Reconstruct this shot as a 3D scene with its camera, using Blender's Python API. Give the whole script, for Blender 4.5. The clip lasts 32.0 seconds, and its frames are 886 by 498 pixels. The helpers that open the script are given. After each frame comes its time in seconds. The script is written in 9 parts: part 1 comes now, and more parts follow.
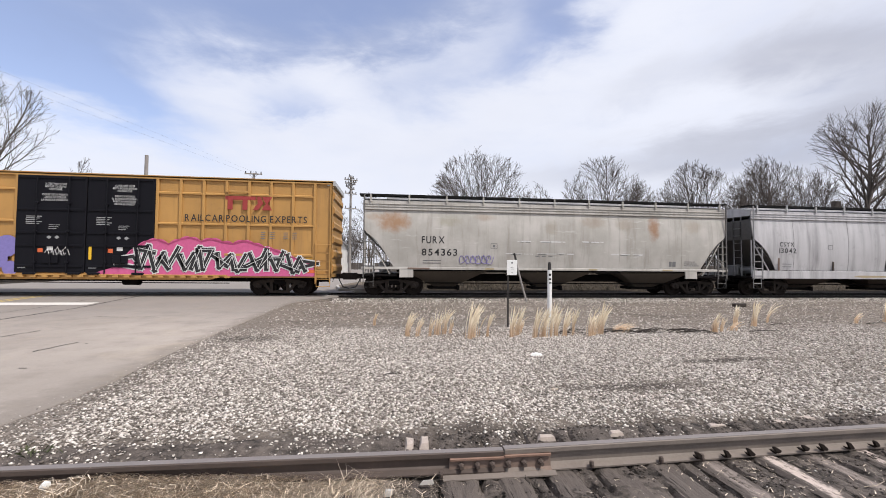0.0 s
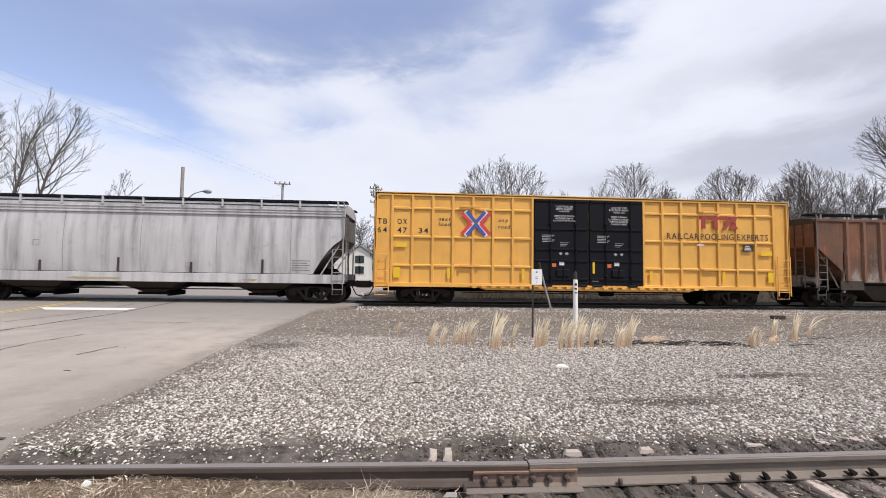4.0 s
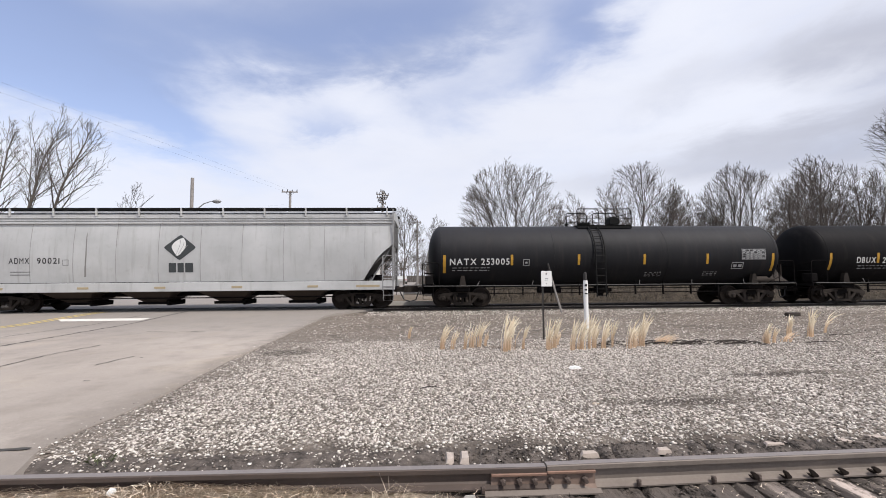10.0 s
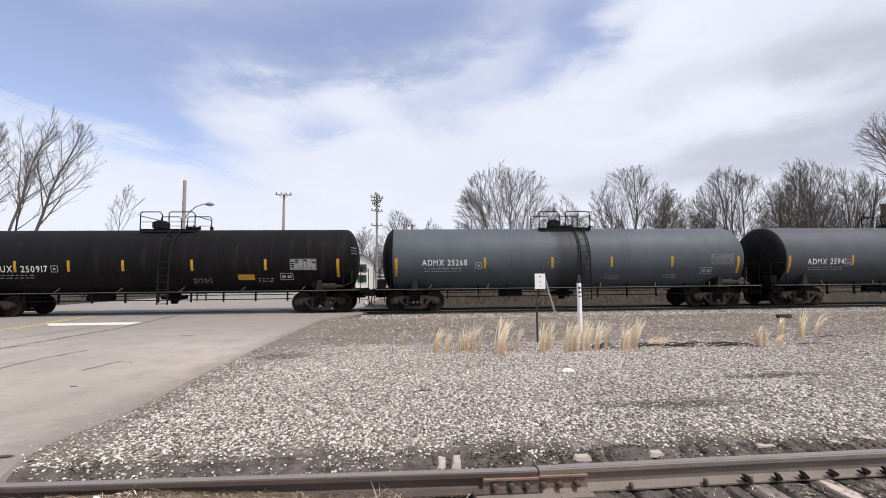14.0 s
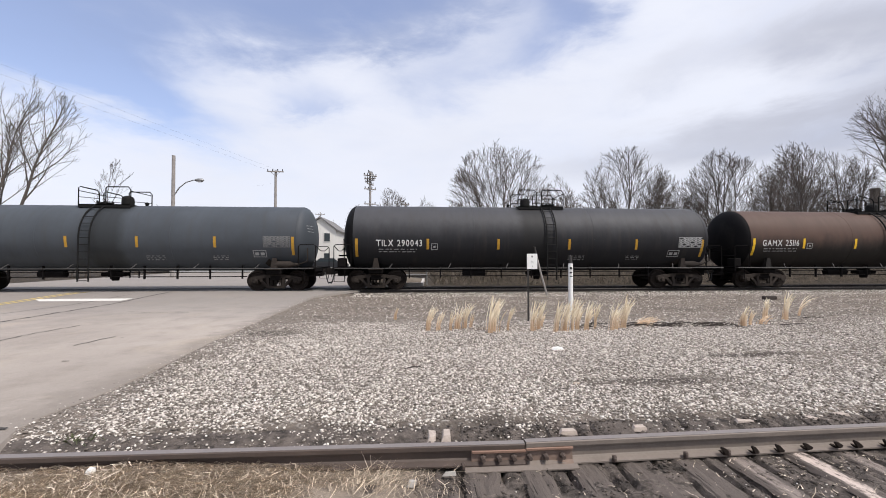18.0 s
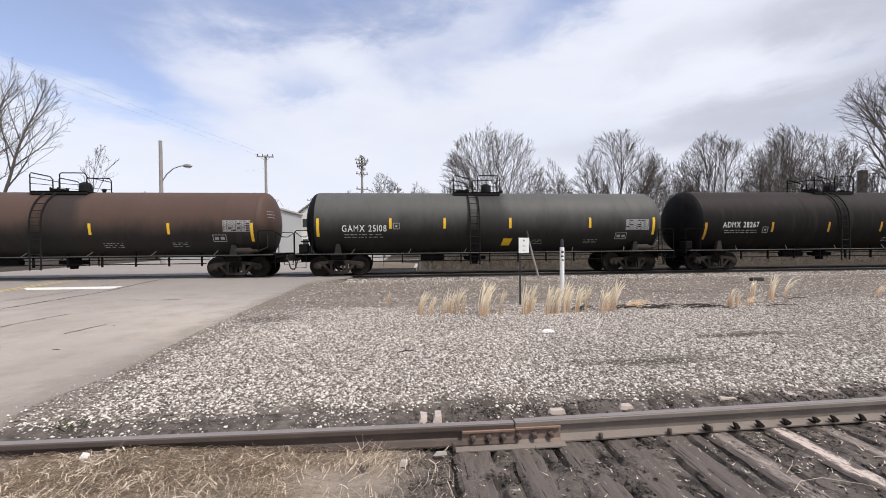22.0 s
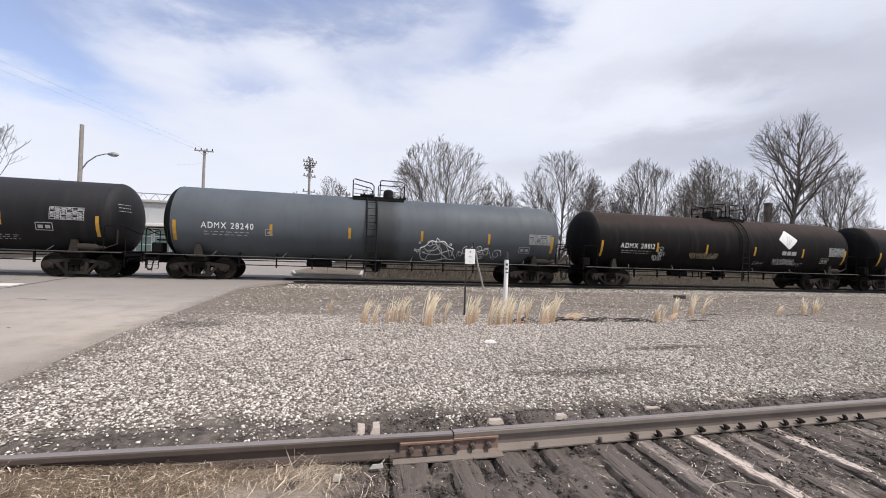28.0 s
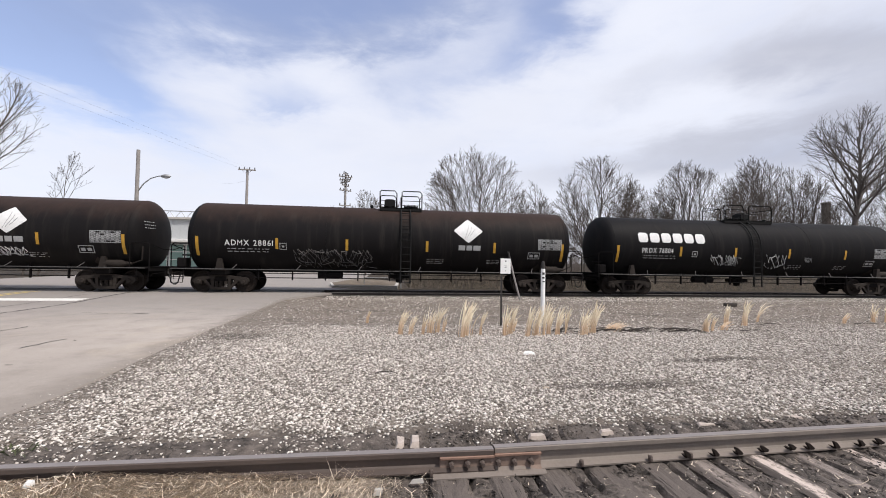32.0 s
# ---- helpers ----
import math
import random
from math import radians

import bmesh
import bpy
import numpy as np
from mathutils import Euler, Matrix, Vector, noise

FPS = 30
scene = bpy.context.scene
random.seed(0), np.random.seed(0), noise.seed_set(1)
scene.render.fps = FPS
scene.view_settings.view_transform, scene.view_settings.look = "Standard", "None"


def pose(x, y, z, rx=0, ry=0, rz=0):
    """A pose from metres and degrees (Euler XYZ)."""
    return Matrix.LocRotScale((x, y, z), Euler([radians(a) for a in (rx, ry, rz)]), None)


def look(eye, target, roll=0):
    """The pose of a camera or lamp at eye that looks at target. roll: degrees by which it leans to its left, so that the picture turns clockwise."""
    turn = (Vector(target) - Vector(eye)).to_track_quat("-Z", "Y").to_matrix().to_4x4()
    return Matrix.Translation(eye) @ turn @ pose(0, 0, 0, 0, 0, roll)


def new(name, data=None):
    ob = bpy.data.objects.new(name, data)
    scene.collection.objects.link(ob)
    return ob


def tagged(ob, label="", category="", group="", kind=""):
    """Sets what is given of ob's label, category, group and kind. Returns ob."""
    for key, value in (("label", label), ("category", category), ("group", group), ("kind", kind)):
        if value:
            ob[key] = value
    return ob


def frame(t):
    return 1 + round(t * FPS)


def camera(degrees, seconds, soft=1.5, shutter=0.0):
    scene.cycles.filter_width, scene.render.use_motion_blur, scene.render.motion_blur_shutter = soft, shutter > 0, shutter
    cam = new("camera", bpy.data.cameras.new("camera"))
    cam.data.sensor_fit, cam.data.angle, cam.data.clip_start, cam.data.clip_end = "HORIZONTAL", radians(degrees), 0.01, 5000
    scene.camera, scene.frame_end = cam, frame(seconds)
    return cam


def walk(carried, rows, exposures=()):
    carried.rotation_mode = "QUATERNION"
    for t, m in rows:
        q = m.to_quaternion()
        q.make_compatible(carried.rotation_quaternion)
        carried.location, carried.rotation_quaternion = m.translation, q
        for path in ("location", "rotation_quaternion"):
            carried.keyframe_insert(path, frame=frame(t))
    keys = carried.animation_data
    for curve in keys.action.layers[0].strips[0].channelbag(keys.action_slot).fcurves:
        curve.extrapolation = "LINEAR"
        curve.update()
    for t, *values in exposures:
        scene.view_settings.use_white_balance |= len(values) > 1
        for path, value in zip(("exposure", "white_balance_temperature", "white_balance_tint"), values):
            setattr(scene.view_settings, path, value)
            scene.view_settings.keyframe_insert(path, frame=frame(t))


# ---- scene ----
# Freight train passing a level crossing. x runs along the tracks, y away from the camera.

LENS = 94.74
cam = camera(LENS, 32.0, soft=0.95)
PATH = [
    (0.0, pose(-0.003, 0.020, 1.588, 92.02, -0.56, -6.96)),
    (0.5, pose(0.000, 0.023, 1.592, 92.05, -0.49, -7.43)),
    (1.0, pose(-0.002, 0.026, 1.590, 92.14, -0.33, -7.78)),
    (1.5, pose(0.002, 0.024, 1.590, 92.25, -0.14, -7.79)),
    (2.0, pose(0.006, 0.022, 1.591, 92.43, -0.06, -7.46)),
    (2.5, pose(0.004, 0.018, 1.595, 92.70, -0.13, -6.76)),
    (3.0, pose(0.003, 0.013, 1.595, 92.95, -0.29, -5.89)),
    (3.5, pose(-0.005, 0.010, 1.601, 93.09, -0.64, -4.69)),
    (5.5, pose(-0.007, 0.006, 1.608, 93.35, -0.73, -2.26)),
    (6.0, pose(-0.007, 0.009, 1.604, 93.58, -0.56, -2.50)),
    (6.5, pose(-0.013, 0.014, 1.606, 93.63, -0.45, -2.93)),
    (7.0, pose(-0.012, 0.019, 1.602, 93.54, -0.38, -3.32)),
    (7.5, pose(-0.010, 0.020, 1.605, 93.48, -0.30, -3.52)),
    (8.0, pose(-0.009, 0.023, 1.605, 93.56, -0.17, -3.19)),
    (8.5, pose(-0.025, 0.010, 1.607, 93.91, 0.03, -2.39)),
    (9.0, pose(-0.055, -0.025, 1.610, 94.10, 0.29, -1.66)),
    (9.5, pose(-0.057, -0.034, 1.614, 94.01, 0.48, -1.65)),
    (10.0, pose(-0.050, -0.020, 1.607, 93.67, 0.45, -2.55)),
    (10.5, pose(-0.031, 0.013, 1.598, 93.25, 0.29, -4.05)),
    (11.0, pose(-0.017, 0.013, 1.598, 92.91, 0.18, -5.53)),
    (11.5, pose(-0.012, 0.014, 1.597, 92.78, 0.29, -6.27)),
    (12.0, pose(-0.011, 0.011, 1.595, 92.79, 0.45, -6.28)),
    (12.5, pose(-0.007, 0.012, 1.598, 92.92, 0.56, -5.86)),
    (13.0, pose(-0.011, 0.011, 1.597, 93.30, 0.63, -5.06)),
    (13.5, pose(-0.013, 0.006, 1.604, 93.77, 0.59, -3.98)),
    (14.0, pose(-0.021, -0.003, 1.606, 94.07, 0.56, -3.28)),
    (14.5, pose(-0.021, -0.004, 1.608, 94.08, 0.46, -3.10)),
    (16.5, pose(-0.047, -0.039, 1.621, 93.33, 0.24, -1.70)),
    (17.0, pose(-0.028, -0.036, 1.606, 92.63, 0.24, -1.59)),
    (17.5, pose(-0.019, -0.031, 1.603, 91.91, 0.20, -2.46)),
    (18.0, pose(-0.010, -0.008, 1.597, 91.19, -0.00, -4.23)),
    (18.5, pose(0.004, 0.006, 1.595, 90.69, -0.29, -6.44)),
    (19.0, pose(0.013, 0.011, 1.594, 90.41, -0.39, -8.15)),
    (19.5, pose(0.018, 0.008, 1.596, 90.17, -0.46, -9.06)),
    (20.0, pose(0.025, 0.010, 1.590, 89.94, -0.38, -9.23)),
    (20.5, pose(0.023, 0.016, 1.590, 89.72, -0.21, -8.60)),
    (21.0, pose(0.018, 0.000, 1.591, 89.52, -0.05, -7.61)),
    (21.5, pose(0.024, -0.016, 1.592, 89.30, 0.20, -6.40)),
    (22.0, pose(0.022, -0.022, 1.593, 89.07, 0.48, -5.16)),
    (22.5, pose(0.018, -0.038, 1.602, 88.79, 0.72, -3.86)),
    (23.0, pose(0.017, -0.043, 1.603, 88.64, 0.95, -2.68)),
    (23.5, pose(0.015, -0.041, 1.600, 88.58, 0.93, -2.03)),
    (24.0, pose(0.011, -0.038, 1.602, 88.80, 0.65, -2.31)),
    (24.5, pose(0.005, -0.034, 1.603, 89.12, 0.27, -3.49)),
    (25.0, pose(0.002, -0.033, 1.598, 89.63, -0.15, -5.45)),
    (25.5, pose(0.011, -0.030, 1.592, 90.04, -0.53, -7.83)),
    (26.0, pose(0.023, -0.020, 1.590, 90.16, -1.04, -10.10)),
    (26.5, pose(0.039, 0.001, 1.587, 90.06, -1.43, -11.65)),
    (28.5, pose(0.033, 0.002, 1.585, 90.74, -2.02, -12.53)),
    (29.0, pose(0.041, 0.004, 1.592, 91.16, -1.69, -11.05)),
    (29.5, pose(0.058, 0.021, 1.592, 91.51, -1.45, -9.32)),
    (30.0, pose(0.032, 0.019, 1.596, 91.75, -1.09, -8.11)),
    (30.5, pose(0.009, 0.019, 1.592, 91.95, -0.89, -7.82)),
    (31.0, pose(0.010, 0.017, 1.593, 91.99, -0.94, -8.07)),
    (31.5, pose(0.019, 0.023, 1.595, 91.96, -0.98, -8.18)),
    (32.0, pose(0.021, 0.029, 1.594, 91.73, -0.96, -7.72)),
]
walk(cam, PATH)

# ---- light ----
YC, ZR = 19.2, 0.15          # far track: centre line and rail top
world = bpy.data.worlds.new("world")
scene.world = world
world.use_nodes = True
SUN_ELEV, SUN_AZ = 57.0, 132.0   # degrees; azimuth clockwise from +y


def build_sky():
    nt = world.node_tree
    nt.nodes.clear()
    N, L = nt.nodes.new, nt.links.new
    out, bg = N("ShaderNodeOutputWorld"), N("ShaderNodeBackground")
    sky = N("ShaderNodeTexSky")
    sky.sky_type, sky.sun_disc = "NISHITA", False
    sky.sun_elevation, sky.sun_rotation = radians(SUN_ELEV), radians(SUN_AZ)
    sky.air_density, sky.dust_density = 1.0, 1.5
    gain = N("ShaderNodeMixRGB")
    gain.blend_type, gain.inputs[0].default_value = "MULTIPLY", 1.0
    gain.inputs[2].default_value = (0.222, 0.196, 0.206, 1)
    L(sky.outputs[0], gain.inputs[1])
    co = N("ShaderNodeTexCoord")
    sep = N("ShaderNodeSeparateXYZ")
    L(co.outputs["Generated"], sep.inputs[0])
    def m(op, a, b=0.0, c=0.0):
        n = N("ShaderNodeMath")
        n.operation = op
        for k, v in enumerate((a, b, c)):
            if isinstance(v, (int, float)):
                n.inputs[k].default_value = v
            else:
                L(v, n.inputs[k])
        return n.outputs[0]

    def ns(scale, detail, rough, stretch, turn, shift):
        mp, n = N("ShaderNodeMapping"), N("ShaderNodeTexNoise")
        mp.inputs["Rotation"].default_value = tuple(radians(a) for a in turn)
        mp.inputs["Scale"].default_value, mp.inputs["Location"].default_value = stretch, shift
        n.inputs["Scale"].default_value, n.inputs["Detail"].default_value, n.inputs["Roughness"].default_value = scale, detail, rough
        n.inputs["Distortion"].default_value = 0.25
        L(co.outputs["Generated"], mp.inputs[0])
        L(mp.outputs[0], n.inputs[0])
        return n.outputs[0]
    n1 = ns(3.1, 5.0, 0.52, (1.0, 1.0, 2.2), (0, 24, 0), (0.6, 0.2, 0.35))
    n2 = ns(6.5, 6.0, 0.58, (0.8, 0.8, 2.2), (0, 26, 0), (1.3, 0.4, 2.2))
    n3 = ns(2.9, 5.0, 0.50, (0.9, 0.9, 2.1), (0, 18, 0), (2.3, 1.1, 0.8))
    x, y, z = sep.outputs[0], sep.outputs[1], sep.outputs[2]
    # azimuth and height of the view in degrees, warped so that no cloud has a drawn outline
    az = m("ADD", m("MULTIPLY", m("ARCTAN2", x, y), 57.296), m("MULTIPLY", m("SUBTRACT", n1, 0.5), 22.0))
    el = m("ADD", m("MULTIPLY", m("ARCSINE", z), 57.296), m("MULTIPLY", m("SUBTRACT", n2, 0.5), 9.0))

    def cloud(ca, ce, ra, re_, turn=0.0):
        """A soft oval patch of the cloud sheet: 1 at its middle, 0 at its rim."""
        c, s_ = math.cos(radians(turn)), math.sin(radians(turn))
        da, de = m("SUBTRACT", az, ca), m("SUBTRACT", el, ce)
        u = m("DIVIDE", m("ADD", m("MULTIPLY", da, c), m("MULTIPLY", de, s_)), ra)
        v = m("DIVIDE", m("SUBTRACT", m("MULTIPLY", de, c), m("MULTIPLY", da, s_)), re_)
        return m("POWER", 2.718, m("MULTIPLY", m("ADD", m("MULTIPLY", u, u), m("MULTIPLY", v, v)), -1.0))

    def total(rows):
        out_ = 0.0
        for k, row in rows:
            out_ = m("ADD", m("MULTIPLY", cloud(*row), k), out_)
        return out_

    def ramp_of(value, lo, hi):
        r = N("ShaderNodeMapRange")
        r.interpolation_type = "SMOOTHSTEP"
        r.inputs["From Min"].default_value, r.inputs["From Max"].default_value = lo, hi
        L(value, r.inputs["Value"])
        return r.outputs[0]
    # blue gaps in the sheet: wide open to the upper -x side, thinner overhead
    gap = total(((1.25, (-48, 24, 16, 8, -8)), (0.95, (-34, 18, 9, 3.4, -28)), (0.90, (-22, 29, 16, 5.5, 8)), (0.72, (0, 32, 14, 5, 8)), (0.45, (-15, 20, 4.5, 1.8, 10)), (0.75, (22, 30.5, 9, 4, 35)), (0.6, (5, 42, 40, 9, 0)), (0.38, (8, 24.5, 13, 3.5, 18))))
    high = m("MULTIPLY", ramp_of(z, 0.50, 0.80), 0.45)
    gap = m("ADD", m("ADD", gap, high), m("MULTIPLY", m("SUBTRACT", n2, 0.5), 0.75))
    veil = m("MULTIPLY_ADD", ramp_of(gap, 1.15, -0.15), 0.86, 0.10)
    # shaded undersides: lilac grey to +x, blue grey tufts overhead
    base = total(((0.60, (50, 22, 13, 4.0, -6)), (0.50, (60, 14, 12, 8, 0)), (0.62, (44, 12.5, 14, 4.0, 4)), (0.34, (33, 22, 6, 3.0, 25)), (0.25, (25, 12, 14, 3, 6)), (-0.35, (44, 17.6, 12, 2.0, 2)), (-0.3, (36, 28, 8, 5, 30))))
    base = m("ADD", base, m("MULTIPLY", m("SUBTRACT", n3, 0.47), 0.55))
    col = N("ShaderNodeMixRGB")
    col.inputs[1].default_value, col.inputs[2].default_value = (0.885, 0.910, 1.01, 1), (0.53, 0.545, 0.635, 1)
    L(ramp_of(base, -0.15, 1.0), col.inputs[0])
    tuft_ = total(((0.75, (-3, 28, 8, 2.6, 10)), (0.55, (-17, 27.5, 9, 3.0, 4)), (0.70, (9, 33, 9, 3.2, 12)), (0.55, (23, 30, 5, 3.2, 40)), (0.40, (-30, 25, 12, 3.4, 0)), (0.25, (-14, 20, 4, 1.4, 12))))
    tuft_ = m("MULTIPLY", ramp_of(m("ADD", tuft_, m("MULTIPLY", m("SUBTRACT", n2, 0.5), 0.9)), 0.05, 1.15), 0.80)
    shade = N("ShaderNodeMixRGB")
    shade.inputs[2].default_value = (0.355, 0.430, 0.650, 1)
    mix = N("ShaderNodeMixRGB")
    L(veil, mix.inputs[0]); L(gain.outputs[0], mix.inputs[1]); L(col.outputs[0], mix.inputs[2])
    L(tuft_, shade.inputs[0]); L(mix.outputs[0], shade.inputs[1]); L(shade.outputs[0], bg.inputs[0])
    bg.inputs[1].default_value = 1.0
    L(bg.outputs[0], out.inputs[0])


build_sky()
sun = new("sun", bpy.data.lights.new("sun", "SUN"))
sun.data.energy, sun.data.angle, sun.data.color = 3.88, radians(1.2), (1.0, 0.95, 0.885)
_a, _e = radians(SUN_AZ), radians(SUN_ELEV)
sun.matrix_world = look((0, 0, 60), (-math.sin(_a) * math.cos(_e), -math.cos(_a) * math.cos(_e), 60 - math.sin(_e)))
scene.view_settings.exposure = 0.0


# ---- mesh building ----
class MB:
    """Collects vertices and faces of one mesh."""

    def __init__(self):
        self.v, self.f, self.s = [], [], []

    def add(self, verts, faces, smooth=False):
        n = len(self.v)
        self.v += [tuple(p) for p in verts]
        self.f += [tuple(i + n for i in q) for q in faces]
        self.s += [smooth] * len(faces)
        return self

    def box(self, x0, x1, y0, y1, z0, z1, c=0.0):
        if c <= 0:
            v = [(x, y, z) for x in (x0, x1) for y in (y0, y1) for z in (z0, z1)]
            return self.add(v, [(0, 1, 3, 2), (4, 6, 7, 5), (0, 4, 5, 1), (2, 3, 7, 6), (0, 2, 6, 4), (1, 5, 7, 3)])
        # chamfered: three vertices at each corner
        m, h = ((x0 + x1) / 2, (y0 + y1) / 2, (z0 + z1) / 2), ((x1 - x0) / 2, (y1 - y0) / 2, (z1 - z0) / 2)
        c = min(c, *(0.45 * q for q in h))
        v, idx = [], {}
        for sx in (-1, 1):
            for sy in (-1, 1):
                for sz in (-1, 1):
                    for k in range(3):
                        p = [h[j] - (0 if j == k else c) for j in range(3)]
                        idx[sx, sy, sz, k] = len(v)
                        v.append((m[0] + sx * p[0], m[1] + sy * p[1], m[2] + sz * p[2]))
        f = []
        for k in range(3):
            a, b = [j for j in range(3) if j != k]
            for s in (-1, 1):
                q = []
                for sa, sb in ((-1, -1), (1, -1), (1, 1), (-1, 1)):
                    g = [0, 0, 0]
                    g[k], g[a], g[b] = s, sa, sb
                    q.append(idx[(*g, k)])
                f.append(q if (s > 0) == (k != 1) else q[::-1])
            for sa in (-1, 1):
                for sb in (-1, 1):
                    lo, hi = [0, 0, 0], [0, 0, 0]
                    lo[k], lo[a], lo[b] = -1, sa, sb
                    hi[k], hi[a], hi[b] = 1, sa, sb
                    q = [idx[(*lo, a)], idx[(*hi, a)], idx[(*hi, b)], idx[(*lo, b)]]
                    f.append(q if (sa * sb > 0) == (k != 1) else q[::-1])
        for sx in (-1, 1):
            for sy in (-1, 1):
                for sz in (-1, 1):
                    q = [idx[sx, sy, sz, k] for k in range(3)]
                    f.append(q if sx * sy * sz > 0 else q[::-1])
        return self.add(v, f)

    def tube(self, pts, r, n=6, r2=None, caps=True, smooth=True):
        pts = [Vector(p) for p in pts]
        k = len(pts)
        rings, up = [], None
        for i, p in enumerate(pts):
            d = (pts[min(i + 1, k - 1)] - pts[max(i - 1, 0)]).normalized()
            if up is None:
                up = Vector((0, 0, 1)) if abs(d.z) < 0.9 else Vector((1, 0, 0))
            a = d.cross(up)
            a = a.normalized() if a.length > 1e-4 else d.orthogonal().normalized()
            b = a.cross(d).normalized()
            up = b
            rr = r if r2 is None else r + (r2 - r) * i / max(1, k - 1)
            rings.append([p + (a * math.cos(q) + b * math.sin(q)) * rr for q in (2 * math.pi * j / n for j in range(n))])
        v = [p for ring in rings for p in ring]
        f = [(i * n + j, i * n + (j + 1) % n, (i + 1) * n + (j + 1) % n, (i + 1) * n + j) for i in range(k - 1) for j in range(n)]
        self.add(v, f, smooth)
        if caps:
            m = len(self.v) - len(v)
            self.f += [tuple(m + j for j in range(n))[::-1], tuple(m + (k - 1) * n + j for j in range(n))]
            self.s += [False, False]
        return self

    def lathe(self, prof, axis="x", o=(0, 0, 0), n=24, smooth=True):
        """prof: (along, radius) pairs, turned about the axis through o."""
        v, f = [], []
        for a, r in prof:
            for j in range(n):
                q = 2 * math.pi * j / n
                c, s = r * math.cos(q), r * math.sin(q)
                p = {"x": (a, c, s), "y": (s, a, c), "z": (c, s, a)}[axis]
                v.append((p[0] + o[0], p[1] + o[1], p[2] + o[2]))
        for i in range(len(prof) - 1):
            for j in range(n):
                f.append((i * n + j, (i + 1) * n + j, (i + 1) * n + (j + 1) % n, i * n + (j + 1) % n)[::-1])
        return self.add(v, f, smooth)

    def prism(self, poly, a, b, axis="y", smooth=False):
        """poly: 2D points; axis y: (x, z), axis x: (y, z), axis z: (x, y); from a to b."""
        def put(p, q):
            return {"y": (p[0], q, p[1]), "x": (q, p[0], p[1]), "z": (p[0], p[1], q)}[axis]
        n = len(poly)
        v = [put(p, a) for p in poly] + [put(p, b) for p in poly]
        f = [tuple(range(n)), tuple(range(n, 2 * n))[::-1]]
        self.add(v, f)
        m = len(self.v) - 2 * n
        self.f += [(m + i, m + n + i, m + n + (i + 1) % n, m + (i + 1) % n) for i in range(n)]
        self.s += [smooth] * n
        return self

    def mesh(self, name, material):
        me = bpy.data.meshes.new(name)
        me.from_pydata(self.v, [], self.f)
        if any(self.s):
            me.polygons.foreach_set("use_smooth", self.s)
            me.set_sharp_from_angle(angle=radians(40))
        bm = bmesh.new()
        bm.from_mesh(me)
        if len(bm.faces) < 20000:
            bmesh.ops.recalc_face_normals(bm, faces=bm.faces)
        bm.to_mesh(me)
        bm.free()
        me.materials.append(material)
        me.update()
        return me


def place(name, me, parent=None, at=(0, 0, 0), label="", turn=(0, 0, 0)):
    ob = new(name, me)
    ob.parent = parent
    ob.matrix_basis = pose(*at, *turn)
    if label:
        ob["label"] = label
    return ob


FINE = ("data_mark", "warning_text", "rub_streak", "capacity_chart", "graffiti_tag", "graffiti_shine", "graffiti_fill", "graffiti_outline", "graffiti_bubbles", "graffiti_edge", "crown", "markings")


def part(name, mb, material, parent, label="", at=(0, 0, 0)):
    ob = place(name, mb.mesh(name, material), parent, at, label)
    if name in FINE:
        ob["kind"] = "stuff"
    return ob


def thing(name, at, label, category, group="", kind=""):
    ob = new(name)
    ob.empty_display_size = 0.1
    ob.matrix_basis = pose(*at)
    return tagged(ob, label, category, group, kind)


def solo(name, mb, material, label, category, at=(0, 0, 0), group="", kind=""):
    return tagged(place(name, mb.mesh(name, material), None, at), label, category, group, kind)


# ---- lettering: the built-in font's signs, made once ----
GLYPHS = {}


def make_glyphs():
    signs = "ABCDEFGHIJKLMNOPQRSTUVWXYZabcdefghijklmnopqrstuvwxyz0123456789.-"
    obs = []
    for ch in signs:
        cu = bpy.data.curves.new("sign", "FONT")
        cu.body, cu.resolution_u, cu.offset, cu.fill_mode = ch, 3, 0.0 if ch == "M" else 0.012, "FRONT"
        obs.append((ch, new("sign", cu)))
    dg = bpy.context.evaluated_depsgraph_get()
    dg.update()
    for ch, ob in obs:
        me = bpy.data.meshes.new_from_object(ob.evaluated_get(dg))
        GLYPHS[ch] = ([tuple(v.co[:2]) for v in me.vertices], [tuple(p.vertices) for p in me.polygons])
        cu = ob.data
        bpy.data.objects.remove(ob)
        bpy.data.curves.remove(cu)
        bpy.data.meshes.remove(me)


make_glyphs()
CAP = max(y for _, y in GLYPHS["H"][0])


def letters(mb, text, x, z, height, depth, width=None, slant=0.0, gap=0.16):
    """Text from x to the right with its foot at z; depth(z) gives y. width: stretch it to that."""
    pos, out = 0.0, []
    for ch in text:
        if ch == " ":
            pos += 0.38
            continue
        vs, fs = GLYPHS[ch]
        lo, hi = min(v[0] for v in vs), max(v[0] for v in vs)
        out.append(([(pos + a - lo, b) for a, b in vs], fs))
        pos += hi - lo + gap
    pos -= gap
    k = height / CAP
    kx = k if width is None else width / pos
    for vs, fs in out:
        mb.add([(x + a * kx + slant * b * k, depth(z + b * k), z + b * k) for a, b in vs], fs)
    return x + pos * kx


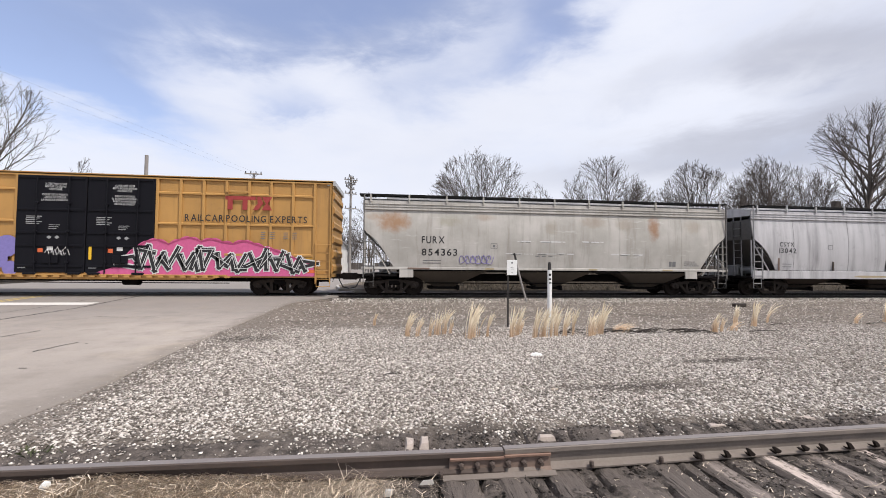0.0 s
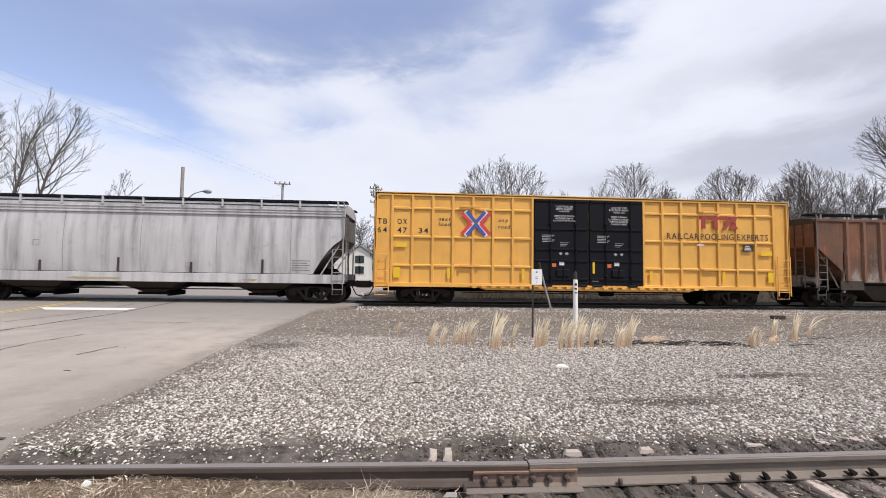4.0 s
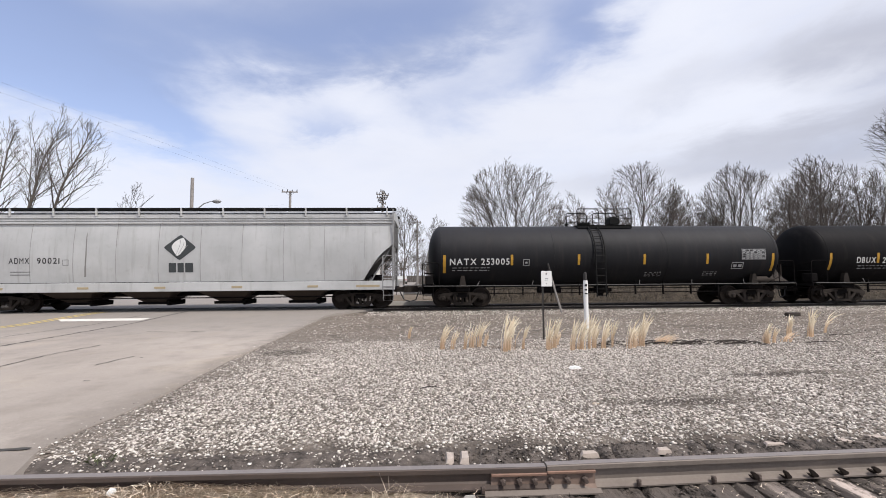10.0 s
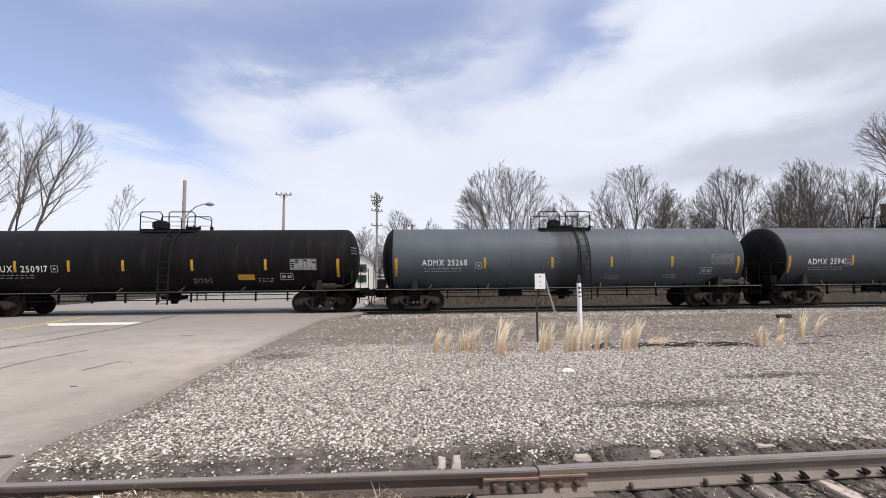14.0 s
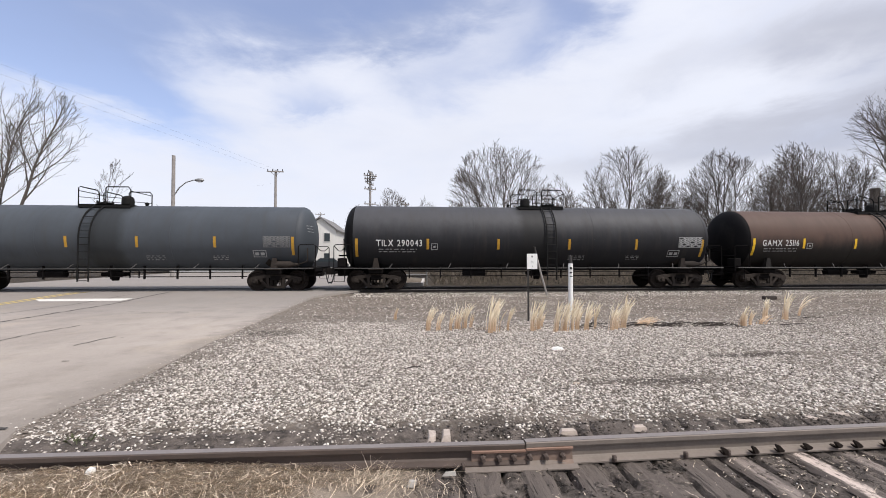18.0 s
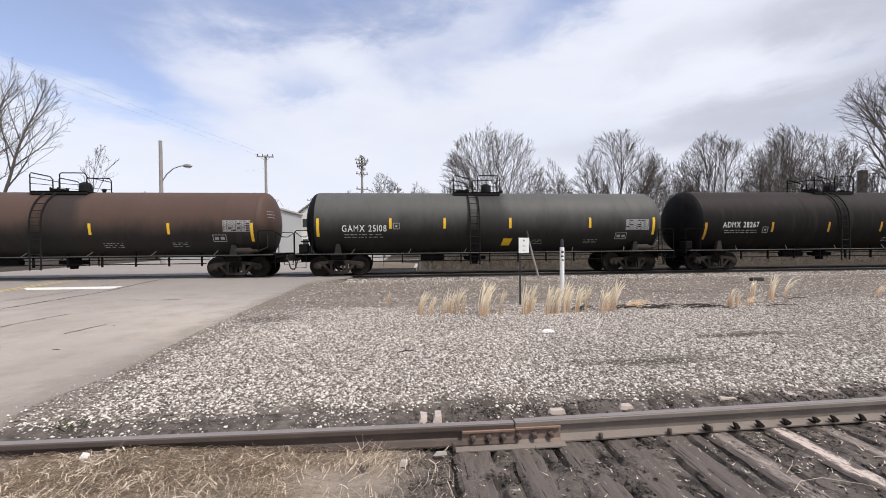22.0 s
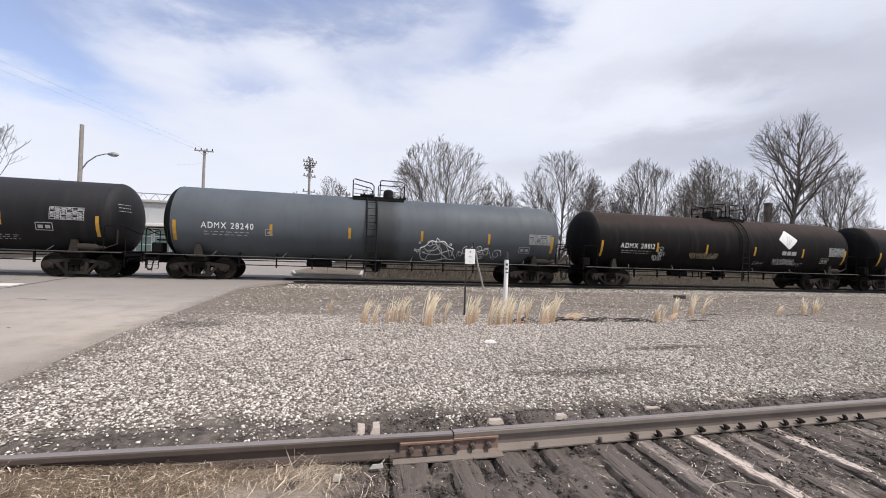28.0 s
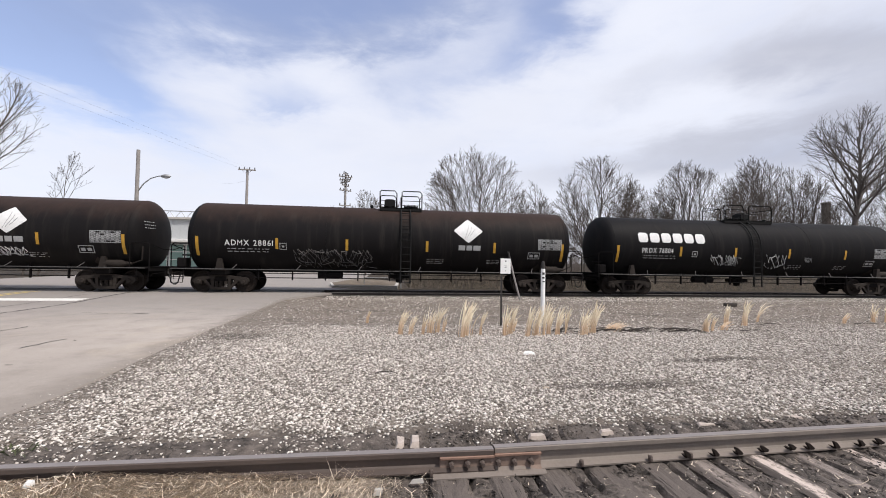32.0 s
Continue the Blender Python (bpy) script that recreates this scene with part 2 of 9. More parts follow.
def words(parent, text, x, z, height, depth, material, width=None, slant=0.0, label=""):
    """Lettering, one part for each character."""
    probe = MB()
    full = letters(probe, text, 0.0, 0.0, height, depth) if width is None else width
    span = letters(MB(), text, 0.0, 0.0, height, depth)
    k = full / span
    unit = height / CAP * k
    pos = x
    for ch in text:
        if ch == " ":
            pos += 0.38 * unit
            continue
        mb = MB()
        xs = [v[0] for v in GLYPHS[ch][0]]
        own = (max(xs) - min(xs)) * unit
        letters(mb, ch, pos, z, height, depth, width=own, slant=slant)
        part("letter", mb, material, parent, label)
        pos += own + 0.16 * unit


def bar(mb, x0, x1, z0, z1, depth, slant=0.0, n=1):
    """A flat painted bar that follows the surface."""
    for i in range(n):
        a, b = z0 + (z1 - z0) * i / n, z0 + (z1 - z0) * (i + 1) / n
        da, db = slant * (a - z0), slant * (b - z0)
        mb.add([(x0 + da, depth(a), a), (x1 + da, depth(a), a), (x1 + db, depth(b), b), (x0 + db, depth(b), b)], [(0, 1, 2, 3)])


def flat(mb, poly, depth):
    """A flat painted patch; on a curved flank it is cut into level strips that follow the curve."""
    z0, z1 = min(p[1] for p in poly), max(p[1] for p in poly)
    if z1 - z0 < 0.1 or abs(depth(z0) + depth(z1) - 2 * depth((z0 + z1) / 2)) < 0.002:
        mb.add([(x, depth(z), z) for x, z in poly], [tuple(range(len(poly)))])
        return
    n = max(4, int((z1 - z0) / 0.05))
    v = []
    for i in range(n + 1):
        z = z0 + (z1 - z0) * min(max(i / n, 0.001), 0.999)
        xs = []
        for (xa, za), (xb, zb) in zip(poly, list(poly[1:]) + [poly[0]]):
            if (za - z) * (zb - z) <= 0 and za != zb:
                xs.append(xa + (xb - xa) * (z - za) / (zb - za))
        v += [(min(xs), depth(z), z), (max(xs), depth(z), z)]
    mb.add(v, [(2 * i, 2 * i + 1, 2 * i + 3, 2 * i + 2) for i in range(n)])


# ---- materials ----
class Nodes:
    def __init__(self, name):
        self.m = bpy.data.materials.new(name)
        self.m.use_nodes = True
        self.t = self.m.node_tree
        self.b = self.t.nodes["Principled BSDF"]
        self.co = self.t.nodes.new("ShaderNodeTexCoord")

    def link(self, a, b):
        self.t.links.new(a, b)

    def node(self, kind, **inputs):
        n = self.t.nodes.new(kind)
        for k, v in inputs.items():
            n.inputs[k.replace("_", " ")].default_value = v
        return n

    def noise(self, scale, detail=4.0, rough=0.55, stretch=None, distort=0.0):
        n = self.node("ShaderNodeTexNoise", Scale=scale, Detail=detail, Roughness=rough, Distortion=distort)
        if stretch:
            mp = self.node("ShaderNodeMapping", Scale=stretch)
            self.link(self.co.outputs["Object"], mp.inputs[0])
            self.link(mp.outputs[0], n.inputs[0])
        else:
            self.link(self.co.outputs["Object"], n.inputs[0])
        return n.outputs[0]

    def ramp(self, value, lo, hi):
        r = self.node("ShaderNodeMapRange")
        r.interpolation_type = "SMOOTHSTEP"
        r.inputs["From Min"].default_value, r.inputs["From Max"].default_value = lo, hi
        self.link(value, r.inputs["Value"])
        return r.outputs[0]

    def mix(self, fac, a, b, mode="MIX"):
        n = self.t.nodes.new("ShaderNodeMixRGB")
        n.blend_type = mode
        for k, v in ((0, fac), (1, a), (2, b)):
            if isinstance(v, (int, float)):
                n.inputs[k].default_value = v
            elif isinstance(v, tuple):
                n.inputs[k].default_value = (*v[:3], 1)
            else:
                self.link(v, n.inputs[k])
        return n.outputs[0]

    def math(self, op, a, b=0.0, c=0.0):
        n = self.t.nodes.new("ShaderNodeMath")
        n.operation = op
        for k, v in enumerate((a, b, c)):
            if isinstance(v, (int, float)):
                n.inputs[k].default_value = v
            else:
                self.link(v, n.inputs[k])
        return n.outputs[0]

    def axis(self, k):
        s = self.t.nodes.new("ShaderNodeSeparateXYZ")
        self.link(self.co.outputs["Object"], s.inputs[0])
        return s.outputs[k]

    def random(self):
        return self.t.nodes.new("ShaderNodeObjectInfo").outputs["Random"]

    def island(self):
        return self.t.nodes.new("ShaderNodeNewGeometry").outputs["Random Per Island"]

    def bump(self, height, strength=0.3, dist=0.01):
        n = self.node("ShaderNodeBump", Strength=strength, Distance=dist)
        self.link(height, n.inputs["Height"])
        self.link(n.outputs[0], self.b.inputs["Normal"])

    def done(self, colour, rough=0.6, metal=0.0, spec=None):
        for key, v in (("Base Color", colour), ("Roughness", rough), ("Metallic", metal)):
            if isinstance(v, tuple):
                self.b.inputs[key].default_value = (*v[:3], 1)
            elif isinstance(v, (int, float)):
                self.b.inputs[key].default_value = v
            else:
                self.link(v, self.b.inputs[key])
        if spec is not None:
            self.b.inputs["Specular IOR Level"].default_value = spec
        return self.m


def paint(name, c, dirt=(0.10, 0.085, 0.07), amount=0.35, streak=0.5, rough=0.5, fine=0.12, scale=1.0, bump=0.04, metal=0.0, rust=0.0, lo=0.50, hi=0.78, spec=None):
    """Weathered paint: broad fading, dirt that has run down, fine grain, specks of rust."""
    q = Nodes(name)
    wide = q.noise(0.55 * scale, 4, 0.6)
    runs = q.noise(1.0 * scale, 5, 0.6, stretch=(4.5, 4.5, 0.35))
    grain = q.noise(38 * scale, 3, 0.6)
    col = q.mix(q.ramp(wide, 0.25, 0.75), tuple(x * 0.86 for x in c), tuple(min(1, x * 1.10) for x in c))
    col = q.mix(q.math("MULTIPLY", q.ramp(runs, lo, hi), streak * amount * 2), col, dirt)
    col = q.mix(q.math("MULTIPLY", q.ramp(q.noise(3.1 * scale, 6, 0.7), 0.55, 0.8), amount), col, dirt)
    if rust:
        col = q.mix(q.math("MULTIPLY", q.ramp(q.noise(1.6 * scale, 8, 0.72), 0.60, 0.70), rust), col, (0.17, 0.065, 0.03))
    col = q.mix(fine, col, q.mix(1.0, col, q.mix(grain, (0.55, 0.55, 0.55), (1.4, 1.4, 1.4)), "MULTIPLY"))
    q.bump(q.mix(0.5, grain, wide), bump * 2, 0.01)
    return q.done(col, q.math("MULTIPLY_ADD", wide, 0.25, rough - 0.12), metal, spec)


def plain(name, c, rough=0.6, metal=0.0, var=0.25, scale=8.0, bump=0.15, each=0.0, dist=0.01, spec=None):
    q = Nodes(name)
    a, b = q.noise(scale, 5, 0.6), q.noise(scale * 9, 3, 0.6)
    col = q.mix(a, tuple(x * (1 - var) for x in c), tuple(min(1, x * (1 + var)) for x in c))
    col = q.mix(0.3, col, q.mix(1.0, col, q.mix(b, (0.5, 0.5, 0.5), (1.5, 1.5, 1.5)), "MULTIPLY"))
    if each:
        col = q.mix(1.0, col, q.mix(q.random(), (1 - each,) * 3, (1 + each,) * 3), "MULTIPLY")
    q.bump(q.mix(0.4, a, b), bump, dist)
    return q.done(col, rough, metal, spec)


M = {}
M["yellow"] = paint("car yellow paint", (0.70, 0.37, 0.075), dirt=(0.25, 0.12, 0.04), amount=0.14, rough=0.5)
M["yellow_worn"] = paint("faded car yellow paint", (0.45, 0.245, 0.07), dirt=(0.16, 0.09, 0.05), amount=0.28, rough=0.6)
M["door_black"] = paint("black door paint", (0.006, 0.006, 0.009), dirt=(0.03, 0.027, 0.025), amount=0.05, rough=0.6, spec=0.15)
M["white_mark"] = plain("white stencil paint", (0.62, 0.62, 0.61), 0.6, var=0.2)
M["dim_mark"] = plain("worn white stencil paint", (0.31, 0.315, 0.315), 0.6, var=0.25)
M["black_mark"] = plain("black stencil paint", (0.015, 0.015, 0.016), 0.6)
M["grey_mark"] = plain("grey stencil paint", (0.16, 0.16, 0.16), 0.6)
M["red_mark"] = plain("red emblem paint", (0.30, 0.035, 0.03), 0.6)
M["bright_red"] = plain("bright red emblem paint", (0.55, 0.045, 0.05), 0.55)
M["blue_mark"] = plain("blue emblem paint", (0.05, 0.08, 0.33), 0.55)
M["orange_mark"] = plain("orange placard", (0.62, 0.12, 0.035), 0.6)
M["reflect"] = plain("yellow reflective strip", (0.72, 0.44, 0.02), 0.4, var=0.12)
M["reflect_dull"] = plain("dirty yellow reflective strip", (0.42, 0.23, 0.02), 0.5, var=0.25)
M["reflect_pale"] = plain("worn reflective strip", (0.34, 0.28, 0.17), 0.6, var=0.3)
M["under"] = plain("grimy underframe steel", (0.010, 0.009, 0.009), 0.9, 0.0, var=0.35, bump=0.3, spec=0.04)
M["truck"] = plain("cast steel of the trucks", (0.029, 0.0235, 0.020), 0.85, 0.0, var=0.45, scale=6, bump=0.4, each=0.3, spec=0.2)
M["wheel"] = plain("brown wheel steel", (0.016, 0.012, 0.010), 0.7, 0.0, var=0.35, scale=5, spec=0.15)
M["hose"] = plain("rubber hose", (0.02, 0.02, 0.02), 0.7, var=0.2)
M["hop_silver"] = paint("patchy silver grey hopper paint", (0.49, 0.48, 0.485), dirt=(0.12, 0.115, 0.115), amount=0.55, streak=0.85, scale=0.6, lo=0.36, hi=0.92, rough=0.42)
M["hop_white"] = paint("dirty white hopper paint", (0.435, 0.44, 0.437), dirt=(0.20, 0.185, 0.165), amount=0.30, streak=0.7)
# slope sheets' shade as a darker paint; also used for stencils and tags
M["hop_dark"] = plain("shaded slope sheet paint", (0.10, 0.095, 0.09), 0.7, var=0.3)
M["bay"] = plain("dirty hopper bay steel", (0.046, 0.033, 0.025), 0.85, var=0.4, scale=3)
M["platform"] = plain("black steel grating", (0.010, 0.010, 0.010), 0.75, spec=0.15)
M["rail_dull"] = plain("sooty grey rail paint", (0.050, 0.048, 0.046), 0.7, var=0.3)
M["grime_run"] = plain("dried grime", (0.19, 0.185, 0.175), 0.8, var=0.35, scale=3)
M["galv"] = plain("galvanised steel", (0.27, 0.27, 0.27), 0.5, 0.4, var=0.2)
M["galv_dull"] = plain("dirty galvanised steel", (0.115, 0.11, 0.105), 0.6, 0.2, var=0.3)
M["glove"] = plain("chalky graffiti paint", (0.55, 0.56, 0.56), 0.7, var=0.3)
M["pink"] = plain("pink graffiti paint", (0.55, 0.10, 0.24), 0.6, var=0.2)
M["rose"] = plain("deep pink graffiti paint", (0.36, 0.045, 0.13), 0.6, var=0.2)
M["purple"] = plain("purple graffiti paint", (0.20, 0.17, 0.42), 0.6, var=0.2)
M["teal_dark"] = plain("dark grey green graffiti paint", (0.035, 0.04, 0.042), 0.6)


def stained_grey():
    """Chalky grey hopper paint, greenish and brown in places, with rust that bled below the roof edge."""
    q = Nodes("weathered light grey hopper paint")
    x, z = q.axis(0), q.axis(2)
    wide, runs = q.noise(0.6, 5, 0.6), q.noise(1.0, 6, 0.65, stretch=(4.0, 4.0, 0.3))
    col = q.mix(q.ramp(wide, 0.3, 0.7), (0.35, 0.332, 0.298), (0.49, 0.468, 0.432))
    col = q.mix(q.math("MULTIPLY", q.ramp(runs, 0.46, 0.75), 0.5), col, (0.20, 0.175, 0.14))
    col = q.mix(q.math("MULTIPLY", q.ramp(q.noise(2.2, 6, 0.7, stretch=(0.35, 1, 2.2)), 0.60, 0.72), 0.55), col, (0.58, 0.57, 0.54))
    blot = q.noise(2.6, 6, 0.68)
    for cx, cz, rx, rz, k, c in ((-7.2, 3.2, 0.95, 0.55, 0.85, (0.30, 0.155, 0.065)), (-8.0, 3.42, 0.5, 0.22, 0.4, (0.30, 0.17, 0.08)), (4.82, 3.15, 0.36, 0.72, 0.85, (0.27, 0.135, 0.06)), (-4.8, 3.3, 0.7, 0.32, 0.4, (0.24, 0.22, 0.13)),
                                 (-3.2, 3.48, 0.6, 0.2, 0.45, (0.27, 0.18, 0.11)), (-0.15, 3.1, 0.4, 0.45, 0.35, (0.25, 0.20, 0.13)), (1.85, 3.4, 0.75, 0.36, 0.45, (0.26, 0.19, 0.12)), (3.4, 3.3, 0.6, 0.4, 0.45, (0.24, 0.185, 0.12)), (6.8, 3.28, 0.55, 0.45, 0.4, (0.26, 0.20, 0.13))):
        u, v = q.math("DIVIDE", q.math("SUBTRACT", x, cx), rx), q.math("DIVIDE", q.math("SUBTRACT", z, cz), rz)
        d = q.math("ADD", q.math("ADD", q.math("MULTIPLY", u, u), q.math("MULTIPLY", v, v)), q.math("MULTIPLY", blot, 1.7))
        col = q.mix(q.math("MULTIPLY", q.ramp(d, 1.9, 0.7), k), col, c)
    q.bump(q.mix(0.5, q.noise(40, 3, 0.6), wide), 0.08, 0.01)
    return q.done(col, 0.55)


def rusty():
    """Old brown hopper paint: rust above, bare grey primer showing towards the foot in ragged tongues."""
    q = Nodes("rusted brown hopper sheet")
    z = q.axis(2)
    tongues = q.noise(2.3, 6, 0.65, stretch=(2.2, 2.2, 0.5))
    edge = q.math("ADD", q.math("ADD", z, q.math("MULTIPLY", tongues, 1.9)), q.math("MULTIPLY", q.noise(0.8, 4, 0.6, stretch=(1, 1, 0.1)), 0.8))
    grey = q.mix(q.noise(5, 5, 0.6), (0.15, 0.122, 0.098), (0.35, 0.315, 0.275))
    rust = q.mix(q.ramp(q.noise(0.7, 5, 0.6), 0.3, 0.7), (0.082, 0.042, 0.027), (0.185, 0.074, 0.034))
    rust = q.mix(q.ramp(q.noise(1.5, 6, 0.6, stretch=(5, 5, 0.3)), 0.55, 0.75), rust, (0.125, 0.078, 0.055))
    rust = q.mix(q.math("MULTIPLY", q.ramp(q.noise(2.6, 7, 0.7, stretch=(3, 3, 0.6)), 0.62, 0.72), 0.8), rust, (0.30, 0.088, 0.025))
    grey = q.mix(q.math("MULTIPLY", q.ramp(q.noise(3.4, 7, 0.72, stretch=(1.5, 1.5, 0.7)), 0.44, 0.60), 0.8), grey, (0.135, 0.066, 0.040))
    col = q.mix(q.ramp(edge, 2.80, 3.40), grey, rust)
    # ochre runs where the paint let go
    col = q.mix(q.math("MULTIPLY", q.ramp(q.noise(1.7, 7, 0.72, stretch=(4.5, 4.5, 0.55)), 0.60, 0.70), 0.75), col, (0.36, 0.150, 0.050))
    col = q.mix(q.math("MULTIPLY", q.ramp(q.noise(2.2, 7, 0.75, stretch=(3.0, 3.0, 0.8)), 0.63, 0.70), 0.6), col, (0.38, 0.33, 0.28))
    # pale chipped patches near the ends
    col = q.mix(q.math("MULTIPLY", q.ramp(q.noise(0.35, 3, 0.5), 0.60, 0.70), 0.45), col, (0.12, 0.10, 0.09))
    q.bump(q.noise(24, 4, 0.6), 0.15, 0.01)
    return q.done(col, 0.75)


M["hop_grey"], M["rusty"] = stained_grey(), rusty()
M["cream_mark"] = plain("cream emblem paint", (0.72, 0.70, 0.56), 0.6, var=0.15)
M["seam_grey"] = plain("dusty weld seam", (0.25, 0.245, 0.24), 0.7, var=0.2)
M["olive_mark"] = plain("faded olive emblem paint", (0.23, 0.22, 0.175), 0.6, var=0.2)
M["bay_grey"] = plain("dusty grey hopper bay", (0.088, 0.074, 0.059), 0.75, var=0.35, scale=2.5)
M["rib_rust"] = paint("worn orange brown rib paint", (0.185, 0.085, 0.050), dirt=(0.30, 0.25, 0.22), amount=0.45, streak=0.6, rough=0.7, scale=2.0)


def tank_paint(name, c, top=None, t0=2.0, t1=3.4, amount=0.25, rough=0.55, dirt=(0.055, 0.048, 0.042), band=None, spec=0.32):
    """Tank paint; top is a paler crown: rust dust on some, painted sky sheen on charcoal. Spill stains round the
    manway.
    """
    q = Nodes(name)
    wide, runs = q.noise(0.5, 4, 0.6), q.noise(1.1, 6, 0.62, stretch=(3.5, 1.0, 0.3))
    col = q.mix(q.ramp(wide, 0.25, 0.75), tuple(x * 0.85 for x in c), tuple(x * 1.15 for x in c))
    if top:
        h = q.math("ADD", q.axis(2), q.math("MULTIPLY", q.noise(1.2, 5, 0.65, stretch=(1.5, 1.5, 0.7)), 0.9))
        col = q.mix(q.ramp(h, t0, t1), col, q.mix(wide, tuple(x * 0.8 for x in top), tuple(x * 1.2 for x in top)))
    col = q.mix(q.math("MULTIPLY", q.ramp(runs, 0.48, 0.76), amount), col, dirt)
    if band:
        # stain that ran down from the manway at mid length
        near = q.ramp(q.math("ABSOLUTE", q.math("ADD", q.axis(0), q.math("MULTIPLY", q.math("SUBTRACT", q.noise(1.4, 5, 0.6), 0.5), 0.7))), 0.95, 0.35)
        col = q.mix(q.math("MULTIPLY", near, 0.75), col, band)
    grain = q.noise(30, 3, 0.6)
    q.bump(q.mix(0.6, grain, q.noise(1.8, 2, 0.5)), 0.06, 0.015)
    return q.done(col, q.math("MULTIPLY_ADD", runs, 0.3, rough - 0.08), spec=spec)


def ground_mat():
    """Packed dirt and crushed stone: pale limestone, dark dirt by the near rail and the road, brown fines further out."""
    q = Nodes("crushed stone and dirt")
    x, y = q.axis(0), q.axis(1)

    def cells(scale):
        vor = q.node("ShaderNodeTexVoronoi", Scale=scale)
        q.link(q.co.outputs["Object"], vor.inputs["Vector"])
        c = q.t.nodes.new("ShaderNodeSeparateColor")
        q.link(vor.outputs["Color"], c.inputs[0])
        return c.outputs[0], c.outputs[1], vor.outputs["Distance"]
    r1, r2, d1 = cells(24.0)
    r3, r4, d2 = cells(13.0)
    gap = q.ramp(d1, 0.30, 0.62)
    stone = q.mix(q.ramp(r1, 0.25, 0.95), (0.17, 0.145, 0.123), (0.66, 0.615, 0.555))
    stone = q.mix(q.math("MULTIPLY", gap, 0.9), stone, (0.095, 0.079, 0.066))
    # brown fines strewn with stones
    fines = q.mix(q.ramp(q.noise(5, 6, 0.7), 0.3, 0.7), (0.085, 0.071, 0.059), (0.245, 0.206, 0.171))
    fines = q.mix(q.math("MULTIPLY", q.ramp(q.noise(0.8, 7, 0.68, stretch=(0.35, 1.5, 1)), 0.49, 0.64), 0.55), fines, (0.070, 0.058, 0.048))
    chip = q.math("MULTIPLY", q.ramp(r3, 0.50, 0.62), q.ramp(d2, 0.42, 0.26))
    fines = q.mix(q.math("MULTIPLY", chip, q.ramp(q.noise(0.7, 5, 0.6, stretch=(0.5, 1.3, 1)), 0.34, 0.56)), fines, q.mix(r4, (0.20, 0.175, 0.15), (0.55, 0.51, 0.46)))
    fines = q.mix(q.ramp(q.noise(30, 4, 0.75), 0.57, 0.66), fines, (0.035, 0.029, 0.024))
    wob = q.math("MULTIPLY", q.math("SUBTRACT", q.noise(0.7, 5, 0.6), 0.5), 3.0)
    yy = q.math("ADD", y, wob)
    bright = q.math("MULTIPLY", q.ramp(yy, 3.3, 4.8), q.ramp(yy, 12.0, 8.8))
    bright = q.math("MULTIPLY", bright, q.math("MULTIPLY_ADD", q.ramp(x, 2.0, 8.0), -0.55, 1.0))
    patch = q.ramp(q.noise(0.45, 5, 0.62), 0.30, 0.60)
    col = q.mix(q.math("MULTIPLY", bright, q.math("MULTIPLY_ADD", patch, 0.40, 0.60)), fines, stone)
    dirt = q.mix(q.noise(9, 6, 0.7), (0.035, 0.029, 0.025), (0.105, 0.088, 0.075))
    near = q.ramp(q.math("ADD", y, q.math("MULTIPLY", q.math("SUBTRACT", q.noise(1.6, 5, 0.6), 0.5), 1.3)), 4.15, 3.75)
    col = q.mix(near, col, dirt)
    # gritty dark strip beside the road, wider further out
    e = q.math("ADD", x, q.math("MULTIPLY_ADD", q.ramp(y, 5.2, 12.0), 0.29, 3.63))
    w = q.math("MULTIPLY_ADD", q.ramp(y, 4.5, 11.0), 1.05, 0.40)
    e = q.math("ADD", q.math("DIVIDE", e, w), q.math("MULTIPLY", q.math("SUBTRACT", q.noise(1.7, 6, 0.7), 0.5), 1.7))
    col = q.mix(q.math("MULTIPLY", q.math("MULTIPLY", q.ramp(e, 1.15, 0.45), q.math("MULTIPLY", q.ramp(y, 17.5, 15.0), q.ramp(y, 3.7, 4.3))), 0.58), col, q.mix(q.ramp(q.noise(16, 6, 0.8), 0.38, 0.62), (0.075, 0.063, 0.053), (0.27, 0.232, 0.196)))
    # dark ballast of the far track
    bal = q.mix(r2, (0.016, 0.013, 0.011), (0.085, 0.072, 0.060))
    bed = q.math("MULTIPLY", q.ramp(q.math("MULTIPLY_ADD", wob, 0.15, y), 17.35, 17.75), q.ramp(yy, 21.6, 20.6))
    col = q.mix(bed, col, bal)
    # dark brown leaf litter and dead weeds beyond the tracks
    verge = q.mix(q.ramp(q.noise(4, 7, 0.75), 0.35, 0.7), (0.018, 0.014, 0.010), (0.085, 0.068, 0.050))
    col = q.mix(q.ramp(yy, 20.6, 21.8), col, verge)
    # oil and mud stains with shapes of their own
    for cx, cy, rx, ry in ((5.7, 6.35, 1.15, 0.17), (3.2, 5.1, 1.2, 0.20), (-3.0, 8.9, 0.8, 0.45)):
        u = q.math("DIVIDE", q.math("SUBTRACT", x, cx), rx)
        v = q.math("DIVIDE", q.math("SUBTRACT", y, cy), ry)
        d = q.math("ADD", q.math("ADD", q.math("MULTIPLY", u, u), q.math("MULTIPLY", v, v)), q.math("MULTIPLY", q.noise(2.5, 5, 0.65), 1.6))
        col = q.mix(q.math("MULTIPLY", q.ramp(d, 1.6, 0.9), 0.9), col, dirt)
    # rusty brown scraps and rotted stems round the feet of the tall grass
    u = q.math("DIVIDE", q.math("SUBTRACT", x, 2.9), 2.9)
    v = q.math("DIVIDE", q.math("SUBTRACT", y, 9.05), 0.42)
    d = q.math("ADD", q.math("ADD", q.math("MULTIPLY", u, u), q.math("MULTIPLY", v, v)), q.math("MULTIPLY", q.noise(3.5, 6, 0.7), 1.8))
